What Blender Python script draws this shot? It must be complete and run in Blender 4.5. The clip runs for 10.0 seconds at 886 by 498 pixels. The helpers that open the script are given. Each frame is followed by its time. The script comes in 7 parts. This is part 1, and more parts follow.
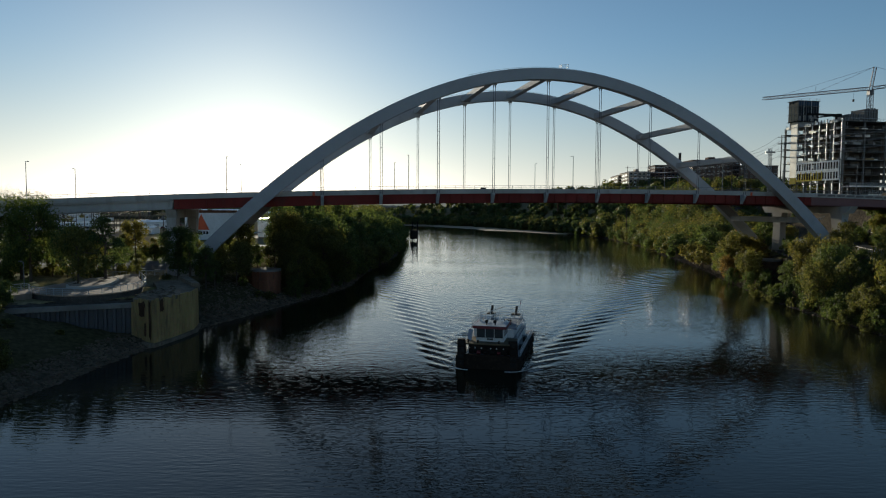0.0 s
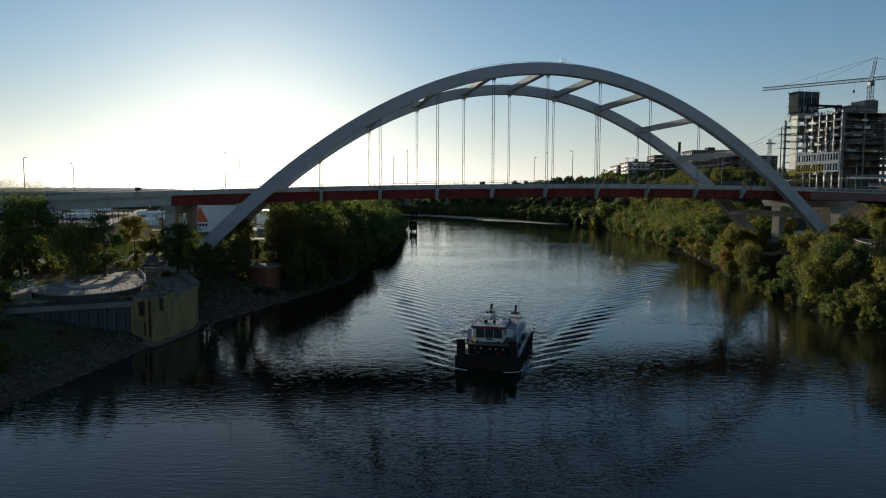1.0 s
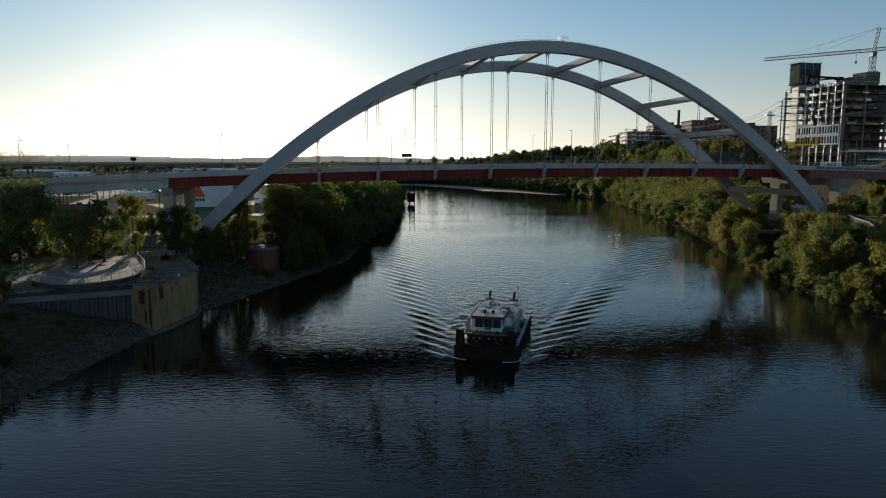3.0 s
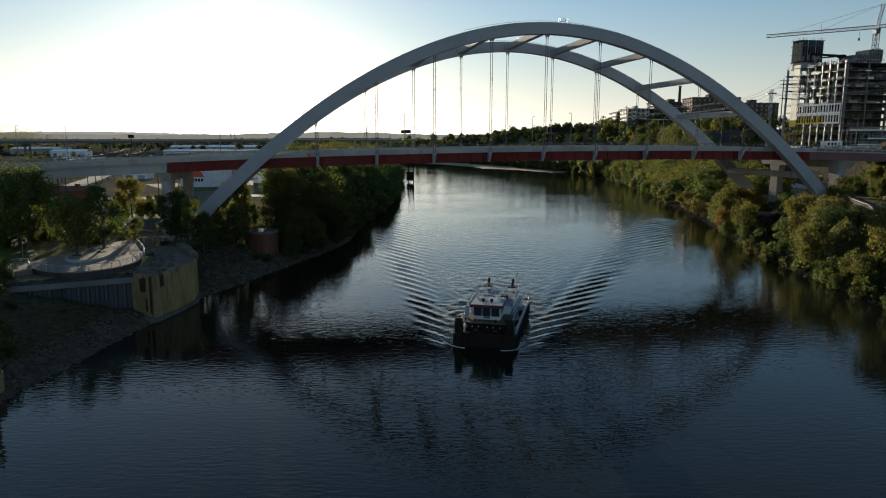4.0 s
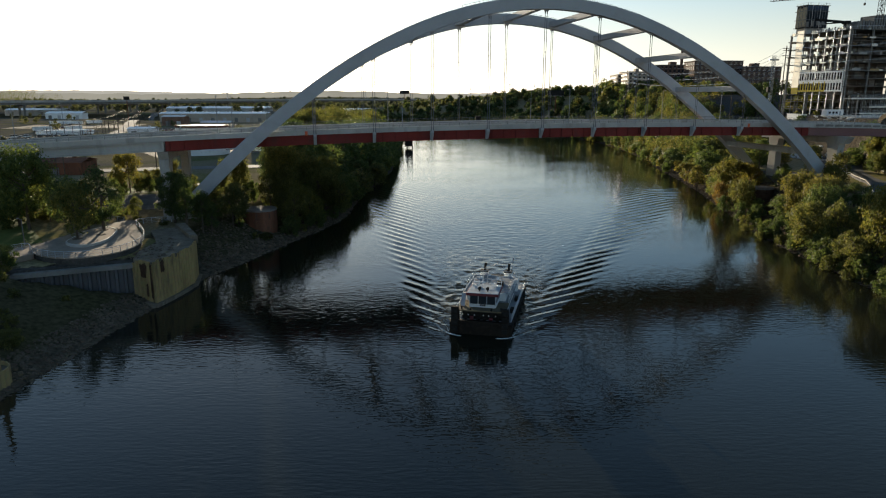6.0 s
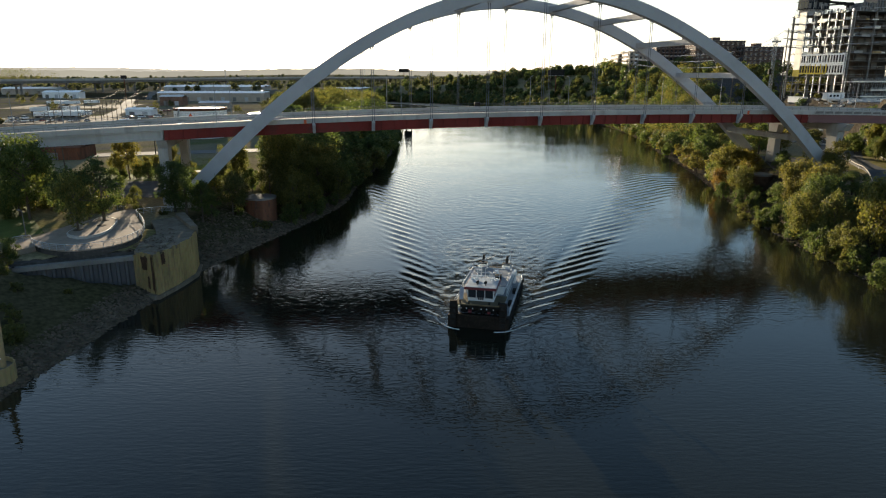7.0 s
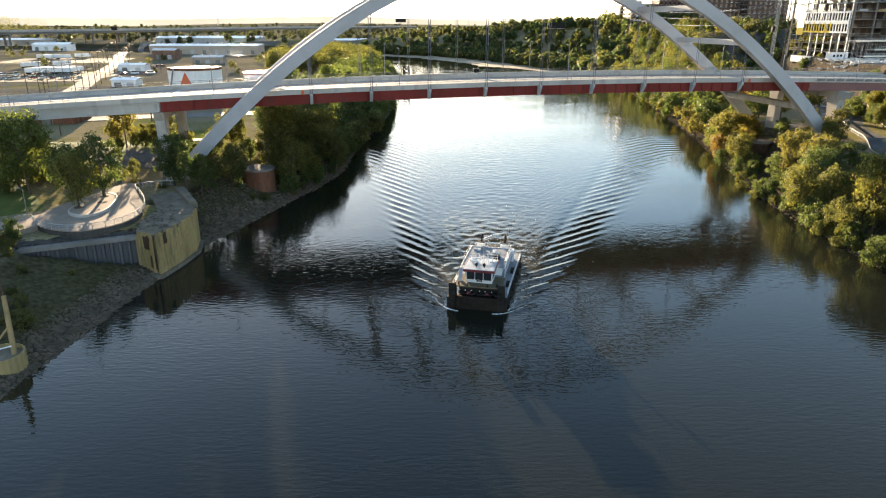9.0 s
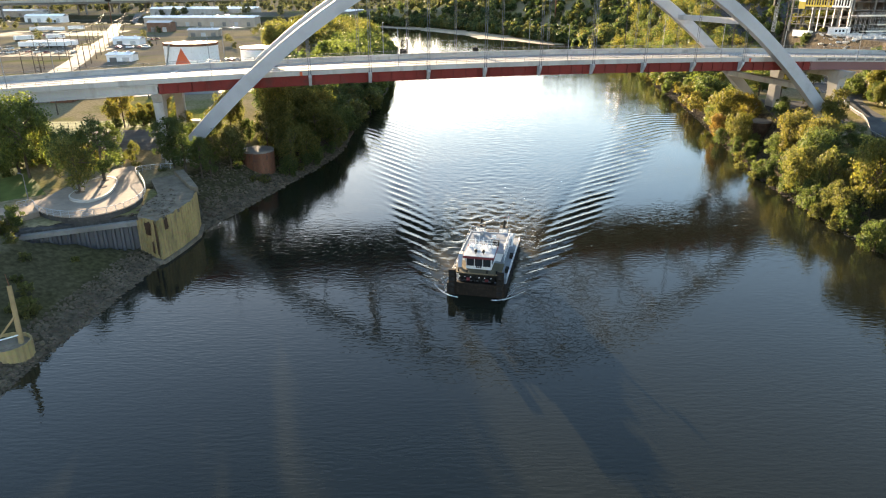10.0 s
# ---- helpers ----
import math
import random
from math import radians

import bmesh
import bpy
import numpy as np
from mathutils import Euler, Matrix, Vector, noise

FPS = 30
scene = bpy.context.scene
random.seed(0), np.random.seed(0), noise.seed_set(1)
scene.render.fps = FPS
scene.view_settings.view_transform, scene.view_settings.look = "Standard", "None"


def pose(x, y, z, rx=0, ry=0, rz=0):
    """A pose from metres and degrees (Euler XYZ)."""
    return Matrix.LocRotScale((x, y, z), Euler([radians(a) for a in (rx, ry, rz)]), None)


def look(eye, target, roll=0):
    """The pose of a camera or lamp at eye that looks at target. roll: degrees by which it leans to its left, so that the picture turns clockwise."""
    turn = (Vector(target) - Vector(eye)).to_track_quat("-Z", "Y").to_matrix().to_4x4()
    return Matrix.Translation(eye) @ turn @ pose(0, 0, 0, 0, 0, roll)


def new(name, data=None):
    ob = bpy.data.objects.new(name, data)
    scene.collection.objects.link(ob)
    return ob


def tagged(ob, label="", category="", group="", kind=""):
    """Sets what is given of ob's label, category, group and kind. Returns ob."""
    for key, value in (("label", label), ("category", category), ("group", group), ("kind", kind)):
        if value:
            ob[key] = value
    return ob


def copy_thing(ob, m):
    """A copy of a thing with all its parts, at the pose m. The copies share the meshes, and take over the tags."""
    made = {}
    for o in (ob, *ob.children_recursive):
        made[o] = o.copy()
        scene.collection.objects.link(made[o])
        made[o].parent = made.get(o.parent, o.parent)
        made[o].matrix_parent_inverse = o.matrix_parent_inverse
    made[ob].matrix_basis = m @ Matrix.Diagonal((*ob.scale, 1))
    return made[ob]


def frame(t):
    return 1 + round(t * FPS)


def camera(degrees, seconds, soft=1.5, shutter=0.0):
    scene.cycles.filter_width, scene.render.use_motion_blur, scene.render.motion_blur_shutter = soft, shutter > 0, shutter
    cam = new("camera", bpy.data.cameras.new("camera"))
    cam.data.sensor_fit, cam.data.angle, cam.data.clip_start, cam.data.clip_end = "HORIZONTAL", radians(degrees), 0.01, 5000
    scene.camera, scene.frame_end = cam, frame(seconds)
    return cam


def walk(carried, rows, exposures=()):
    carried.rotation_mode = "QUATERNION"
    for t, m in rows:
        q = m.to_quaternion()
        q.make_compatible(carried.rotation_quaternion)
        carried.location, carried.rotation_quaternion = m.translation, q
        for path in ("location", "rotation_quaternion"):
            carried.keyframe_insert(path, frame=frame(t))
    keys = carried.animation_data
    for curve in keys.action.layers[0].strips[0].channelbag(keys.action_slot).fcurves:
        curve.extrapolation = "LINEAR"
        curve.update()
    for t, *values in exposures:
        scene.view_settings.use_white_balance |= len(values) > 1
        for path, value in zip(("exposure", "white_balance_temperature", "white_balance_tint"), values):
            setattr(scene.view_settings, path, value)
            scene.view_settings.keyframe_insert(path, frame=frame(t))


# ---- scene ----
# camera: a slow climb over the river, tilting down on the way
cam = camera(68.32, 10.0, soft=1.12)
ROWS = [  # seconds, x, y, z, pitch, roll, yaw
    (0, -0.000, -0.000, 22.300, -3.612, -0.294, 0.000),
    (0.5, -0.041, 0.029, 23.143, -4.115, -0.282, -0.035),
    (1, -0.037, 0.125, 23.986, -4.626, -0.245, -0.080),
    (1.5, -0.063, 0.203, 24.812, -5.174, -0.210, -0.131),
    (2, -0.143, 0.259, 25.639, -5.760, -0.188, -0.188),
    (2.5, -0.245, 0.302, 26.458, -6.532, -0.169, -0.251),
    (4, -0.117, 0.254, 29.246, -9.629, -0.045, -0.341),
    (4.5, -0.060, 0.236, 30.299, -10.534, -0.044, -0.367),
    (5, 0.028, 0.187, 31.373, -11.408, -0.043, -0.383),
    (5.5, 0.142, 0.113, 32.461, -12.297, -0.054, -0.391),
    (7, 0.410, -0.203, 36.126, -15.053, -0.110, -0.425),
    (7.5, 0.436, -0.175, 37.302, -16.221, -0.118, -0.449),
    (8, 0.386, -0.121, 38.493, -17.295, -0.134, -0.503),
    (8.5, 0.309, -0.077, 39.702, -18.297, -0.143, -0.566),
    (9, 0.199, -0.057, 40.913, -19.284, -0.143, -0.620),
    (9.5, 0.093, -0.057, 42.117, -20.349, -0.143, -0.690),
    (10, -0.018, -0.119, 43.255, -21.706, -0.127, -0.768),
]
EXPOSURES = [(0.0, -0.05, 6050, 3), (2.5, 0.08, 6300, 4), (5.5, 0.60, 6650, 5), (7.5, 1.45, 7250, 8), (10.0, 2.66, 7900, 12)]
walk(cam, [(t, pose(x, y, z, 90 + p, r, w)) for t, x, y, z, p, r, w in ROWS], EXPOSURES)

# ---- world and sun ----
SUN_AZ, SUN_EL = -16.0, 7.4  # degrees: from +y towards +x, above the horizon
world = bpy.data.worlds.new("sky")
scene.world = world
world.use_nodes = True
wn = world.node_tree
sky = wn.nodes.new("ShaderNodeTexSky")
sky.sky_type = "NISHITA"
sky.sun_disc = False
sky.sun_elevation = radians(SUN_EL)
sky.sun_rotation = radians(SUN_AZ)
sky.altitude, sky.air_density, sky.dust_density, sky.ozone_density = 150, 0.86, 0.22, 2.0
wn.nodes["Background"].inputs["Strength"].default_value = 0.113
grey = wn.nodes.new("ShaderNodeRGBToBW")  # whitish haze all round the horizon, thinning upwards
wn.links.new(sky.outputs[0], grey.inputs[0])
warm = wn.nodes.new("ShaderNodeMix")
warm.data_type, warm.blend_type = "RGBA", "MULTIPLY"
warm.inputs[0].default_value = 1.0
warm.inputs[7].default_value = (1.0, 0.9, 0.84, 1)
wn.links.new(grey.outputs[0], warm.inputs[6])
way = wn.nodes.new("ShaderNodeTexCoord")
up_ = wn.nodes.new("ShaderNodeSeparateXYZ")
wn.links.new(way.outputs["Generated"], up_.inputs[0])
thin = wn.nodes.new("ShaderNodeMapRange")
thin.interpolation_type = "SMOOTHSTEP"
for i_, v_ in enumerate((-0.03, 0.25, 0.85, 0.0)):
    thin.inputs[i_ + 1].default_value = v_
wn.links.new(up_.outputs[2], thin.inputs[0])
veil = wn.nodes.new("ShaderNodeMix")
veil.data_type = "RGBA"
wn.links.new(thin.outputs[0], veil.inputs[0])
clear = wn.nodes.new("ShaderNodeMix")  # clear upper sky, a little dimmer
clear.data_type, clear.blend_type = "RGBA", "MULTIPLY"
clear.inputs[0].default_value = 1.0
clear.inputs[7].default_value = (0.975, 0.98, 0.985, 1)
wn.links.new(sky.outputs[0], clear.inputs[6])
wn.links.new(clear.outputs[2], veil.inputs[6])
wn.links.new(warm.outputs[2], veil.inputs[7])
wn.links.new(veil.outputs[2], wn.nodes["Background"].inputs["Color"])
toward_sun = Vector((math.sin(radians(SUN_AZ)) * math.cos(radians(SUN_EL)),
                     math.cos(radians(SUN_AZ)) * math.cos(radians(SUN_EL)), math.sin(radians(SUN_EL))))
sun = new("sun", bpy.data.lights.new("sun", "SUN"))
sun.data.energy, sun.data.angle, sun.data.color = 5.0, radians(0.6), (1.0, 0.85, 0.66)
sun.matrix_world = look(toward_sun * 900, (0, 0, 0))


# ---- materials ----
def nodes_of(name):
    m = bpy.data.materials.new(name)
    m.use_nodes = True
    nt = m.node_tree
    return m, nt, nt.nodes["Principled BSDF"]


def noise_node(nt, scale, detail=6, coords="Object", stretch=None):
    tc = nt.nodes.new("ShaderNodeTexCoord")
    n = nt.nodes.new("ShaderNodeTexNoise")
    n.inputs["Scale"].default_value, n.inputs["Detail"].default_value = scale, detail
    if stretch:
        mp = nt.nodes.new("ShaderNodeMapping")
        mp.inputs["Scale"].default_value = stretch
        nt.links.new(tc.outputs[coords], mp.inputs[0])
        nt.links.new(mp.outputs[0], n.inputs["Vector"])
    else:
        nt.links.new(tc.outputs[coords], n.inputs["Vector"])
    return n


def ramp_node(nt, fac, stops):
    r = nt.nodes.new("ShaderNodeValToRGB")
    while len(r.color_ramp.elements) < len(stops):
        r.color_ramp.elements.new(0.5)
    for e, (p, c) in zip(r.color_ramp.elements, stops):
        e.position, e.color = p, (*c, 1)
    nt.links.new(fac, r.inputs[0])
    return r


def mixed(nt, fac, a, b, blend="MIX"):
    m = nt.nodes.new("ShaderNodeMix")
    m.data_type, m.blend_type = "RGBA", blend
    for sock, val in ((m.inputs[0], fac), (m.inputs[6], a), (m.inputs[7], b)):
        if isinstance(val, (int, float)):
            sock.default_value = val
        elif isinstance(val, tuple):
            sock.default_value = (*val, 1)
        else:
            nt.links.new(val, sock)
    return m.outputs[2]


def shade(c, k):
    return tuple(min(1, x * k) for x in c)


def surf(name, c, rough=0.7, metal=0.0, var=0.25, big=0.15, fine=4.0, bump=0.2, stain=None, stretch=None, each=0.0):
    """A worn surface: base colour varied at two scales, an optional stain colour, fine relief."""
    m, nt, p = nodes_of(name)
    n1, n2 = noise_node(nt, big, 5, stretch=stretch), noise_node(nt, fine, 4)
    r1 = ramp_node(nt, n1.outputs[0], [(0.3, shade(c, 1 - var)), (0.7, shade(c, 1 + var))])
    col = mixed(nt, 0.35 * var * 2, r1.outputs[0], n2.outputs[1], "OVERLAY")
    if stain:
        n3 = noise_node(nt, big * 4, 8, stretch=stretch)
        r3 = ramp_node(nt, n3.outputs[0], [(0.52, (0, 0, 0)), (0.72, (0.8, 0.8, 0.8))])
        col = mixed(nt, r3.outputs[0], col, stain)
    if each:
        oi = nt.nodes.new("ShaderNodeObjectInfo")
        r4 = ramp_node(nt, oi.outputs["Random"], [(0, (1 - each,) * 3), (1, (1 + each,) * 3)])
        col = mixed(nt, 1.0, col, r4.outputs[0], "MULTIPLY")
    nt.links.new(col, p.inputs["Base Color"])
    p.inputs["Roughness"].default_value, p.inputs["Metallic"].default_value = rough, metal
    p.inputs["Specular IOR Level"].default_value = 0.5 if rough < 0.7 else 0.06
    if bump:
        b = nt.nodes.new("ShaderNodeBump")
        b.inputs["Strength"].default_value, b.inputs["Distance"].default_value = bump, 0.05
        nt.links.new(n2.outputs[0], b.inputs["Height"])
        nt.links.new(b.outputs[0], p.inputs["Normal"])
    return m


def leaf_mat(name, dark, light, tip):
    """Leaves: diffuse and translucent, varied per tree and per leaf."""
    m, nt, p = nodes_of(name)
    g = nt.nodes.new("ShaderNodeNewGeometry")
    oi = nt.nodes.new("ShaderNodeObjectInfo")
    r1 = ramp_node(nt, g.outputs["Random Per Island"], [(0.0, dark), (0.65, light), (1.0, tip)])
    r2 = ramp_node(nt, oi.outputs["Random"], [(0.0, (0.75, 0.8, 0.7)), (0.5, (1.0, 1.0, 0.9)), (1.0, (1.15, 1.08, 0.75))])
    col = mixed(nt, 1.0, r1.outputs[0], r2.outputs[0], "MULTIPLY")
    nt.links.new(col, p.inputs["Base Color"])
    p.inputs["Roughness"].default_value = 0.6
    p.inputs["Specular IOR Level"].default_value = 0.25
    tr = nt.nodes.new("ShaderNodeBsdfTranslucent")
    tcol = mixed(nt, 1.0, col, (1.4, 1.42, 0.85), "MULTIPLY")
    nt.links.new(tcol, tr.inputs[0])
    mx = nt.nodes.new("ShaderNodeMixShader")
    mx.inputs[0].default_value = 0.55
    nt.links.new(p.outputs[0], mx.inputs[1])
    nt.links.new(tr.outputs[0], mx.inputs[2])
    nt.links.new(mx.outputs[0], nt.nodes["Material Output"].inputs[0])
    return m


M = {}
M["steel_white"] = surf("painted_steel_grey_white", (0.405, 0.41, 0.42), 0.72, 0, 0.10, 0.06, 1.5, 0.05, (0.33, 0.33, 0.33))
M["steel_red"] = surf("painted_steel_red", (0.185, 0.036, 0.030), 0.72, 0, 0.25, 0.1, 2.0, 0.08, (0.12, 0.045, 0.038))
M["steel_plum"] = surf("painted_steel_dull_red", (0.20, 0.09, 0.085), 0.6, 0, 0.2, 0.1, 2.0, 0.08)
M["cable"] = surf("cable_steel", (0.16, 0.16, 0.165), 0.7, 0.0, 0.1, 1, 8, 0)
M["concrete"] = surf("concrete", (0.42, 0.40, 0.37), 0.85, 0, 0.18, 0.12, 2.5, 0.25, (0.27, 0.25, 0.22), (1, 1, 0.25))
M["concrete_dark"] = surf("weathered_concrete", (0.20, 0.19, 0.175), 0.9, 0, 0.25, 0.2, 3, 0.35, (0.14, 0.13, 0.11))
M["asphalt"] = surf("asphalt_worn", (0.105, 0.104, 0.104), 0.9, 0, 0.2, 0.12, 3, 0.2, (0.15, 0.146, 0.14))
M["street_grey"] = surf("worn_pale_asphalt", (0.15, 0.144, 0.135), 0.9, 0, 0.15, 0.1, 3, 0.15, (0.11, 0.106, 0.10))
M["road_grey"] = surf("concrete_carriageway", (0.34, 0.32, 0.30), 0.85, 0, 0.15, 0.1, 3, 0.15, (0.24, 0.23, 0.22), (0.15, 1, 1))
M["lamp_paint"] = surf("weathered_lamp_paint", (0.27, 0.27, 0.27), 0.7, 0.0, 0.12, 0.8, 6, 0.05)
M["galv"] = surf("galvanised_steel", (0.42, 0.43, 0.44), 0.45, 0.6, 0.12, 0.8, 6, 0.05)
M["pile_yellow"] = surf("weathered_yellow_sheet_pile", (0.39, 0.285, 0.135), 0.8, 0, 0.3, 0.3, 2, 0.3, (0.17, 0.125, 0.08), (1, 1, 0.2))
M["pile_grey"] = surf("weathered_grey_sheet_pile", (0.11, 0.108, 0.113), 0.75, 0.0, 0.25, 0.25, 2, 0.3, (0.10, 0.09, 0.085), (1, 1, 0.2))
M["rust"] = surf("rusted_steel", (0.17, 0.075, 0.045), 0.85, 0, 0.35, 0.4, 3, 0.4, (0.07, 0.045, 0.035), (1, 1, 0.3))
M["plaza"] = surf("warm_pavers", (0.30, 0.24, 0.19), 0.85, 0, 0.15, 0.4, 4, 0.15, (0.33, 0.27, 0.22))
M["rock"] = surf("riprap_rock", (0.13, 0.10, 0.072), 0.9, 0, 0.4, 0.5, 3, 0.5, (0.06, 0.05, 0.036))
M["wood"] = surf("weathered_timber", (0.35, 0.24, 0.12), 0.8, 0, 0.25, 0.6, 5, 0.3)
M["bark"] = surf("bark", (0.11, 0.085, 0.065), 0.9, 0, 0.3, 1, 8, 0.5)
M["white"] = surf("white_paint", (0.78, 0.78, 0.77), 0.5, 0, 0.06, 0.3, 3, 0.05, (0.6, 0.58, 0.55))
M["white_roof"] = surf("white_metal_roof", (0.72, 0.73, 0.74), 0.35, 0.2, 0.08, 0.1, 2, 0.05)
M["black"] = surf("black_paint", (0.025, 0.023, 0.021), 0.75, 0, 0.3, 0.5, 4, 0.1, (0.05, 0.045, 0.04))
M["dark_red"] = surf("dark_red_paint", (0.17, 0.022, 0.027), 0.5, 0, 0.15, 0.5, 3, 0.05)
M["orange_red"] = surf("orange_red_paint", (0.62, 0.10, 0.03), 0.5, 0, 0.1, 0.3, 3, 0.05)
M["glass_dark"] = surf("dark_window_glass", (0.02, 0.022, 0.025), 0.08, 0, 0.1, 0.5, 2, 0)
M["grey_deck"] = surf("grey_deck_paint", (0.24, 0.26, 0.28), 0.7, 0, 0.15, 0.4, 3, 0.1, (0.17, 0.17, 0.17))
M["pale_roof"] = surf("chalky_blue_grey_paint", (0.36, 0.405, 0.44), 0.7, 0, 0.15, 0.8, 5, 0.05, (0.36, 0.36, 0.36))
M["olive_deck"] = surf("dull_olive_deck_paint", (0.13, 0.107, 0.07), 0.75, 0, 0.2, 0.5, 3, 0.1)
M["brick"] = surf("brown_brickwork", (0.24, 0.14, 0.10), 0.85, 0, 0.2, 0.3, 3, 0.2, each=0.25)
M["tan_wall"] = surf("tan_render", (0.42, 0.35, 0.28), 0.85, 0, 0.12, 0.2, 3, 0.1, each=0.2)
M["yellow_board"] = surf("yellow_sheathing", (0.62, 0.47, 0.10), 0.8, 0, 0.1, 0.3, 3, 0.1)
for key in ("road_grey", "street_grey", "asphalt"):  # dusty surfaces with hardly any sheen
    M[key].node_tree.nodes["Principled BSDF"].inputs["Specular IOR Level"].default_value = 0.12
M["plywood"] = surf("tan_plywood", (0.40, 0.33, 0.235), 0.8, 0, 0.2, 0.4, 3, 0.1, (0.22, 0.18, 0.13))
M["blue_sheet"] = surf("faded_blue_sheeting", (0.045, 0.07, 0.11), 0.8, 0, 0.3, 0.4, 3, 0.2)
M["blue_net"] = surf("dark_blue_safety_mesh", (0.028, 0.033, 0.04), 0.8, 0, 0.3, 0.4, 3, 0.2)
M["site_earth"] = surf("bare_earth", (0.165, 0.14, 0.11), 0.95, 0, 0.3, 0.1, 1.5, 0.1, (0.08, 0.08, 0.04))
M["hull"] = surf("dark_brown_hull_paint", (0.026, 0.020, 0.016), 0.8, 0, 0.35, 0.5, 4, 0.15, (0.05, 0.036, 0.026))
M["green_cover"] = surf("mown_grass", (0.10, 0.125, 0.035), 0.9, 0, 0.2, 0.4, 3, 0.1)

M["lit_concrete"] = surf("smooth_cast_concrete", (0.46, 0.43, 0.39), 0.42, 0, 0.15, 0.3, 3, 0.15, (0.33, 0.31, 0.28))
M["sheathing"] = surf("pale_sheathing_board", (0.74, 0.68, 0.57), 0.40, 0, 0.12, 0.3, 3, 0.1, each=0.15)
M["crane_steel"] = surf("dark_painted_crane_steel", (0.11, 0.085, 0.08), 0.6, 0.2, 0.2, 0.8, 5, 0.05)
M["dark_gravel"] = surf("dark_gravel", (0.075, 0.07, 0.065), 0.95, 0, 0.3, 0.5, 6, 0.5, (0.12, 0.11, 0.10))
# two bright metallic colours that carry the sunlit look of the building's side
M["sunlit_board"] = surf("sunlit_metal_board", (0.80, 0.74, 0.64), 0.5, 0.8, 0.12, 0.3, 3, 0.15)
M["sun_steel"] = surf("sun_bright_steel", (0.62, 0.60, 0.57), 0.45, 0.75, 0.2, 0.4, 4, 0.15)
M["lamp_grey"] = surf("dull_grey_lamp_paint", (0.15, 0.15, 0.15), 0.6, 0.2, 0.1, 1, 5, 0)
M["brick_dark"] = surf("dark_brown_brick", (0.115, 0.075, 0.06), 0.9, 0, 0.2, 0.3, 4, 0.2, (0.08, 0.06, 0.05))
M["old_concrete"] = surf("pitted_brown_concrete", (0.20, 0.165, 0.125), 0.9, 0, 0.3, 0.5, 3, 0.4, (0.10, 0.085, 0.065))
LEAVES = [
    leaf_mat("leaves_green", (0.044, 0.066, 0.031), (0.093, 0.122, 0.051), (0.137, 0.155, 0.065)),
    leaf_mat("leaves_olive", (0.066, 0.075, 0.033), (0.131, 0.135, 0.054), (0.192, 0.165, 0.069)),
    leaf_mat("leaves_golden", (0.082, 0.084, 0.036), (0.159, 0.142, 0.054), (0.225, 0.180, 0.065)),
    leaf_mat("leaves_rust", (0.088, 0.065, 0.036), (0.175, 0.115, 0.054), (0.241, 0.145, 0.064)),
    # leaf colour greyed to paint haze over the distant woods and yard trees
    leaf_mat("leaves_haze_grey", (0.060, 0.064, 0.046), (0.105, 0.106, 0.072), (0.140, 0.132, 0.085)),
]


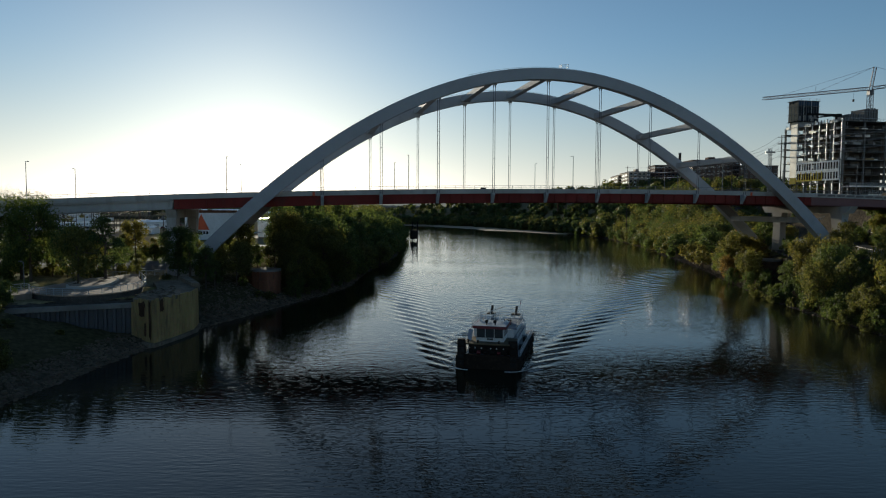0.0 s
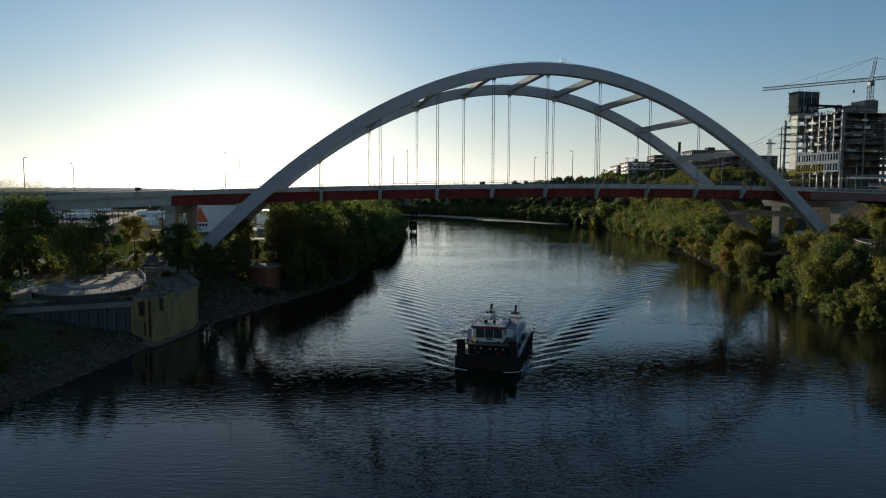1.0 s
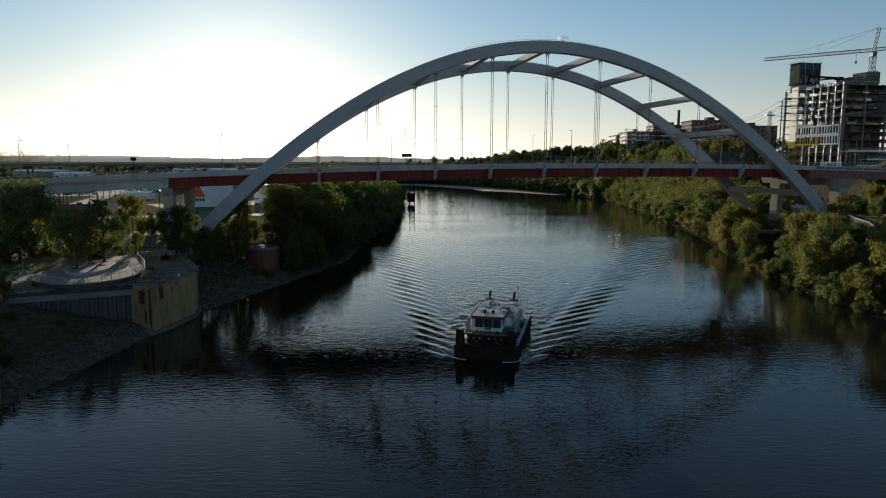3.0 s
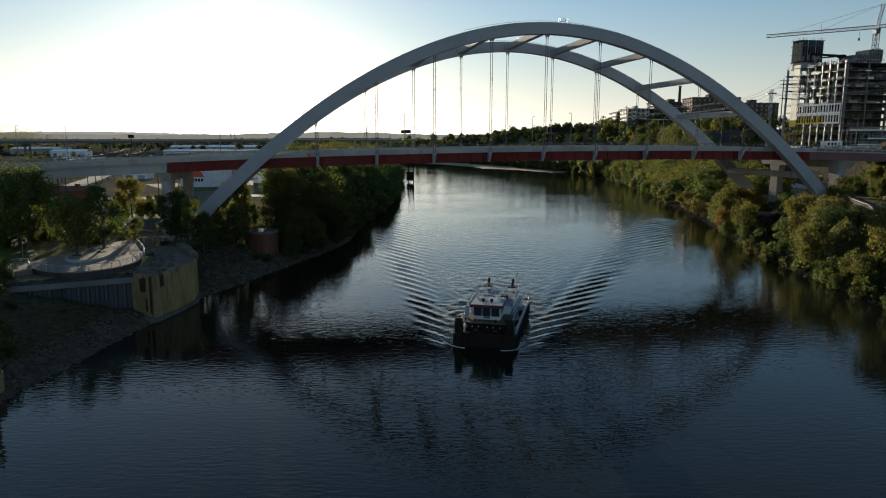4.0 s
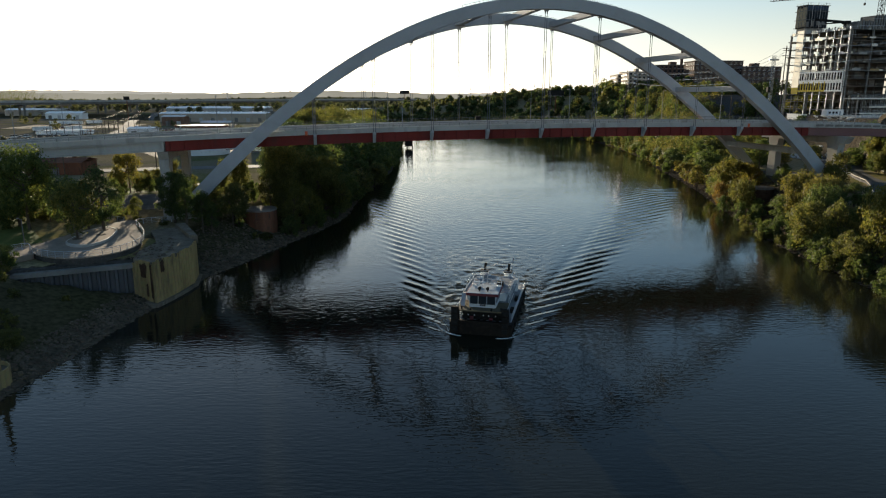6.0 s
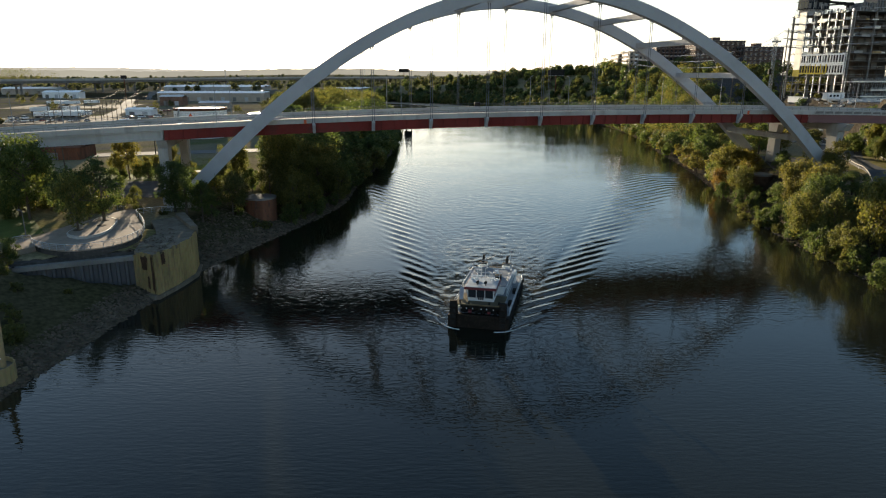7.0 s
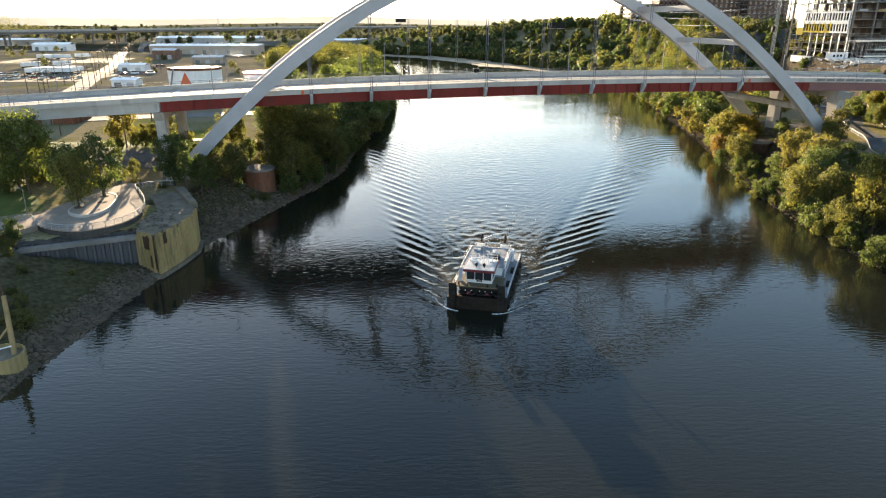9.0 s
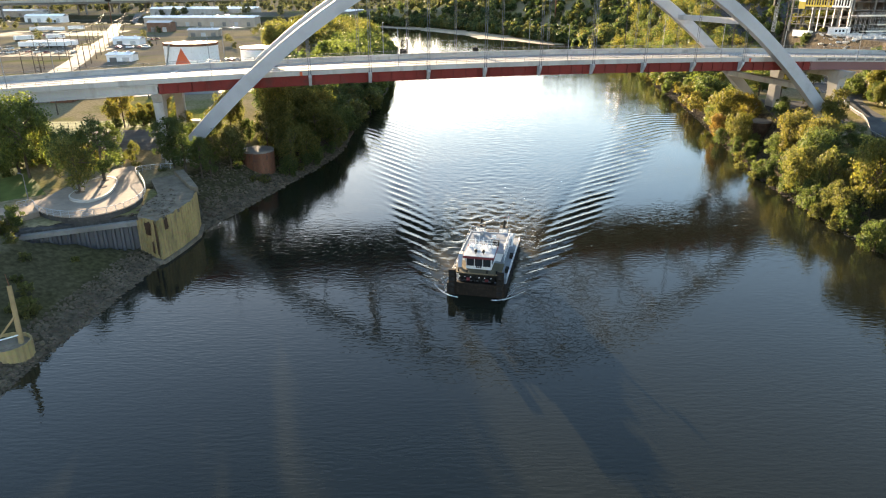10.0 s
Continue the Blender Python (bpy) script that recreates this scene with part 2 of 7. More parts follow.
# ---- mesh helpers ----
class Geo:
    """Collects vertices and faces of one mesh."""

    def __init__(self):
        self.v, self.f = [], []

    def add(self, vs, fs):
        o = len(self.v)
        self.v.extend(tuple(p) for p in vs)
        self.f.extend(tuple(i + o for i in face) for face in fs)
        return self

    def box(self, x0, x1, y0, y1, z0, z1, m=None, c=0.0):
        """A box between two corners; c: width of its bevelled edges."""
        if c <= 0:
            vs = [Vector((x, y, z)) for x in (x0, x1) for y in (y0, y1) for z in (z0, z1)]
            fs = [(0, 1, 3, 2), (4, 6, 7, 5), (0, 4, 5, 1), (2, 3, 7, 6), (0, 2, 6, 4), (1, 5, 7, 3)]
        else:
            vs, ids, fs = [], {}, []
            for i, x in enumerate((x0, x1)):
                for j, y in enumerate((y0, y1)):
                    for k, z in enumerate((z0, z1)):
                        sx, sy, sz = (c if i == 0 else -c), (c if j == 0 else -c), (c if k == 0 else -c)
                        for ax, p in enumerate(((x, y + sy, z + sz), (x + sx, y, z + sz), (x + sx, y + sy, z))):
                            ids[i, j, k, ax] = len(vs)
                            vs.append(Vector(p))
            for a in range(2):
                fs.append([ids[a, j, k, 0] for j, k in ((0, 0), (0, 1), (1, 1), (1, 0))][:: 1 if a == 0 else -1])
                fs.append([ids[i, a, k, 1] for i, k in ((0, 0), (1, 0), (1, 1), (0, 1))][:: 1 if a == 0 else -1])
                fs.append([ids[i, j, a, 2] for i, j in ((0, 0), (0, 1), (1, 1), (1, 0))][:: 1 if a == 0 else -1])
            for a in range(2):
                for b in range(2):
                    fs.append((ids[a, b, 0, 0], ids[a, b, 1, 0], ids[a, b, 1, 1], ids[a, b, 0, 1]))
                    fs.append((ids[a, 0, b, 0], ids[a, 1, b, 0], ids[a, 1, b, 2], ids[a, 0, b, 2]))
                    fs.append((ids[0, a, b, 1], ids[1, a, b, 1], ids[1, a, b, 2], ids[0, a, b, 2]))
                    for d in range(2):
                        fs.append((ids[a, b, d, 0], ids[a, b, d, 1], ids[a, b, d, 2]))
        if m is not None:
            vs = [m @ p for p in vs]
        return self.add(vs, fs)

    def tube(self, a, b, r0, r1=None, n=8, caps=True):
        """A round bar from a to b."""
        a, b = Vector(a), Vector(b)
        r1 = r0 if r1 is None else r1
        q = (b - a).to_track_quat("Z", "Y") if (b - a).length > 1e-6 else Euler((0, 0, 0)).to_quaternion()
        vs = []
        for p, r in ((a, r0), (b, r1)):
            for i in range(n):
                t = 2 * math.pi * i / n
                vs.append(p + q @ Vector((r * math.cos(t), r * math.sin(t), 0)))
        fs = [(i, (i + 1) % n, n + (i + 1) % n, n + i) for i in range(n)]
        if caps:
            fs += [tuple(range(n))[::-1], tuple(range(n, 2 * n))]
        return self.add(vs, fs)

    def beam(self, a, b, w, h):
        """A square bar from a to b, w wide and h high."""
        a, b = Vector(a), Vector(b)
        d = (b - a).normalized()
        side = d.cross(Vector((0, 0, 1)))
        side = Vector((1, 0, 0)) if side.length < 1e-4 else side.normalized()
        up = side.cross(d).normalized()
        vs = [p + side * sx * w / 2 + up * sz * h / 2 for p in (a, b) for sx, sz in ((-1, -1), (1, -1), (1, 1), (-1, 1))]
        fs = [(0, 1, 5, 4), (1, 2, 6, 5), (2, 3, 7, 6), (3, 0, 4, 7), (3, 2, 1, 0), (4, 5, 6, 7)]
        return self.add(vs, fs)

    def sweep(self, rings, closed_ends=True):
        """Skin through rings of equal point count."""
        n = len(rings[0])
        vs = [p for r in rings for p in r]
        fs = []
        for k in range(len(rings) - 1):
            for i in range(n):
                fs.append((k * n + i, k * n + (i + 1) % n, (k + 1) * n + (i + 1) % n, (k + 1) * n + i))
        if closed_ends:
            fs += [tuple(range(n))[::-1], tuple(range((len(rings) - 1) * n, len(rings) * n))]
        return self.add(vs, fs)

    def prism(self, outline, z0, z1):
        """An upright block over a plan outline."""
        return self.sweep([[Vector((x, y, z)) for x, y in outline] for z in (z0, z1)])

    def mesh(self, name, material, smooth=False):
        me = bpy.data.meshes.new(name)
        me.from_pydata(self.v, [], self.f)
        me.validate()
        me.materials.append(material)
        b = bmesh.new()
        b.from_mesh(me)
        if len(b.faces) < 60000:
            bmesh.ops.recalc_face_normals(b, faces=b.faces)
        b.to_mesh(me)
        b.free()
        if smooth:
            me.polygons.foreach_set("use_smooth", [True] * len(me.polygons))
        return me


def thing(name, m=None, label="", category="", group="", kind=""):
    """An Empty that carries a thing's parts."""
    ob = new(name)
    ob.empty_display_size = 0.5
    if m is not None:
        ob.matrix_basis = m
    return tagged(ob, label, category, group, kind)


def part(name, geo, material, parent, label="", smooth=False, m=None):
    me = geo if isinstance(geo, bpy.types.Mesh) else geo.mesh(name, material, smooth)
    ob = new(name, me)
    ob.parent = parent
    if m is not None:
        ob.matrix_basis = m
    if label:
        ob["label"] = label
    return ob


def single(name, geo, material, m=None, label="", category="", group="", kind="", smooth=False):
    ob = new(name, geo.mesh(name, material, smooth))
    if m is not None:
        ob.matrix_basis = m
    return tagged(ob, label, category, group, kind)


def ball(g, c, r, squash=1.0, rough=0.0, rng=random, n=6):
    """A lumpy stone or knob."""
    rings = []
    for i in range(1, n):
        th = math.pi * i / n
        ring = []
        for j in range(n + 2):
            ph = 2 * math.pi * j / (n + 2)
            k = r * (1 + rough * rng.uniform(-1, 1))
            ring.append(Vector(c) + Vector((k * math.sin(th) * math.cos(ph), k * math.sin(th) * math.sin(ph), k * squash * math.cos(th))))
        rings.append(ring)
    return g.sweep(rings)


# ---- the river and its banks ----
LEFT_BANK = [(-400, -95), (-100, -72), (0, -60), (62, -49.9), (71, -49.4), (81, -48.4), (92, -47.4), (104, -46.0), (115, -44.3), (122, -43.6), (131, -40.6), (150, -35.2), (165, -30.2), (183, -26.5),
             (220, -26), (300, -21), (380, -24), (450, -25), (490, -28), (560, -50), (650, -115), (760, -270), (850, -520), (1000, -1500), (6000, -9000)]
RIGHT_BANK = [(-400, 96), (0, 83), (100, 79.0), (127, 78.2), (140, 79.2), (161, 80.8), (185, 85.5), (209, 90.0), (235, 95.0), (270, 100.5), (315, 106), (350, 112),
              (410, 118), (480, 120), (570, 110), (717, 55), (800, 8), (846, -47), (900, -150), (960, -340), (1100, -1300), (6000, -8600)]


def along(line, y):
    return float(np.interp(y, [p[0] for p in line], [p[1] for p in line]))


def bank_distance(x, y):
    """Metres outward from the water's edge: (side, distance); negative in the river."""
    xl, xr = along(LEFT_BANK, y), along(RIGHT_BANK, y)
    sl, sr = along(LEFT_BANK, y + 4) - xl, along(RIGHT_BANK, y + 4) - xr
    dl, dr = (xl - x) / math.hypot(1, sl / 4), (x - xr) / math.hypot(1, sr / 4)
    return (-1, dl) if dl > dr else (1, dr)


def step(a, b, x):
    t = min(1, max(0, (x - a) / (b - a)))
    return t * t * (3 - 2 * t)


def behind_wall(x, y):
    """Metres behind the sheet-pile quay walls (negative: in front of them)."""
    d1 = (-(x + 50.0) * 6.2 + (y - 104.2) * 15.4) / 16.6
    d2 = -44.2 - x
    return min(d1, d2)


BRIDGE = pose(25.64, 161.79, 0, 0, 0, 10.9)  # the deck's near edge, at the middle of the arch
FROM_BRIDGE = BRIDGE.inverted()


def cliff_foot(y):
    """How far from the river the cliff behind the riverside road begins."""
    return 60 - 12.5 * step(165, 186, y) * (1 - step(212, 250, y))


def height(x, y):
    side, d = bank_distance(x, y)
    if d < 0:
        return max(-4.0, d * 0.35)
    lump = noise.noise(Vector((x * 0.07, y * 0.07, 0))) * 0.5 + noise.noise(Vector((x * 0.012, y * 0.012, 3))) * 1.2
    far = math.hypot(x, y)
    if side < 0:
        slope = 0.24 if y < 104 else (0.42 if y > 122 else 0.3)
        z = min(7.0, d * slope)
        if y < 104 + (x + 50) * 0.4:
            z = min(6.6, 0.42 * min(d, 5.0) + 0.31 * max(0.0, d - 5.0))
        if y < 124 and behind_wall(x, y) > 0.3 and x > -110:
            z = max(z, 7.1 * step(1.5, 3.2, behind_wall(x, y)))
        z += lump * 0.25 * step(4, 16, d) * (0.3 if far < 260 else 1.0)
        z += 16 * step(1500, 3200, far) * (0.6 + 0.8 * noise.noise(Vector((x * 0.0011, y * 0.0011, 7))))
    else:
        z = 7.0 * step(0, 24, d) + lump * 0.5 * step(5, 20, d)
        z = max(z, 9.6 * step(6, 15, d) * step(158, 178, y) * (1 - step(222, 262, y)))
        z -= lump * 0.4 * step(30, 36, d) * (1 - step(58, 64, d))
        k = step(330, 430, y)
        foot = cliff_foot(y) + lump * 1.8
        cliff = 1.5 * step(30, 46, d) + 17 * step(foot, foot + 6.0, d)
        q = FROM_BRIDGE @ Vector((x, y, 0))
        if -5 < q.y < 29:  # kept clear of the spans
            cliff = min(cliff, 9.0)
        hill = 3 * step(12, 30, d) + 25 * step(14, 60, d)
        z += cliff * (1 - k) + hill * k
        if far > 650:
            z = z * (1 - step(650, 1200, far)) + (6 + 18 * step(900, 3000, far) * (0.8 + noise.noise(Vector((x * 0.0013, y * 0.0013, 2))))) * step(650, 1200, far) * step(0, 60, d)
    return z


def graded(lo, hi, mid, fine, grow):
    """Grid lines: fine round mid, wider and wider outwards."""
    out, p, w = [mid], mid, fine
    while p < hi:
        p += w
        out.append(min(p, hi))
        w *= grow if abs(p - mid) > 110 else 1.0
    p, w = mid, fine
    while p > lo:
        p -= w
        out.insert(0, max(p, lo))
        w *= grow if abs(p - mid) > 110 else 1.0
    return out


gx, gy = graded(-4300, 4300, 10, 1.6, 1.055), graded(-500, 4500, 150, 1.6, 1.045)
g = Geo()
g.v = [(x, y, height(x, y)) for y in gy for x in gx]
w_ = len(gx)
g.f = [(j * w_ + i, j * w_ + i + 1, (j + 1) * w_ + i + 1, (j + 1) * w_ + i) for j in range(len(gy) - 1) for i in range(w_ - 1)]


def ground_material():
    m, nt, p = nodes_of("grass_and_earth")
    n1, n2 = noise_node(nt, 0.045, 8), noise_node(nt, 1.3, 6)
    grass = ramp_node(nt, n2.outputs[0], [(0.3, (0.075, 0.085, 0.026)), (0.7, (0.19, 0.19, 0.06))])
    dry = ramp_node(nt, n2.outputs[0], [(0.3, (0.16, 0.135, 0.08)), (0.75, (0.32, 0.265, 0.165))])
    mask = ramp_node(nt, n1.outputs[0], [(0.37, (0, 0, 0)), (0.53, (1, 1, 1))])
    col = mixed(nt, mask.outputs[0], grass.outputs[0], dry.outputs[0])
    # gravel and worn grass between the yards behind the approach spans
    tp = nt.nodes.new("ShaderNodeTexCoord")
    sp = nt.nodes.new("ShaderNodeSeparateXYZ")
    nt.links.new(tp.outputs["Object"], sp.inputs[0])
    zone = []
    for axis, lo, hi in ((0, -62, -90), (1, 226, 262)):
        k = nt.nodes.new("ShaderNodeMapRange")
        k.inputs[1].default_value, k.inputs[2].default_value = lo, hi
        nt.links.new(sp.outputs[axis], k.inputs[0])
        zone.append(k.outputs[0])
    inside = mixed(nt, 1.0, zone[0], zone[1], "MULTIPLY")
    patch = ramp_node(nt, noise_node(nt, 0.022, 5).outputs[0], [(0.40, (1, 1, 1)), (0.60, (0.25, 0.25, 0.25))])
    gravel = ramp_node(nt, n2.outputs[0], [(0.3, (0.10, 0.088, 0.072)), (0.75, (0.20, 0.178, 0.15))])
    col = mixed(nt, mixed(nt, 1.0, inside, patch.outputs[0], "MULTIPLY"), col, gravel.outputs[0])
    # grey rubble and crushed stone round the building site
    pad = []
    for axis, lo, hi in ((0, 146, 158), (1, 232, 250)):
        k = nt.nodes.new("ShaderNodeMapRange")
        k.inputs[1].default_value, k.inputs[2].default_value = lo, hi
        nt.links.new(sp.outputs[axis], k.inputs[0])
        pad.append(k.outputs[0])
    crushed = ramp_node(nt, n2.outputs[0], [(0.3, (0.055, 0.052, 0.05)), (0.75, (0.14, 0.132, 0.125))])
    col = mixed(nt, mixed(nt, 1.0, pad[0], pad[1], "MULTIPLY"), col, crushed.outputs[0])
    # weedy brown slope, then a stony shore near the waterline
    tc = nt.nodes.new("ShaderNodeTexCoord")
    sx = nt.nodes.new("ShaderNodeSeparateXYZ")
    nt.links.new(tc.outputs["Object"], sx.inputs[0])
    ad = nt.nodes.new("ShaderNodeMath")
    ad.operation = "MULTIPLY_ADD"
    nt.links.new(n2.outputs[0], ad.inputs[0])
    ad.inputs[1].default_value = -2.4
    nt.links.new(sx.outputs[2], ad.inputs[2])
    shore = ramp_node(nt, ad.outputs[0], [(0.9, (1, 1, 1)), (1.0, (0, 0, 0))])
    mr = nt.nodes.new("ShaderNodeMapRange")
    mr.inputs[1].default_value, mr.inputs[2].default_value = -0.3, 0.9
    mr.inputs[3].default_value, mr.inputs[4].default_value = 1.0, 0.0
    nt.links.new(ad.outputs[0], mr.inputs[0])
    weed = nt.nodes.new("ShaderNodeMapRange")
    weed.inputs[1].default_value, weed.inputs[2].default_value = 5.9, 6.7
    weed.inputs[3].default_value, weed.inputs[4].default_value = 0.85, 0.0
    nt.links.new(sx.outputs[2], weed.inputs[0])
    scrub = ramp_node(nt, n2.outputs[0], [(0.3, (0.022, 0.022, 0.011)), (0.7, (0.065, 0.056, 0.028))])
    col = mixed(nt, weed.outputs[0], col, scrub.outputs[0])
    stone = ramp_node(nt, n2.outputs[0], [(0.35, (0.05, 0.042, 0.03)), (0.7, (0.14, 0.115, 0.085))])
    col = mixed(nt, mr.outputs[0], col, stone.outputs[0])
    geo = nt.nodes.new("ShaderNodeNewGeometry")
    sn = nt.nodes.new("ShaderNodeSeparateXYZ")
    nt.links.new(geo.outputs["True Normal"], sn.inputs[0])
    steep = nt.nodes.new("ShaderNodeMapRange")
    steep.inputs[1].default_value, steep.inputs[2].default_value = 0.62, 0.78
    steep.inputs[3].default_value, steep.inputs[4].default_value = 1.0, 0.0
    nt.links.new(sn.outputs[2], steep.inputs[0])
    face = ramp_node(nt, n2.outputs[0], [(0.35, (0.032, 0.027, 0.02)), (0.65, (0.11, 0.092, 0.07))])
    col = mixed(nt, steep.outputs[0], col, face.outputs[0])
    nt.links.new(col, p.inputs["Base Color"])
    p.inputs["Roughness"].default_value = 0.95
    p.inputs["Specular IOR Level"].default_value = 0.0
    b = nt.nodes.new("ShaderNodeBump")
    b.inputs["Strength"].default_value, b.inputs["Distance"].default_value = 0.4, 0.06
    nt.links.new(n2.outputs[0], b.inputs["Height"])
    nt.links.new(b.outputs[0], p.inputs["Normal"])
    return m


single("ground", g, ground_material(), label="grass and bare earth banks sloping to the river", category="ground", kind="structure", smooth=True)

# ---- water with the boat's wake ----
BOAT_X, BOAT_Y, BOAT_TURN = 6.2, 89.2, -13.0  # middle of the bow, and its turn about z
BOAT = pose(BOAT_X, BOAT_Y, 0, 0, 0, BOAT_TURN)
TRACK = pose(BOAT_X, BOAT_Y, 0, 0, 0, -7.5).inverted()


def wake(x, y):
    """Height of the waves that the boat leaves: two arms of short steep crests, and churned water astern."""
    q = TRACK @ Vector((x, y, 0))
    u, v = q.x, q.y  # across, astern
    if v < -3:
        return 0.0
    z = 0.0
    a = abs(u)
    wob = noise.noise(Vector((x * 0.05, y * 0.05, 1)))
    fine = noise.noise(Vector((x * 0.16, y * 0.16, 6)))
    grow = step(-3, 3, v)
    rough = noise.noise(Vector((x * 0.33, y * 0.33, 12)))
    # outer arm: short crests in echelon, sharp on the outside
    mid, band = 6.2 + 0.285 * v + (0.035 * v if u > 0 else 0.0), 1.5 + 0.05 * v
    d = a - mid - 0.4 * fine
    e = math.exp(-(d / (band * (0.75 if d > 0 else 1.2))) ** 2) * grow * math.exp(-v / 290.0)
    s = math.sin((v - 0.98 * a) * 2 * math.pi / (3.3 + 0.004 * v) + 0.9 * wob + 0.9 * fine)
    z += 0.115 * e * (s + 0.5 * s * s) * (0.85 + 0.6 * fine + 0.4 * rough)
    within = step(mid + band, mid - band, a) * grow * math.exp(-v / 70.0)
    z += within * (0.045 * noise.noise(Vector((x * 0.8, y * 0.8, 21))) + 0.03 * noise.noise(Vector((x * 1.3, y * 1.5, 22))))
    # the long trough that parts the arm from the waves within it
    d = a - 3.6 - 0.225 * v - (0.03 * v if u > 0 else 0.0) - 0.3 * fine
    z -= 0.15 * math.exp(-(d / (0.6 + 0.010 * v)) ** 2) * step(8, 26, v) * math.exp(-v / 150.0)
    # finer, steeper crests between that trough and the boat's lane, broken up
    mid, band = 3.4 + 0.15 * v, 1.4 + 0.055 * v
    e = math.exp(-((a - mid) / band) ** 2) * step(0, 8, v) * math.exp(-v / 62.0)
    z += 0.055 * e * math.sin((v - 1.9 * a) * 2 * math.pi / 3.4 + 1.2 * wob + 1.3 * rough) * (0.7 + 1.2 * rough)
    z += 0.05 * e * noise.noise(Vector(((v - 1.8 * a) * 0.42, (v + 1.0 * a) * 0.13, 3 if u > 0 else 7)))
    # churned water astern, and the long lane it leaves
    if v > 14 and a < 8 + 0.12 * v:
        k = step(8 + 0.12 * v, 3, a)
        z += 0.30 * math.exp(-(v - 14) / 26) * k * noise.noise(Vector((x * 0.62, y * 0.5, 5)))
        z += 0.05 * math.exp(-(v - 14) / 140) * k * noise.noise(Vector((x * 0.5, y * 0.7, 9)))
        z -= 0.05 * math.exp(-((a - 5.5 - 0.10 * v) / 0.9) ** 2) * math.exp(-(v - 14) / 120)
    return z


def water_material():
    m, nt, p = nodes_of("river_water")
    gusts = noise_node(nt, 0.035, 3, stretch=(0.5, 1.0, 1))
    ripple = noise_node(nt, 2.0, 1.3, stretch=(0.28, 1.05, 1))
    chop = noise_node(nt, 0.42, 1.0, stretch=(0.4, 0.95, 1))
    cross = noise_node(nt, 3.4, 1.0, stretch=(0.5, 0.8, 1))
    r = ramp_node(nt, gusts.outputs[0], [(0.3, (0.010, 0.0112, 0.0076)), (0.7, (0.0148, 0.0162, 0.0112))])
    # silt and air stirred up round the boat and in its lane astern
    tc, mp, sx = nt.nodes.new("ShaderNodeTexCoord"), nt.nodes.new("ShaderNodeMapping"), nt.nodes.new("ShaderNodeSeparateXYZ")
    mp.vector_type = "TEXTURE"
    mp.inputs["Location"].default_value = (BOAT_X, BOAT_Y, 0)
    mp.inputs["Rotation"].default_value = (0, 0, radians(-7.5))
    nt.links.new(tc.outputs["Object"], mp.inputs[0])
    nt.links.new(mp.outputs[0], sx.inputs[0])
    across, widen = nt.nodes.new("ShaderNodeMath"), nt.nodes.new("ShaderNodeMath")
    across.operation, widen.operation = "ABSOLUTE", "MULTIPLY_ADD"
    nt.links.new(sx.outputs[0], across.inputs[0])
    nt.links.new(sx.outputs[1], widen.inputs[0])
    widen.inputs[1].default_value = -0.13
    nt.links.new(across.outputs[0], widen.inputs[2])
    lane = None
    for sock, lo, hi in ((widen.outputs[0], 9.0, 3.5), (sx.outputs[1], -1.0, 6.0), (sx.outputs[1], 85.0, 14.0)):
        k = nt.nodes.new("ShaderNodeMapRange")
        k.interpolation_type = "SMOOTHSTEP"
        k.inputs[1].default_value, k.inputs[2].default_value = min(lo, hi), max(lo, hi)
        k.inputs[3].default_value, k.inputs[4].default_value = (0.0, 1.0) if lo < hi else (1.0, 0.0)
        nt.links.new(sock, k.inputs[0])
        lane = k.outputs[0] if lane is None else mixed(nt, 1.0, lane, k.outputs[0], "MULTIPLY")
    swirl = ramp_node(nt, noise_node(nt, 0.5, 4).outputs[0], [(0.3, (0.35, 0.35, 0.35)), (0.65, (1, 1, 1))])
    lane = mixed(nt, 1.0, lane, swirl.outputs[0], "MULTIPLY")
    nt.links.new(mixed(nt, lane, r.outputs[0], (0.115, 0.096, 0.066)), p.inputs["Base Color"])
    p.inputs["Roughness"].default_value, p.inputs["IOR"].default_value = 0.01, 1.333
    calm = ramp_node(nt, gusts.outputs[0], [(0.36, (0.4, 0.4, 0.4)), (0.62, (1, 1, 1))])

    def plus(a, k, b):
        h = nt.nodes.new("ShaderNodeMath")
        h.operation = "MULTIPLY_ADD"
        nt.links.new(a, h.inputs[0])
        h.inputs[1].default_value = k
        nt.links.new(b, h.inputs[2])
        return h.outputs[0]

    height_ = plus(chop.outputs[0], 0.40, plus(cross.outputs[0], 0.40, ripple.outputs[0]))
    b = nt.nodes.new("ShaderNodeBump")
    b.inputs["Distance"].default_value = 0.030
    nt.links.new(calm.outputs[0], b.inputs["Strength"])
    livelier, much = nt.nodes.new("ShaderNodeMath"), nt.nodes.new("ShaderNodeMath")
    much.operation, livelier.operation = "MULTIPLY_ADD", "MULTIPLY"
    nt.links.new(lane, much.inputs[0])
    much.inputs[1].default_value, much.inputs[2].default_value = 1.6, 1.0
    nt.links.new(height_, livelier.inputs[0])
    nt.links.new(much.outputs[0], livelier.inputs[1])
    nt.links.new(livelier.outputs[0], b.inputs["Height"])
    nt.links.new(b.outputs[0], p.inputs["Normal"])
    return m


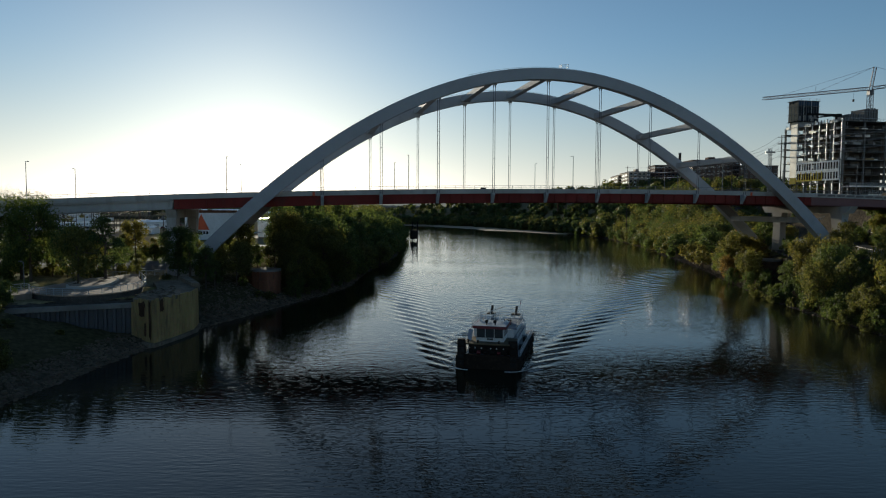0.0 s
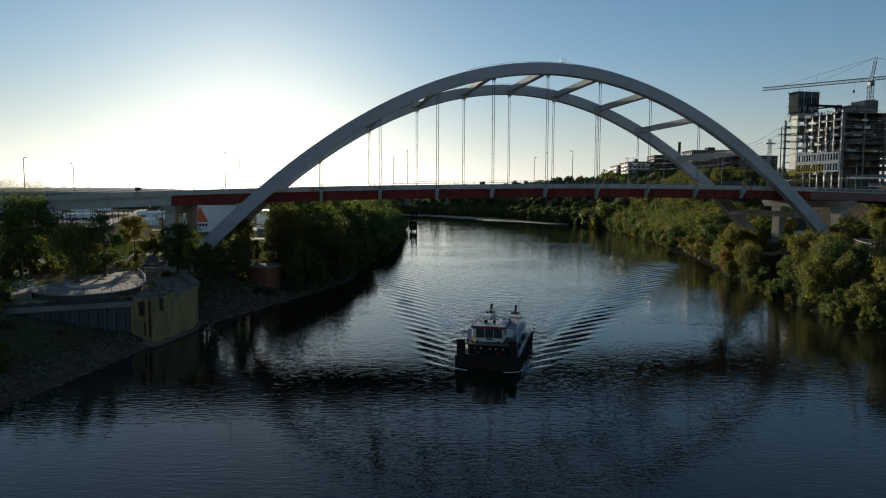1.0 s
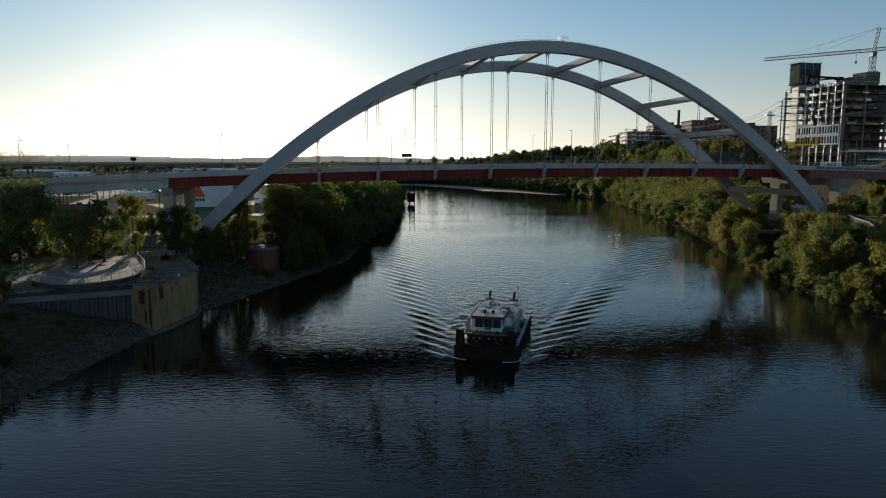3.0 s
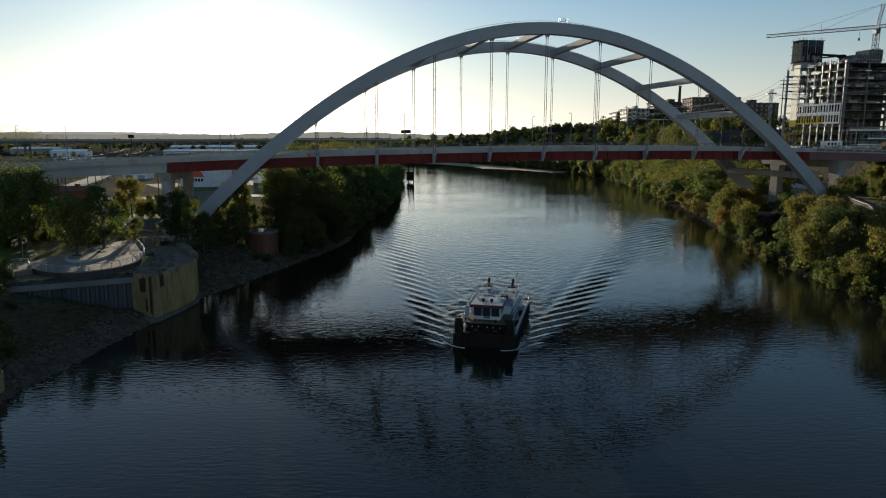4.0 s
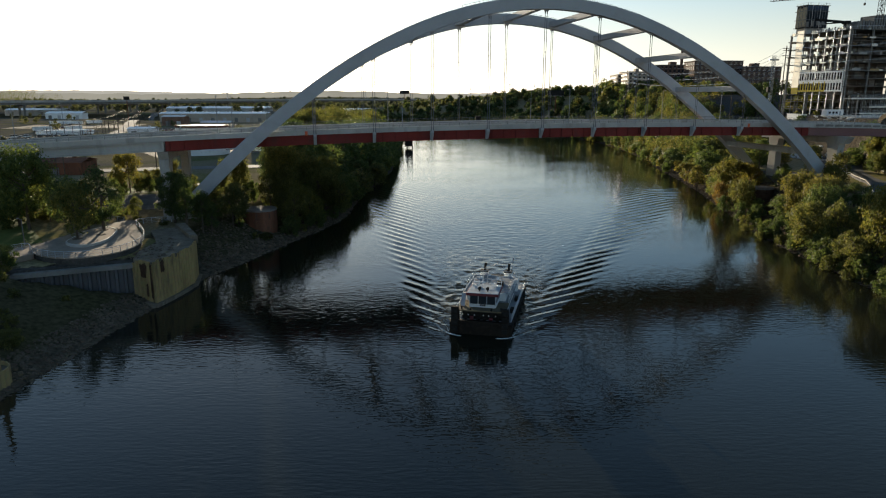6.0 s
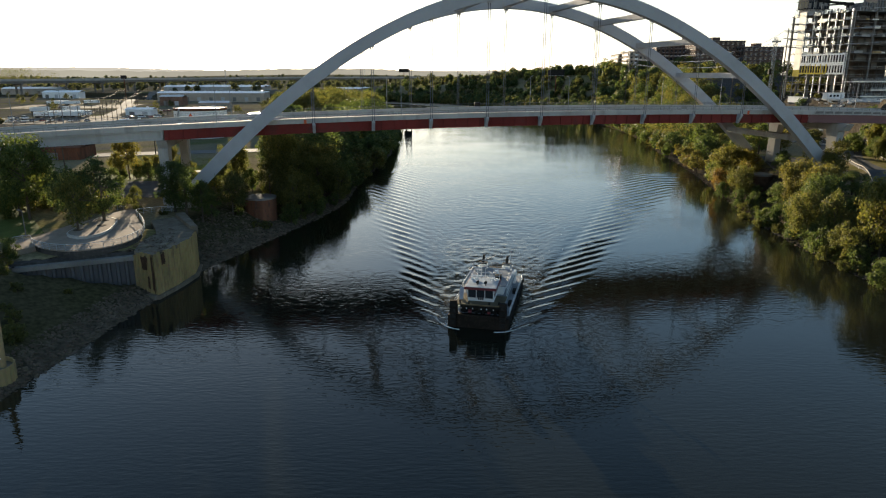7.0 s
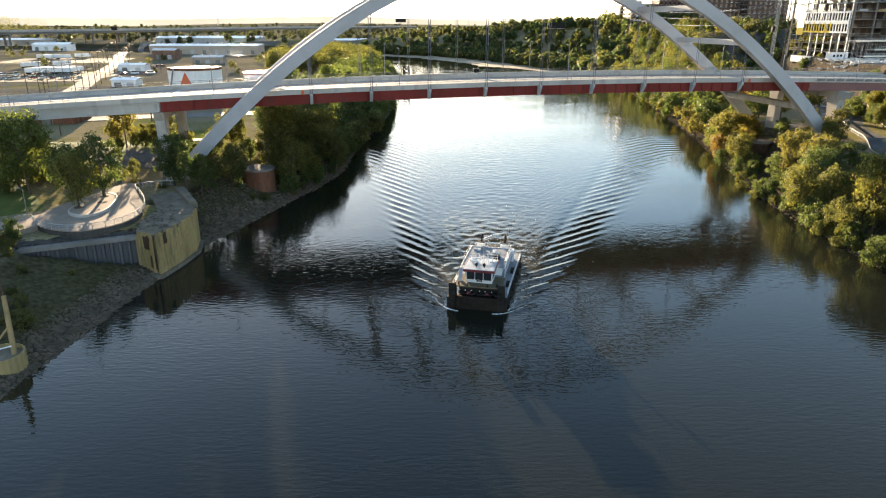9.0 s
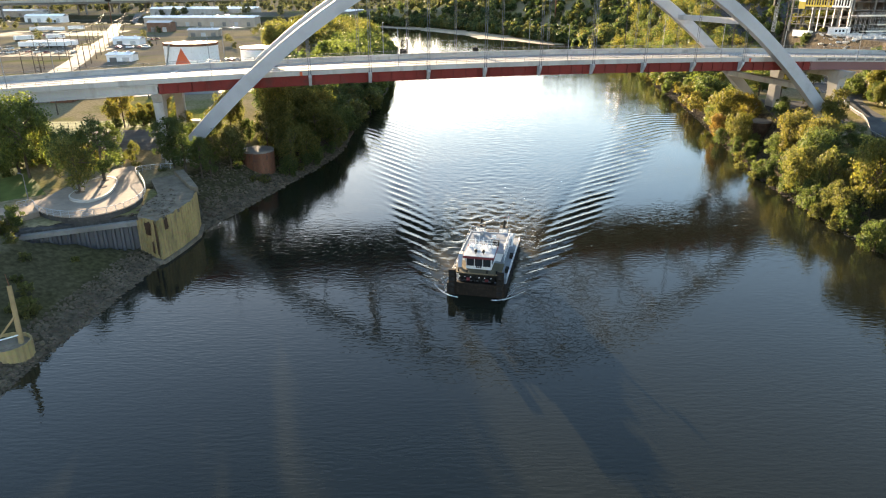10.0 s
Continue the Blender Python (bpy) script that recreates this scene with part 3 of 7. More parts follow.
wx = [-2600, -1200, -600, -300, -150, -90, -70] + [-52 + 0.48 * i for i in range(0, 270)] + [82, 90, 110, 135, 200, 400]
wy = [-400, -100, 0, 40, 60, 72] + [84 + 0.46 * i for i in range(0, 350)] + [247, 252, 260, 280, 320, 400, 500, 650, 800, 1000, 1300, 1800]
g = Geo()
g.v = [(x, y, wake(x, y)) for y in wy for x in wx]
w_ = len(wx)
g.f = [(j * w_ + i, j * w_ + i + 1, (j + 1) * w_ + i + 1, (j + 1) * w_ + i) for j in range(len(wy) - 1) for i in range(w_ - 1)]
single("water", g, water_material(), label="dark river water rippled by the wake of the boat", category="river", kind="structure", smooth=True)


# added tan strip, solid and low, in place of bright mist on the water
bar = Geo()
rings = []
for i in range(61):
    y = 572 + 300 * i / 60
    x = along(RIGHT_BANK, y)
    k = math.sin(math.pi * i / 60) ** 0.5
    w_ = (24 + 22 * noise.noise(Vector((y * 0.017, 4, 0))) + 7 * noise.noise(Vector((y * 0.09, 9, 0)))) * k + 1
    rings.append([Vector((x + 9, y + 6, -0.6)), Vector((x + 9, y + 6, 1.2)), Vector((x, y, 0.45)), Vector((x - 0.5 * w_, y - 0.5 * w_, 0.16)), Vector((x - w_, y - w_, 0.02)), Vector((x - w_, y - w_, -0.6))])
single("mist_strip", bar.sweep(rings), surf("mist_tan", (0.44, 0.34, 0.235), 0.95, 0, 0.2, 0.03, 0.6, 0.1, (0.30, 0.235, 0.165)), label="pale tan strip in place of bright misty water at the far bend", category="mud bar", kind="structure")


def ridge(name, dist, base, rise, haze_glow, seed, label):
    """A far line of hills, so far off that it never shifts; its haze is painted as a pale glow."""
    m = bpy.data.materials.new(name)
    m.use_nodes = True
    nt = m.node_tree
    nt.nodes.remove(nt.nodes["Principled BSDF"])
    # the hills emit their colour, to show haze that no air here makes
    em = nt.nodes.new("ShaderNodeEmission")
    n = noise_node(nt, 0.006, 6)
    r = ramp_node(nt, n.outputs[0], [(0.35, shade(haze_glow, 0.85)), (0.65, haze_glow)])
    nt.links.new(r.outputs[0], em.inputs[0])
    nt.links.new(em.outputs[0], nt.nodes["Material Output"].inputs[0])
    g = Geo()
    rings = []
    for i in range(361):
        a = radians(-62 + 124 * i / 360)
        x, y = dist * math.sin(a), dist * math.cos(a)
        t = base + rise * (0.5 + noise.noise(Vector((a * 3.1, seed, 0)))) + 5 * noise.noise(Vector((a * 42, seed, 2))) + 3 * noise.noise(Vector((a * 160, seed, 4)))
        rings.append([Vector((x, y, -5)), Vector((x * 1.01, y * 1.01, -5)), Vector((x * 1.01, y * 1.01, t)), Vector((x, y, t))])
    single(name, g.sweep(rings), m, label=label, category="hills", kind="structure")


ridge("backdrop_hills_far", 4350, 40, 26, (0.30, 0.285, 0.265), 3.0, "far hills with pale haze painted as a glow along the horizon")
ridge("backdrop_hills_near", 3300, 33, 24, (0.215, 0.205, 0.18), 8.0, "wooded hills with grey haze painted as a glow below the horizon")


# ---- the arch bridge: local x along the deck, y across it, z up ----
WIDE, BAY = 32.4, 13.64


def deck_z(s):
    """Height of the top of the concrete parapet."""
    return 27.25 - 0.00018 * (s - 25) ** 2


def rib_top(s):
    return 56.3 - 0.0067 * (s - 0.5) ** 2 + 1.1 * (abs(s - 0.5) / 66) ** 3


def rib_depth(s):
    return 2.7 + 0.2 * abs(s - 0.5) / 66


def rib_ring(s, w, half):
    slope = (rib_top(s + 0.1) - rib_top(s - 0.1)) / 0.2
    t = Vector((1, 0, slope)).normalized()
    nrm = Vector((-t.z, 0, t.x))
    top = Vector((s, w, rib_top(s)))
    low = top - nrm * rib_depth(s)
    c = 0.12
    return [low + Vector((0, -half, 0)), top + Vector((0, -half, 0)) - nrm * c, top + Vector((0, -half + c, 0)),
            top + Vector((0, half - c, 0)), top + Vector((0, half, 0)) - nrm * c, low + Vector((0, half, 0))]


bridge = thing("arch_bridge", BRIDGE, "grey-white steel arch bridge with red girders over a river", "bridge")
for w in (0.0, WIDE):
    g = Geo().sweep([rib_ring(-83 + 168 * i / 120, w, 1.05) for i in range(121)])
    rib = part("arch_rib", g, M["steel_white"], bridge)
    g = Geo()  # inspection rail on the crown of the rib
    prev = None
    for i in range(100):
        s = -20 + 100 * i / 99
        p = Vector((s, w + 0.9, rib_top(s)))
        g.beam(p, p + Vector((0, 0, 0.55)), 0.05, 0.05)
        if prev is not None:
            g.beam(prev + Vector((0, 0, 0.55)), p + Vector((0, 0, 0.55)), 0.05, 0.05)
        prev = p
    part("inspection_rail", g, M["lamp_grey"], rib)
    g = Geo()
    s = 3.0
    for a in (0, 1.8):
        for b in (-0.7, 0.7):
            g.beam((s + a, w + b, rib_top(s)), (s + a, w + b, rib_top(s) + 1.1), 0.07, 0.07)
    for z in (0.55, 1.1):
        for b in (-0.7, 0.7):
            g.beam((s, w + b, rib_top(s) + z), (s + 1.8, w + b, rib_top(s) + z), 0.06, 0.06)
        for a in (0, 1.8):
            g.beam((s + a, w - 0.7, rib_top(s) + z), (s + a, w + 0.7, rib_top(s) + z), 0.06, 0.06)
    part("crown_platform", g, M["galv"], rib)
    for s0, sgn in ((-84.5, 1), (86.5, -1)):
        z = rib_top(s0) - 2.5
        g = Geo().sweep([[Vector((s0 + dx * k, w + dy * k, zz)) for dx, dy in ((-3, -2.2), (3, -2.2), (3, 2.2), (-3, 2.2))]
                         for zz, k in ((-2, 1.15), (z + 1.0, 1.0), (z + 2.6, 0.8))])
        part("skewback", g, M["concrete"], bridge, "concrete arch footing")

for i in range(3, 12):  # cross struts between the ribs, flared at their ends
    s = (i - 7) * BAY
    if i == 3:
        continue
    z = rib_top(s) - rib_depth(s) * 0.55
    g = Geo()
    rings = []
    for w, hw in ((0.9, 1.5), (2.6, 0.75), (WIDE - 2.6, 0.75), (WIDE - 0.9, 1.5)):
        rings.append([Vector((s - hw, w, z - 0.7)), Vector((s + hw, w, z - 0.7)), Vector((s + hw, w, z + 0.7)), Vector((s - hw, w, z + 0.7))])
    part("cross_strut", g.sweep(rings), M["steel_white"], bridge)

for i in range(3, 12):  # hangers: pairs of cables with sockets
    s = (i - 7) * BAY
    z1 = rib_top(s) - rib_depth(s) - 0.1
    z0 = deck_z(s) - 1.6
    if z1 - z0 < 2:
        continue
    for w in (0.0, WIDE):
        g = Geo()
        for d in (-0.24, 0.24):
            g.tube((s + d, w, z0), (s + d, w, z1), 0.07, n=6)
            g.tube((s + d, w, z0), (s + d, w, z0 + 1.4), 0.11, n=6)
            g.tube((s + d, w, z1 - 0.9), (s + d, w, z1 + 0.3), 0.13, n=6)
        for k in (0.33, 0.66):
            if z1 - z0 > 10:
                zz = z0 + (z1 - z0) * k
                g.box(s - 0.27, s + 0.27, w - 0.05, w + 0.05, zz - 0.05, zz + 0.05)
        hg = part("hanger", g, M["cable"], bridge)
        g = Geo().box(s - 0.55, s + 0.55, w - 0.28, w + 0.28, z1 - 0.35, z1 + 0.7, c=0.05)
        part("hanger_socket", g, M["steel_white"], hg)


def deck_strip(s0, s1, w0, w1, z0, z1, n=40):
    """A bar that follows the deck's crest; z0, z1 are below the rail's top."""
    rings = []
    for i in range(n + 1):
        s = s0 + (s1 - s0) * i / n
        d = deck_z(s)
        rings.append([Vector((s, w0, d + z0)), Vector((s, w1, d + z0)), Vector((s, w1, d + z1)), Vector((s, w0, d + z1))])
    return Geo().sweep(rings)


S0, S1, J0, J1 = -330, 330, -87.5, 76.0
NEAR, FAR = 1.35, WIDE - 1.35
part("deck_slab", deck_strip(S0, S1, NEAR + 0.74, FAR - 0.74, -1.75, -1.2, 90), M["concrete"], bridge)
part("carriageway", deck_strip(S0, S1, NEAR + 2.9, FAR - 2.9, -1.19, -1.14, 90), M["road_grey"], bridge, "worn light grey concrete carriageway")
for k, w in enumerate((8.0, 11.6, WIDE / 2 - 0.12, WIDE / 2 + 0.12, WIDE - 11.6, WIDE - 8.0)):
    if k in (2, 3):
        part("centre_line", deck_strip(S0, S1, w - 0.06, w + 0.06, -1.138, -1.132, 90), M["yellow_board"], bridge, "worn yellow centre line")
    else:
        dash = Geo().box(-1.5, 1.5, -0.06, 0.06, 0, 0.006).mesh("lane_dash", M["white"])
        for i in range(34):
            s = -200 + 12.0 * i
            part("lane_dash", dash, None, bridge, m=pose(s, w, deck_z(s) - 1.137, 0, math.degrees(math.atan(0.00036 * (s - 25))), 0))
for s in (J0, J1):
    part("expansion_joint", Geo().box(s - 0.35, s + 0.35, NEAR + 0.5, FAR - 0.5, deck_z(s) - 1.15, deck_z(s) - 1.12), M["galv"], bridge)
for w0, w1 in ((NEAR + 0.5, NEAR + 2.6), (FAR - 2.6, FAR - 0.5)):
    part("walkway", deck_strip(S0, S1, w0, w1, -1.19, -1.02, 90), M["concrete"], bridge)
for w in (NEAR, FAR - 0.38):
    part("parapet", deck_strip(S0, S1, w, w + 0.38, -1.12, 0.0, 90), M["concrete"], bridge)
pil = Geo().box(-0.14, 0.14, -0.1, 0.06, -1.1, -0.02).mesh("pilaster", M["concrete"])
# dark sheets laid on the concrete, painting the parapet's open slots as dark
slot = Geo().box(-1.2, 1.2, -0.02, 0.05, -0.8, -0.25).mesh("parapet_panel", M["concrete_dark"])
for i in range(24):
    s = J1 + 1.5 + 3.0 * i
    part("pilaster", pil, None, bridge, m=pose(s, NEAR, deck_z(s)))
    part("parapet_panel", slot, None, bridge, m=pose(s + 1.5, NEAR - 0.02, deck_z(s + 1.5)))
for w in (NEAR + 2.62, FAR - 2.9):
    part("traffic_barrier", deck_strip(S0, S1, w, w + 0.28, -1.19, -0.42, 90), M["concrete"], bridge)
post_mesh = Geo().box(-0.035, 0.035, -0.035, 0.035, 0, 0.8).mesh("rail_post", M["lamp_grey"])
for w in (NEAR + 0.19, FAR - 0.19):
    rl = part("parapet_rail", deck_strip(S0, S1, w - 0.04, w + 0.04, 0.74, 0.82, 90), M["lamp_grey"], bridge)
    part("mid_rail", deck_strip(S0, S1, w - 0.025, w + 0.025, 0.36, 0.41, 90), M["lamp_grey"], rl)
    for i in range(124):
        s = -150 + 2.4 * i
        part("rail_post", post_mesh, None, rl, m=pose(s, w, deck_z(s)))


def girder(s0, s1, w, top, low, flange, web, tf, bf, n=60):
    """An I-section that follows the deck's crest, top and low below the rail."""
    prof = [(-flange, low), (flange, low), (flange, low + bf), (web, low + bf), (web, top - tf), (flange, top - tf), (flange, top), (-flange, top),
            (-flange, top - tf), (-web, top - tf), (-web, low + bf), (-flange, low + bf)]
    rings = []
    for i in range(n + 1):
        s = s0 + (s1 - s0) * i / n
        rings.append([Vector((s, w + a, deck_z(s) + b)) for a, b in prof])
    return Geo().sweep(rings)


for w in (NEAR + 0.35, 9.0, WIDE - 9.0, FAR - 0.35):
    part("red_girder", girder(J0 + 0.15, J1, w, -1.13, -3.33, 0.35, 0.03, 0.1, 0.08), M["steel_red"], bridge, "dark red painted steel girder")
    part("approach_girder", girder(J1 + 0.15, S1, w, -1.13, -3.25, 0.35, 0.03, 0.1, 0.08), M["steel_plum"], bridge, "dull reddish steel girder")
for w in (NEAR + 0.7, 9.0, 16.0, 23.0, FAR - 0.7):
    part("concrete_girder", girder(S0, J0 - 0.15, w, -1.2, -3.3, 0.5, 0.14, 0.3, 0.5, 50), M["concrete"], bridge)
for i in range(2, 13):  # floor beams, with grey end brackets that take the hangers
    s = (i - 7) * BAY
    d = deck_z(s)
    fb = part("floor_beam", Geo().box(s - 0.3, s + 0.3, NEAR + 0.7, FAR - 0.7, d - 3.0, d - 1.76), M["steel_red"], bridge)
    for w, sg in ((NEAR, -1), (FAR, 1)):
        g = Geo()
        pts = [(0, -0.95), (sg * 1.6, -0.95), (sg * 1.6, -1.5), (sg * 0.25, -3.4), (0.0, -3.4)]
        ring = lambda x: [Vector((x, w + a, d + b)) for a, b in pts]
        g.sweep([ring(s - 0.34), ring(s + 0.34)])
        part("hanger_bracket", g, M["steel_white"], fb, "grey hanger bracket")
stiff = Geo().box(-0.04, 0.04, -0.28, 0.28, 0.0, 2.0).mesh("web_stiffener", M["steel_red"])
for w in (NEAR + 0.35, FAR - 0.35):
    for i in range(55):
        s = J0 + 1.2 + i * BAY / 4.6
        if s < J1:
            part("web_stiffener", stiff, None, bridge, m=pose(s, w, deck_z(s) - 3.24))


def pier(s, cap, cols, base, half=1.1, label=""):
    """A bent: columns under a hammerhead cap."""
    d = deck_z(s) - 3.36
    pr = part("pier", Geo().sweep([[Vector((s + a * half * k, w, z)) for a, w, z in
              ((-1, cap[0], d), (1, cap[0], d), (1, cap[1], d), (-1, cap[1], d))] for k in (1,)] +
              [[Vector((s - half, cap[0] + 1.5, d - 1.9)), Vector((s + half, cap[0] + 1.5, d - 1.9)),
                Vector((s + half, cap[1] - 1.5, d - 1.9)), Vector((s - half, cap[1] - 1.5, d - 1.9))]]), M["concrete"], bridge, label)
    for w in cols:
        g = Geo().sweep([[Vector((s + a * hs, w + b * hw, z)) for a, b in ((-1, -1), (1, -1), (1, 1), (-1, 1))]
                         for z, hs, hw in ((base, half * 1.15, 1.9), (d - 6, half * 0.9, 1.5), (d - 1.85, half * 0.95, 2.2))])
        part("column", g, M["concrete"], pr)


pier(-88.0, (1.0, WIDE - 1.0), (4.0, WIDE - 4.0), 4.0)
for s in (-128, -168, -208, -248, -288):
    pier(s, (1.0, WIDE - 1.0), (6.0, WIDE - 6.0), 5.0)
pier(86.0, (-2.5, WIDE + 1.0), (2.6, WIDE - 6.0), 5.0)
for s in (146, 186, 226):
    pier(s, (1.0, WIDE - 1.0), (6.0, WIDE - 6.0), 4.0)
g = Geo().box(72.4, 74.5, 0.9, WIDE - 0.9, 18.7, 20.2, c=0.08)
part("tie_beam", g, M["concrete"], bridge, "concrete tie beam between the arch legs")



def street_lamp(m, h, group, arm=1.0, label="slender grey lamp post on the bridge parapet", paint="lamp_paint"):
    t = thing("street_lamp", m, label, "street lamp", group)
    g = Geo().tube((0, 0, 0), (0, 0, h), 0.10, 0.06, 8)
    part("pole", g, M[paint], t)
    g = Geo().tube((0, 0, h - 0.1), (0, arm, h + 0.05), 0.05, 0.04, 6)
    part("arm", g, M[paint], t)
    g = Geo().box(-0.16, 0.16, arm - 0.1, arm + 0.5, h - 0.03, h + 0.13, c=0.04)
    part("lamp_head", g, M[paint], t)
    return t


lamp = street_lamp(BRIDGE @ pose(-117.2, NEAR + 0.2, deck_z(-117) - 0.3), 8.5, "lamps on the bridge")
for s in (-199.5, -158.5, -75.9, -34.2, 7.4, 49.0, 90.0, 131.0, 172.0):
    copy_thing(lamp, BRIDGE @ pose(s, NEAR + 0.2, deck_z(s) - 0.3))
for s in (-199.5, -158.5, -117.2, -75.9, -34.2, 7.4, 49.0, 90.0, 131.0, 172.0):
    copy_thing(lamp, BRIDGE @ pose(s, FAR - 0.2, deck_z(s) - 0.3, 0, 0, 180))


# ---- trees ----
def leaf_crown(rng, clumps, per, size):
    """A crown of many small leaf faces gathered in uneven clumps."""
    gen = np.random.default_rng(rng.randrange(1 << 30))
    out = []
    for c, r in clumps:
        n = max(8, int(per * (r / 1.4) ** 1.6))
        d = gen.normal(0, 1, (n, 3)) + (0, 0, 0.25)
        d /= np.linalg.norm(d, axis=1)[:, None]
        p = np.array(c) + d * (r * gen.uniform(0.35, 1.18, n))[:, None]
        p[:, 2] -= 0.10 * r * gen.random(n)
        nrm = d + gen.uniform((-0.9, -0.9, -0.5), (0.9, 0.9, 0.9), (n, 3))
        nrm /= np.linalg.norm(nrm, axis=1)[:, None]
        a = np.cross(nrm, gen.normal(0, 1, (n, 3)))
        a /= np.linalg.norm(a, axis=1)[:, None]
        b = np.cross(nrm, a)
        s = (size * gen.uniform(0.6, 1.35, n))[:, None]
        out.append(np.stack([p - a * s * 0.6, p + a * s * 0.5 + b * s * 0.40, p + a * s * 0.35 - b * s * 0.43], axis=1))
    v = np.concatenate(out).reshape(-1, 3)
    g = Geo()
    g.v = v.tolist()
    g.f = np.arange(len(v)).reshape(-1, 3).tolist()
    return g


def make_tree(seed, h, r, material, label, m, name="tree", bushy=False, per=215, size=0.31, category="tree"):
    rng = random.Random(seed)
    t = thing(name, m, label, category)
    clumps = []
    n = int(24 + r * 6)
    low = 0.12 if bushy else 0.30
    for _ in range(n):
        a, k = rng.uniform(0, 6.28), math.sqrt(rng.random())
        zz = rng.uniform(low, 0.93)
        prof = math.sin(math.pi * min(1, max(0.12, (zz - low * 0.55) / (1.02 - low * 0.55)))) ** 0.6
        d = r * 0.95 * k * prof
        clumps.append(((d * math.cos(a), d * math.sin(a), h * zz), r * rng.choice((0.13, 0.17, 0.21, 0.26, 0.33)) * rng.uniform(0.85, 1.15)))
    clumps.append(((0, 0, h * 0.9), r * 0.25))
    g = Geo()
    lean = Vector((rng.uniform(-0.5, 0.5), rng.uniform(-0.5, 0.5), 0))
    fork = Vector((0, 0, h * 0.35)) + lean * 0.5
    g.tube((0, 0, -0.6), fork, h * 0.022 + 0.05, h * 0.016 + 0.03, 7)
    g.tube(fork, Vector((0, 0, h * 0.8)) + lean, h * 0.016 + 0.03, 0.03, 6)
    part("trunk", g, M["bark"], t)
    g = Geo()
    for c, rr in clumps[:12]:
        k = rng.uniform(0.25, 0.6)
        p = fork.lerp(Vector((0, 0, h * 0.8)) + lean, k)
        g.tube(p, c, 0.07 + 0.004 * h, 0.02, 4, caps=False)
    part("branchwork", g, M["bark"], t)
    part("crown", leaf_crown(rng, clumps, per, size), material, t)
    return t


def put(x, y, turn=0.0, size=1.0, sink=0.15, squash=1.0):
    return pose(x, y, height(x, y) - sink, 0, 0, turn) @ Matrix.Diagonal((size, size, size * squash, 1))


rt = random.Random(11)
kinds = {}
SPECS = {
    "broad": (10.5, 4.6, LEAVES[0], "broad green riverside tree in full leaf", False),
    "olive": (9.5, 4.2, LEAVES[1], "olive green riverside tree turning yellow", False),
    "gold": (9.0, 4.0, LEAVES[2], "riverside tree with golden autumn leaves", False),
    "rusty": (8.0, 3.6, LEAVES[3], "tree with rust-brown autumn leaves", False),
    "tall": (13.5, 4.4, LEAVES[0], "tall dark green bank tree", False),
    "bush": (4.2, 2.9, LEAVES[1], "low bushy shrub on the bank", True),
    "thicket": (5.5, 3.4, LEAVES[0], "dense green thicket on the bank", True),
}
made_count = {}


def plant(kind, m):
    """Trees of a kind: three shapes, built at their first places and then repeated."""
    h, r, material, label, bushy = SPECS[kind]
    far = m.translation.y > 205
    n = made_count.get((kind, far), 0)
    made_count[kind, far] = n + 1
    if n < 3:
        kinds[kind, far, n] = make_tree(100 * n + len(kind) * 7 + ord(kind[0]), h, r * (1, 1.15, 0.9)[n], material, label,
                                        m, "shrub" if bushy else "tree", bushy, 58 if far else 170, 0.62 if far else 0.33, "shrub" if bushy else "tree")
        return kinds[kind, far, n]
    return copy_thing(kinds[kind, far, n % 3], m)


def near_bridge(x, y, pad=3.0):
    q = BRIDGE.inverted() @ Vector((x, y, 0))
    return -pad < q.y < WIDE + pad


def clear_of(x, y, spots):
    return all(math.hypot(x - a, y - b) > r for a, b, r in spots)


# right bank before the bridge: shrubs at the water, trees above
SPOTS_R = [(84.5, 165, 4.5), (96, 192, 9), (105, 200, 14), (92, 181, 6.5), (97, 177, 4), (87, 171, 5.5), (82.5, 162, 4.5)]
for y in np.arange(58, 186, 4.0):
    xr = along(RIGHT_BANK, y)
    for d, kinds_here, s0, s1 in ((0.9, ("bush", "thicket", "bush"), 0.65, 1.0), (5.0, ("thicket", "olive", "broad", "gold"), 0.7, 0.95), (10, ("broad", "olive", "gold", "broad", "thicket", "gold", "rusty"), 0.85, 1.15),
                                  (16, ("broad", "thicket", "gold", "olive"), 0.85, 1.15), (23, ("broad", "olive", "broad"), 0.65, 0.95)):
        x, yy = xr + d + rt.uniform(-1.6, 1.6), y + rt.uniform(-1.6, 1.6)
        if rt.random() < (0.9 if d < 12 else 0.62) and clear_of(x, yy, SPOTS_R) and not near_bridge(x, yy, -4):
            plant(rt.choice(kinds_here), put(x, yy, rt.uniform(0, 360), rt.uniform(s0, s1), 0.15, 1.0 + (0.4 * (1 - step(110, 165, y)) if 3 < d < 12 else -0.42 * step(118, 136, y) if d > 12 else 0.0)))
for y in np.arange(96, 168, 2.6):
    x, yy = along(RIGHT_BANK, y) + rt.uniform(0.8, 3.2), y + rt.uniform(-0.8, 0.8)
    if clear_of(x, yy, SPOTS_R):
        plant(rt.choice(("thicket", "bush", "olive", "thicket")), put(x, yy, rt.uniform(0, 360), rt.uniform(0.65, 1.0), 0.6))
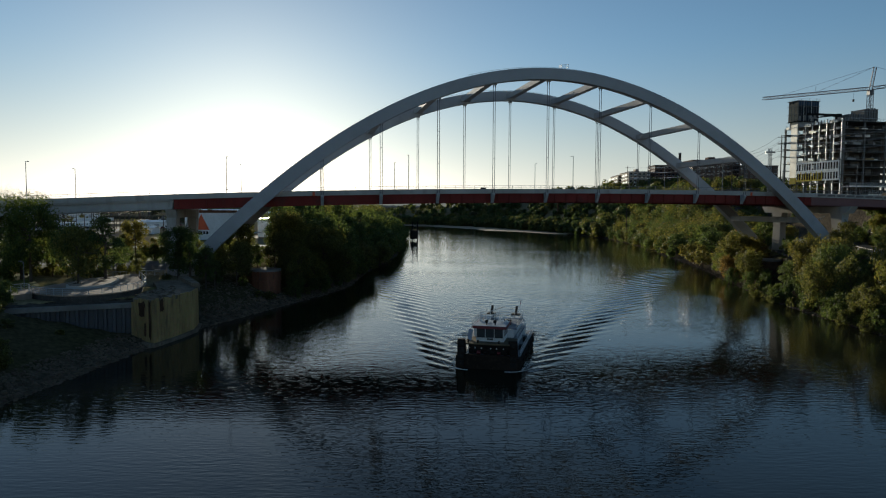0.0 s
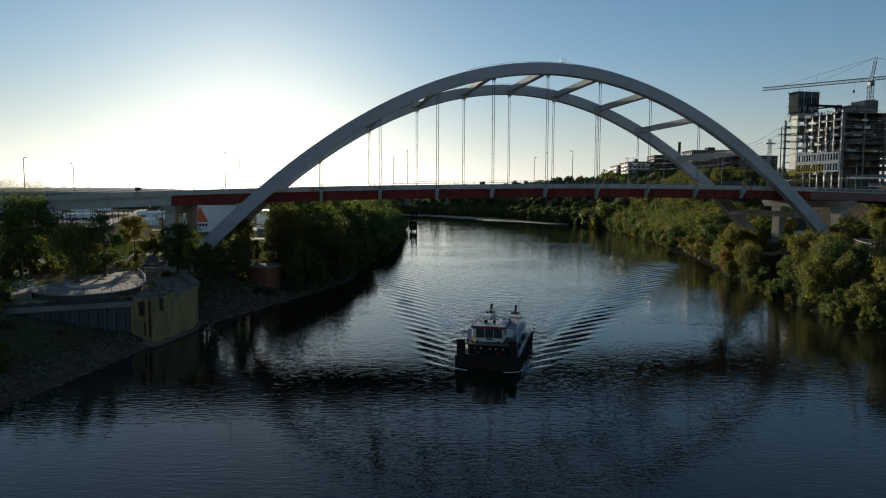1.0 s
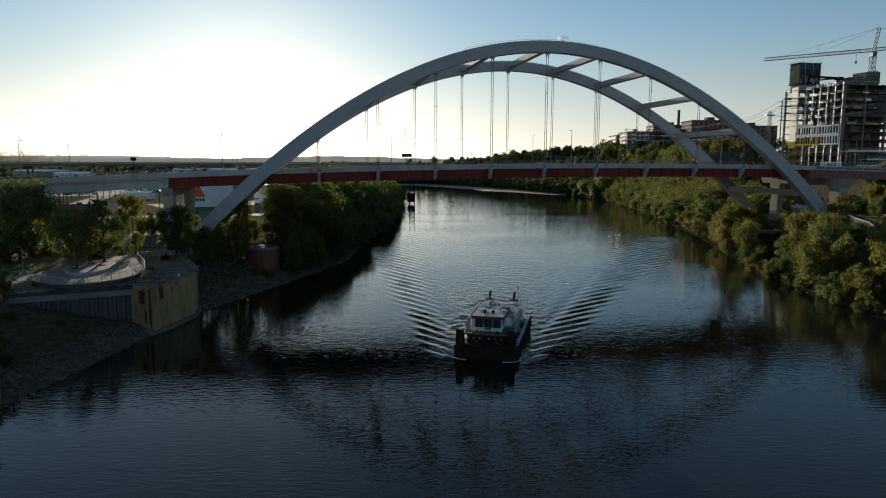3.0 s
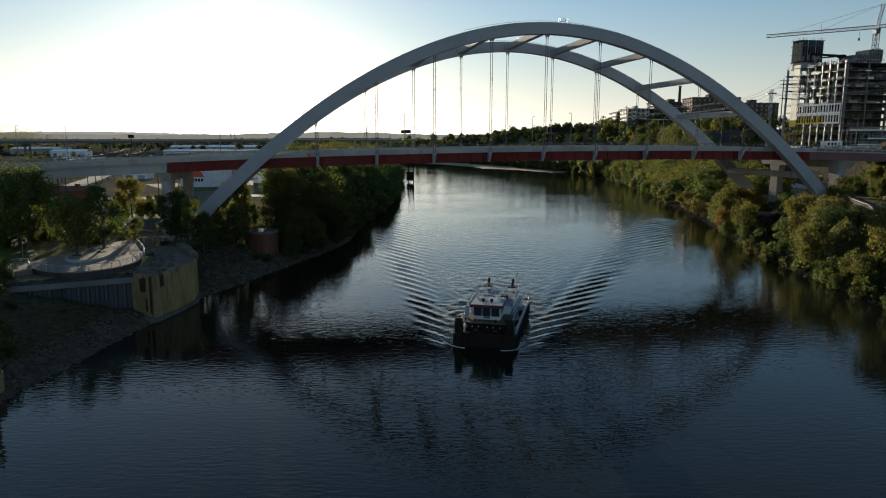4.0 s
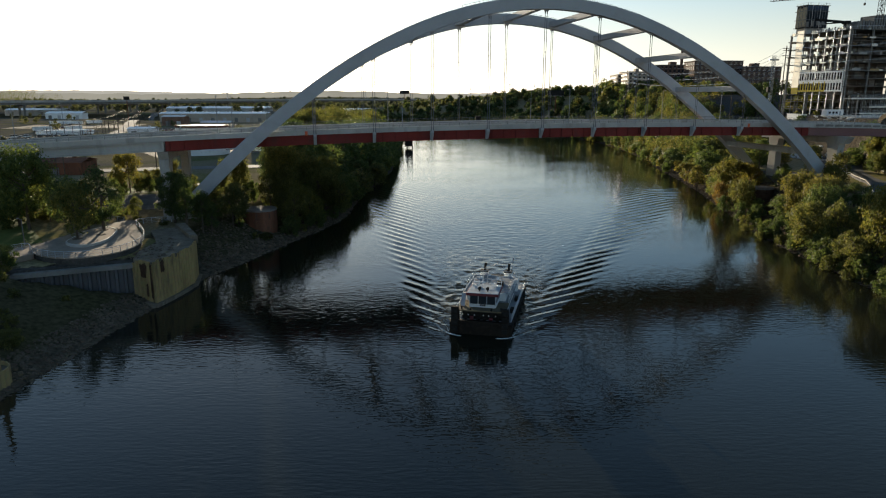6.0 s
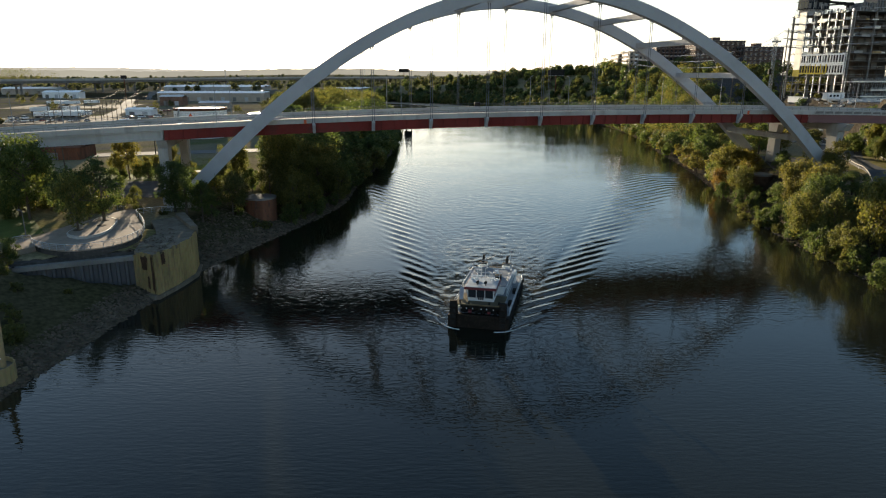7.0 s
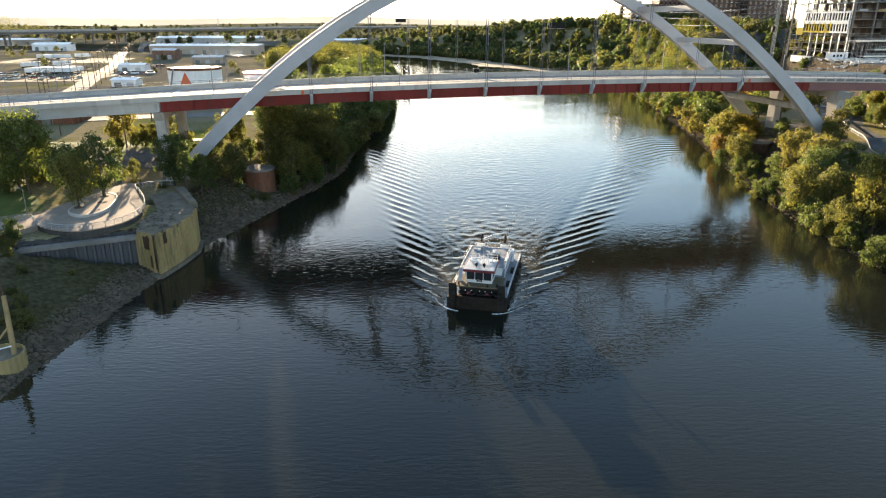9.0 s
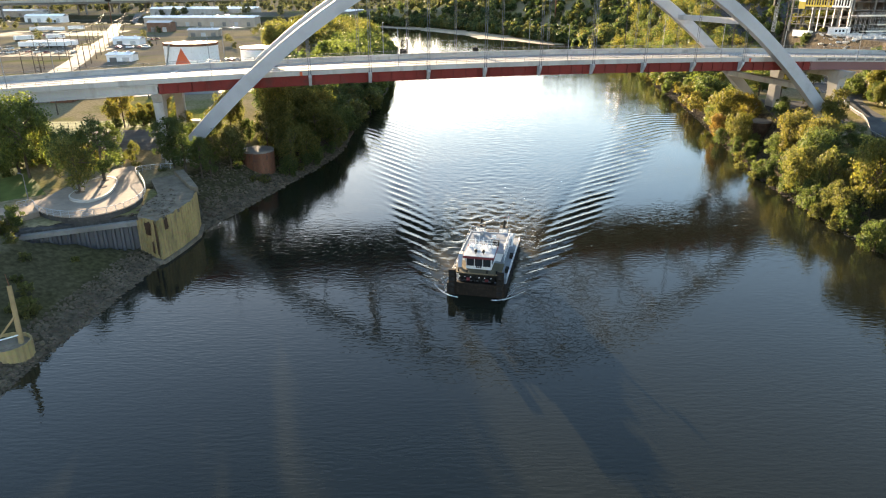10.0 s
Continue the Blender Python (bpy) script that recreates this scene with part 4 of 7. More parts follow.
# under and beyond the bridge on the right bank
for y in np.arange(186, 235, 3.6):
    xr = along(RIGHT_BANK, y)
    for d in (3, 6.5, 10.5):
        x, yy = xr + d + rt.uniform(-1.2, 1.2), y + rt.uniform(-1.5, 1.5)
        if clear_of(x, yy, SPOTS_R) and rt.random() < 0.85:
            plant(rt.choice(("thicket", "broad", "gold", "olive", "gold", "rusty")), put(x, yy, rt.uniform(0, 360), rt.uniform(0.7, 1.05)))
for y in np.arange(238, 300, 6.5):
    xr = along(RIGHT_BANK, y)
    for d in (3, 8, 14, 21, 29):
        x, yy = xr + d + rt.uniform(-2.5, 2.5), y + rt.uniform(-3, 3)
        if rt.random() < 0.86:
            plant(rt.choice(("broad", "olive", "gold", "olive", "tall", "thicket", "rusty", "gold")), put(x, yy, rt.uniform(0, 360), rt.uniform(0.75, 1.15)))
FAR_R, FAR_L = [], []
for y in np.arange(298, 520, 5.5):
    xr = along(RIGHT_BANK, y)
    for d in (2, 6, 11, 17, 24, 32, 41):
        FAR_R.append((xr + d + rt.uniform(-2.5, 2.5), y + rt.uniform(-3, 3), rt.uniform(5, 8) if d < 5 else rt.uniform(7, 15)))
for _ in range(200):
    y = rt.uniform(322, 585)
    FAR_R.append((along(RIGHT_BANK, y) + rt.uniform(42, 110), y, rt.uniform(6.5, 10)))
for _ in range(46):
    y = rt.uniform(165, 335)
    y += 78 if 243 < y < 306 else 0
    x = along(RIGHT_BANK, y) + cliff_foot(y) + rt.uniform(-5, 6 if y < 242 else 12)
    plant(rt.choice(("bush", "thicket", "bush", "olive")), put(x, y, rt.uniform(0, 360), rt.uniform(0.5, 0.9), 0.5))
for x, y, s in ((150, 262, 0.7), (156, 268, 0.6), (140, 262, 0.8), (139, 206, 0.5), (143, 214, 0.5), (141, 209, 0.5), (145, 219, 0.5), (137.5, 201, 0.5), (149, 228, 0.5), (136, 196, 0.4)):
    plant(rt.choice(("broad", "thicket", "olive")), put(x, y, rt.uniform(0, 360), s))
# left bank beyond the bridge
for y in np.arange(194, 300, 5.6):
    xl = along(LEFT_BANK, y)
    for d in (0.8, 4.0, 9.0, 15, 22):
        x, yy = xl - d + rt.uniform(-1.8, 1.8), y + rt.uniform(-2.5, 2.5)
        if not near_bridge(x, yy, 1.0) and rt.random() < 0.93:
            plant(rt.choice(("broad", "tall", "tall", "olive", "gold", "thicket") if d > 4 else ("thicket", "olive", "bush", "broad")), put(x, yy, rt.uniform(0, 360), rt.uniform(0.9, 1.25)))
for y in np.arange(298, 480, 5.0):
    xl = along(LEFT_BANK, y)
    for d in (2, 7, 13, 20, 28):
        FAR_L.append((xl - d + rt.uniform(-2, 2), y + rt.uniform(-2.5, 2.5), rt.uniform(7, 9) if d < 4 else rt.uniform(10, 15)))
# under the bridge on the left bank
for x, y, k, s in ((-33, 166, "thicket", 0.9), (-37, 172, "bush", 1.0), (-36, 182, "thicket", 1.0), (-33, 190, "olive", 0.9), (-41, 178, "thicket", 1.0), (-45, 188, "olive", 1.0),
                   (-51, 150, "thicket", 0.8), (-53.5, 137.5, "tall", 0.86), (-56.5, 139, "tall", 0.7), (-50.5, 138.5, "tall", 0.68), (-58.5, 142, "broad", 0.6), (-52, 143, "broad", 0.7),
                   (-66, 141, "olive", 0.45), (-57, 150, "thicket", 0.8), (-52, 160, "bush", 1.0), (-47, 165, "thicket", 0.9), (-56, 168, "olive", 0.8), (-64, 137.5, "bush", 0.6), (-70, 143, "bush", 0.8), (-58, 136.5, "bush", 0.5)):
    plant(k, put(x, y, rt.uniform(0, 360), s))
for y in np.arange(147, 196, 2.6):
    xl = along(LEFT_BANK, y)
    for d in (2.2, 6.0, 11.0):
        x, yy = xl - d + rt.uniform(-1, 1), y + rt.uniform(-1, 1)
        if clear_of(x, yy, [(-42.2, 154.6, 5.8), (-39, 148, 6.5)]) and rt.random() < 0.9:
            plant(rt.choice(("thicket", "bush", "thicket", "olive")), put(x, yy, rt.uniform(0, 360), rt.uniform(0.6, 1.0)))
for x, y, s in ((-62, 92, 0.5), (-66, 90, 0.6), (-70, 88, 0.6), (-74, 86, 0.7), (-60, 86, 0.4), (-64, 82, 0.5), (-69, 79, 0.6), (-62, 76, 0.5), (-72, 74, 0.7), (-66, 70, 0.6), (-60, 68, 0.4), (-56.5, 95.5, 0.35)):
    plant("bush", put(x, y, rt.uniform(0, 360), s, 0.4))
# the park
for x, y, k, s in ((-83.0, 131, "broad", 1.34), (-87.5, 135, "tall", 0.98), (-94, 147, "broad", 1.15), (-89.5, 147.5, "broad", 1.0), (-100, 141, "tall", 1.2), (-84, 140, "olive", 0.75), (-80, 138.5, "gold", 0.6), (-88, 139, "bush", 1.2), (-92, 138, "thicket", 1.0), (-96, 137, "olive", 0.5), (-64.3, 124.0, "tall", 1.0), (-65.0, 115.8, "olive", 0.98), (-69.5, 128.5, "olive", 1.0), (-71.5, 126, "broad", 0.9),
                   (-75, 150, "tall", 0.62), (-73, 138, "bush", 0.8), (-77, 141, "thicket", 0.8), (-105, 140, "olive", 1.1), (-112, 138, "broad", 1.1),
                   (-75.5, 104.5, "bush", 0.42), (-72, 103.5, "bush", 0.36), (-70, 100.5, "bush", 0.4), (-77, 100, "thicket", 0.5), (-82, 97, "thicket", 0.7), (-56.5, 79, "bush", 0.45), (-58, 74, "bush", 0.35),
                   (-112, 118, "broad", 1.1), (-108, 132, "tall", 1.0), (-118, 128, "olive", 1.0)):
    plant(k, put(x, y, rt.uniform(0, 360), s))
for i in range(14):  # hedge before the approach spans
    plant("thicket" if i % 3 else "gold", put(-90.5 + i * 1.25 + rt.uniform(-0.6, 0.6), 184.0 + i * 0.2 + rt.uniform(-1.6, 1.6), rt.uniform(0, 360), rt.uniform(0.7, 1.1) * 0.72))
for x, y, k, s in ((105, 181, "gold", 1.0), (107.2, 173.5, "gold", 1.05), (104, 171, "olive", 0.9), (88, 187, "olive", 0.75), (98, 204, "gold", 0.8), (101, 207, "rusty", 0.75), (95, 202, "thicket", 0.8), (99, 186, "thicket", 0.9), (101, 190, "thicket", 0.8), (91, 196, "gold", 0.75), (87.5, 199, "rusty", 0.7), (90, 204, "olive", 0.85), (93.5, 208, "gold", 0.9), (96, 214, "rusty", 0.8), (92, 186, "bush", 0.8), (84, 168, "thicket", 0.7), (87, 175, "thicket", 0.8), (91, 182, "thicket", 0.7), (81.5, 160, "thicket", 0.8), (80, 165, "bush", 0.8), (82.5, 172, "bush", 0.9), (85.5, 181, "thicket", 0.8), (88.5, 178, "bush", 0.9), (79.5, 155, "bush", 0.9), (86, 193, "thicket", 0.8)):  # round the dolphin and the arch foot
    plant(k, put(x, y, rt.uniform(0, 360), s))
for x, y, k, s in ((-63, 170.5, "thicket", 1.0), (-66, 173, "olive", 0.7), (-59, 173, "thicket", 1.0), (-55, 177, "olive", 0.8), (-61, 166, "bush", 1.1), (-57, 161, "bush", 1.0), (-69, 176, "thicket", 0.9), (-60, 152.5, "bush", 1.0), (-54, 153, "thicket", 0.8), (-66, 100.5, "bush", 0.6), (-68.5, 101.5, "thicket", 0.6), (-64.5, 99.6, "bush", 0.35), (-70, 97, "thicket", 0.55), (-66, 95.5, "bush", 0.6), (-72, 100, "thicket", 0.7), (-57.4, 83.5, "bush", 0.6), (-54.5, 79, "bush", 0.7), (-56, 81, "bush", 0.5), (-49, 139.5, "tall", 0.5), (-88.5, 132, "thicket", 0.7)):  # quay slope and the arch foot across the river
    plant(k, put(x, y, rt.uniform(0, 360), s))
for i in range(40):  # ivy and scrub on the cliff behind the road
    y = 150 + i * 4.2
    y += 80 if 243 < y < 306 else 0
    plant(rt.choice(("thicket", "bush", "broad", "thicket")), put(along(RIGHT_BANK, y) + cliff_foot(y) + rt.uniform(-2, 4), y + rt.uniform(-2, 2), rt.uniform(0, 360), rt.uniform(0.5, 0.9), 0.5))
rc = random.Random(31)
for _ in range(44):  # scrub up the face of the cliff, and along its brow
    y = rc.uniform(190, 240)
    x = along(RIGHT_BANK, y) + cliff_foot(y) + rc.uniform(-1.5, 5.0)
    plant(rc.choice(("thicket", "bush", "thicket", "broad")), put(x, y, rc.uniform(0, 360), rc.uniform(0.45, 0.8), 0.6))
for i in range(9):  # undergrowth behind the lawn
    plant(("thicket", "bush", "bush")[i % 3], put(-99.0 + 2.3 * i + rc.uniform(-0.6, 0.6), 141.0 + 0.55 * i + rc.uniform(-1.0, 1.0), rc.uniform(0, 360), rc.uniform(0.6, 0.85), 0.4))
for x, y, s in ((-39.5, 147.5, 0.7), (-41.5, 146.0, 0.5)):  # beside the old round pier
    plant("bush", put(x, y, 90 * s, s, 0.3))
for x, y, s in ((-48.0, 224, 1.4), (-52.5, 229, 1.2)):  # the two that overtop the deck
    plant("tall", put(x, y, 40 * s, s))
# around the yards and tanks
YARD, GROVE = [], []
for _ in range(230):
    x, y = rt.uniform(-700, -40), rt.uniform(235, 1000)
    side, d = bank_distance(x, y)
    if side < 0 and 8 < d and not near_bridge(x, y, 4) and abs(x + 0.353 * (y - 367) + 190) > 24 and clear_of(x, y, [(-108, 313, 24), (-94, 335, 20), (-242, 730, 75), (-255, 450, 50), (-345, 620, 45), (-170, 368, 30), (-110, 250, 45), (-140, 230, 30), (-150, 300, 38), (-165, 350, 32), (-140, 270, 30)]):
        YARD.append((x, y, rt.uniform(3, 9)))
for _ in range(60):
    x, y = rt.uniform(-112, -42), rt.uniform(400, 540)
    side, d = bank_distance(x, y)
    if side < 0 and d > 6:
        GROVE.append((x, y, rt.uniform(13, 20)))
for _ in range(70):
    x = rt.uniform(-830, -590)
    YARD.append((x, rt.uniform(1060, 1180), rt.uniform(15, 22) + 27 * (1 - step(-735, -610, x))))


def woods(name, places, size, per, material, label, n=5):
    """Far woods: crowns of coarse leaf clumps in one mesh."""
    rng = random.Random(len(places))
    clumps = []
    for x, y, h in places:
        z = height(x, y)
        for _ in range(n):
            clumps.append(((x + rng.uniform(-0.24, 0.24) * h, y + rng.uniform(-0.24, 0.24) * h, z + h * rng.uniform(0.22, 0.82)), h * rng.uniform(0.18, 0.32)))
    vs, fs = [], []
    for c, r in clumps:
        for _ in range(per):
            d = Vector((rng.gauss(0, 1), rng.gauss(0, 1), rng.gauss(0.3, 1))).normalized()
            p = Vector(c) + d * r * rng.uniform(0.6, 1.05)
            a = (d + Vector((rng.uniform(-1, 1), rng.uniform(-1, 1), rng.uniform(-1, 1)))).normalized().orthogonal().normalized()
            b = d.cross(a).normalized()
            s = size * rng.uniform(0.6, 1.3)
            o = len(vs)
            vs += [p - a * s * 0.6, p + a * s * 0.5 + b * s * 0.45, p + a * s * 0.4 - b * s * 0.5]
            fs.append((o, o + 1, o + 2))
    g = Geo()
    g.v, g.f = [tuple(p) for p in vs], fs
    return single(name, g, material, label=label, category="woods", kind="stuff")


rw = random.Random(5)
spots = []
for k in range(1100):
    y = rw.uniform(500, 900)
    x = along(RIGHT_BANK, y) + (rw.uniform(1, 14) if k % 5 < 2 else 4 + 120 * rw.random() ** 1.6)
    spots.append((x, y, rw.uniform(9, 15) * (1.0 if x > 0.24 * y else 0.8)))
woods("far_bank_woods", spots[::2], 1.7, 48, LEAVES[0], "dense dark green woods on the far river bank", 5)
woods("far_bank_woods", spots[1::2], 1.7, 48, LEAVES[1], "dense olive green woods on the far river bank", 5)
spots = []
for _ in range(1500):
    a, d = rw.uniform(-0.75, 0.62), rw.uniform(750, 2400)
    x, y = d * math.sin(a), d * math.cos(a)
    side, dist = bank_distance(x, y)
    if dist > 8 and not (-700 < x < -60 and y < 950):
        spots.append((x, y, rw.uniform(9, 15)))
woods("distant_woods", spots, 3.6, 17, LEAVES[4], "patchy distant woods beyond the city")
for k, tint, words in ((0, 0, "dense green trees"), (1, 1, "olive green trees"), (2, 0, "dark green trees"), (3, 2, "yellowing trees"), (4, 1, "olive trees")):
    woods("right_bank_woods", FAR_R[k::5], 0.68, 105, LEAVES[tint], words + " along the river bank beyond the bridge", 5)
woods("left_bank_woods", FAR_L, 0.75, 90, LEAVES[0], "tall dark trees along the river bank", 6)
woods("yard_trees", YARD, 0.8, 60, LEAVES[4], "scattered trees and scrub among the yards", 5)
woods("riverside_grove", GROVE, 0.75, 210, LEAVES[1], "tall yellowing grove beyond the bridge beside the silo", 7)


# ---- the towboat: local y runs astern from the bow, x to its port ----
boat = thing("towboat", BOAT, "river towboat with dark hull and white pilothouse under way", "boat")
HW = 4.5
rf0 = random.Random(21)
ring = lambda y, w, z0, z1: [Vector((-w, y, z0)), Vector((w, y, z0)), Vector((w, y, z1)), Vector((-w, y, z1))]
part("hull", Geo().sweep([ring(0.0, HW - 0.35, -0.2, 1.75), ring(0.35, HW, -0.8, 1.7), ring(3, HW, -0.9, 1.55), ring(20.5, HW, -0.9, 1.3), ring(22.5, HW - 0.5, -0.6, 1.3)]), M["hull"], boat, "dark brown-black steel hull")
for sx in (-1, 1):
    part("fender", Geo().box(sx * (HW + 0.02) - 0.12, sx * (HW + 0.02) + 0.12, 0.8, 21.5, 1.05, 1.38, c=0.05), M["black"], boat)
    kn = part("push_knee", Geo().sweep([[Vector((sx * 3.65 + a, y, z)) for a, y in ((-0.5, y0), (0.5, y0), (0.5, y1), (-0.5, y1))]
              for z, y0, y1 in ((0.1, -0.28, 1.6), (2.6, -0.28, 1.1), (4.1, -0.22, 0.35))]), M["hull"], boat, "black steel push knee")
    for k in range(4):
        part("rubber_pad", Geo().box(sx * 3.65 - 0.42, sx * 3.65 + 0.42, -0.4, -0.25, 0.5 + 0.9 * k, 1.15 + 0.9 * k, c=0.04), M["black"], kn)
part("bow_bulwark", Geo().box(-3.1, 3.1, 0.05, 0.25, 1.6, 2.0, c=0.03), M["hull"], boat)
part("main_deck", Geo().box(-HW + 0.1, HW - 0.1, 0.3, 22.0, 1.56, 1.62), M["grey_deck"], boat, "grey painted steel main deck")
part("deckhouse", Geo().box(-3.1, 3.1, 2.4, 16.0, 1.62, 3.2), M["white"], boat, "white steel deckhouse")
# black sheet painted in for the shaded opening under the foredeck
part("dark_opening", Geo().box(-3.0, 3.0, 2.2, 2.38, 1.62, 3.1), M["black"], boat)
part("foredeck", Geo().box(-3.6, 3.6, 0.75, 5.6, 3.2, 3.34, c=0.03), M["olive_deck"], boat, "dull olive upper foredeck")
for k in range(6):  # winches and deck gear seen under the foredeck
    x = -2.4 + 0.95 * k
    part("deck_winch", Geo().tube((x - 0.25, 1.6, 1.95), (x + 0.25, 1.6, 1.95), 0.3 if k % 2 else 0.22, n=10), M["dark_red"] if k % 3 == 1 else M["black"], boat)
for x in (-3.2, 3.2):
    part("deck_post", Geo().tube((x, 0.9, 1.6), (x, 0.9, 3.2), 0.06), M["white"], boat)
for k in range(15):  # planks of the upper foredeck
    part("deck_plank", Geo().box(-3.5 + 0.467 * k, -3.5 + 0.467 * k + 0.44, 0.85, 5.5, 3.34, 3.375), M["olive_deck"], boat)
for x0, x1, y0, y1 in ((-3.55, 3.55, 0.78, 0.84), (-3.58, -3.52, 0.85, 2.2), (3.52, 3.58, 0.85, 2.2)):
    part("edge_stripe", Geo().box(x0, x1, y0, y1, 3.345, 3.39), M["wood"], boat)
for x, y in ((-2.9, 1.3), (2.9, 1.3), (-1.5, 1.0), (1.5, 1.0)):
    part("bollard", Geo().tube((x, y, 3.34), (x, y, 3.8), 0.12, n=8).tube((x, y, 3.74), (x, y, 3.82), 0.17, n=8), M["black"], boat)
for x in (-2.6, -1.8, -0.9, 0.4, 1.2, 2.2):
    part("deck_lamp", Geo().box(x - 0.07, x + 0.07, 0.62, 0.74, 2.7, 2.86, c=0.02), M["white"], boat)
for x, y in ((-3.9, 4.5), (-3.95, 9.0), (3.95, 12.5), (-3.9, 15.0), (3.95, 6.5)):
    part("deck_box", Geo().box(x - 0.3, x + 0.3, y - 0.6, y + 0.6, 1.6, 2.3, c=0.05), rf0.choice((M["white"], M["galv"], M["black"])), boat)
for k in range(9):
    x, y = rf0.uniform(-2.8, 2.6), rf0.uniform(8, 15)
    part("roof_gear", Geo().box(x - 0.3, x + 0.3, y - 0.25, y + 0.35, 4.62, 4.62 + rf0.uniform(0.2, 0.7), c=0.04), rf0.choice((M["white"], M["galv"], M["black"], M["grey_deck"])), boat)
part("upper_deck", Geo().box(-3.75, 3.55, 5.6, 16.6, 3.2, 3.34, c=0.03), M["grey_deck"], boat, "grey roof deck of the deckhouse")
part("upper_cabin", Geo().box(-3.0, 2.9, 6.3, 10.5, 3.34, 4.5), M["white"], boat)
part("cabin_roof", Geo().box(-3.45, 3.35, 6.6, 15.6, 4.5, 4.62, c=0.03), M["grey_deck"], boat, "grey cabin roof with pale edges")
for x0, x1, y0, y1 in ((-3.5, -3.4, 6.5, 15.7), (3.3, 3.4, 6.5, 15.7), (-3.4, 3.3, 15.6, 15.7)):
    part("roof_edge", Geo().box(x0, x1, y0, y1, 4.44, 4.7), M["white"], boat)
part("aft_cabin", Geo().box(-3.0, 2.9, 10.5, 15.2, 3.34, 4.5), M["white"], boat)
# pilothouse
ph = part("pilothouse", Geo().sweep([[Vector((x * k, y, z)) for x, y in ((-1.95, 2.5 - f), (1.95, 2.5 - f), (1.95, 6.3), (-1.95, 6.3))]
          for z, k, f in ((3.34, 1.0, 0.0), (5.45, 1.04, 0.22))]), M["white"], boat, "white pilothouse with large dark windows")
for i, x in enumerate((-1.28, 0.0, 1.28)):
    part("front_window", Geo().box(x - 0.57, x + 0.57, 2.20, 2.34, 3.98, 5.28, c=0.02), M["glass_dark"], ph)
for sx in (-1, 1):
    for y in (3.3, 4.6, 5.7):
        part("side_window", Geo().box(sx * 2.0 - 0.06, sx * 2.0 + 0.06, y - 0.5, y + 0.5, 4.15, 5.2, c=0.02), M["glass_dark"], ph)
for x in (-0.28, 0.02, 0.32):  # unreadable lettering under the windows
    part("name_bar", Geo().box(x - 0.11, x + 0.11, 2.36, 2.47, 3.62, 3.86), M["black"], ph)
roof = part("pilothouse_roof", Geo().sweep([[Vector((x * k, y, z)) for x, y in ((-2.35, 1.9), (2.35, 1.9), (2.25, 6.7), (-2.25, 6.7))] for z, k in ((5.45, 0.98), (5.62, 1.0), (5.72, 0.97))]), M["pale_roof"], boat, "pale blue-white roof")
part("roof_fascia", Geo().box(-2.4, 2.4, 1.78, 1.92, 5.3, 5.66, c=0.03), M["dark_red"], roof, "dark red fascia")
for sx in (-1, 1):
    part("roof_fascia", Geo().box(sx * 2.33 - 0.06, sx * 2.33 + 0.06, 1.93, 6.9, 5.34, 5.62), M["dark_red"], roof)
for x in (-0.55, 0.65):
    g = Geo().tube((x, 3.0, 5.7), (x, 3.0, 6.1), 0.08)
    g.tube((x, 2.75, 6.2), (x, 3.2, 6.2), 0.24, 0.2, 12)
    part("searchlight", g, M["black"], roof)
for x, h in ((-0.9, 2.0), (-0.3, 2.6), (0.3, 2.2), (0.9, 1.7), (-1.6, 1.3), (1.6, 1.2)):
    part("aerial", Geo().tube((x, 4.6, 5.7), (x, 4.6, 5.7 + h), 0.035, n=5), M["white"], roof)
part("radar", Geo().box(-1.6, 0.1, 4.0, 4.25, 6.7, 6.85, c=0.03).tube((-0.75, 4.1, 5.7), (-0.75, 4.1, 6.7), 0.09), M["white"], roof)
part("radar", Geo().box(0.5, 1.7, 5.0, 5.2, 6.3, 6.42, c=0.03).tube((1.1, 5.1, 5.7), (1.1, 5.1, 6.3), 0.08), M["white"], roof)
for x in (-1.9, 1.9, -1.2, 1.3):
    part("roof_vent", Geo().box(x - 0.2, x + 0.2, 5.6, 6.0, 5.7, 6.0, c=0.04), M["white"], roof)


def rail(points, h, material, name="railing", step_=1.2):
    g = Geo()
    for (a, b) in zip(points, points[1:]):
        a, b = Vector(a), Vector(b)
        n = max(1, int((b - a).length / step_))
        for k in range(n + 1):
            p = a.lerp(b, k / n)
            g.tube(p, p + Vector((0, 0, h)), 0.03, n=5)
        for z in (h, h * 0.5):
            g.tube(a + Vector((0, 0, z)), b + Vector((0, 0, z)), 0.03, n=5)
    return part(name, g, material, boat)


rail([(-3.68, 5.7, 3.34), (-3.68, 16.5, 3.34), (3.48, 16.5, 3.34), (3.48, 5.7, 3.34)], 1.0, M["white"])
rail([(-2.2, 6.6, 5.7), (2.2, 6.6, 5.7)], 0.9, M["white"])
rail([(HW - 0.12, 2.0, 1.6), (HW - 0.12, 20.8, 1.35)], 1.05, M["white"])
rail([(-HW + 0.12, 2.0, 1.6), (-HW + 0.12, 20.8, 1.35)], 1.05, M["white"])
rail([(-3.35, 7.0, 4.62), (-3.35, 15.4, 4.62), (3.25, 15.4, 4.62), (3.25, 7.0, 4.62)], 0.95, M["galv"])
part("stairs", Geo().beam((-3.0, 2.7, 3.3), (-3.3, 5.2, 4.5), 0.6, 0.12), M["galv"], boat)
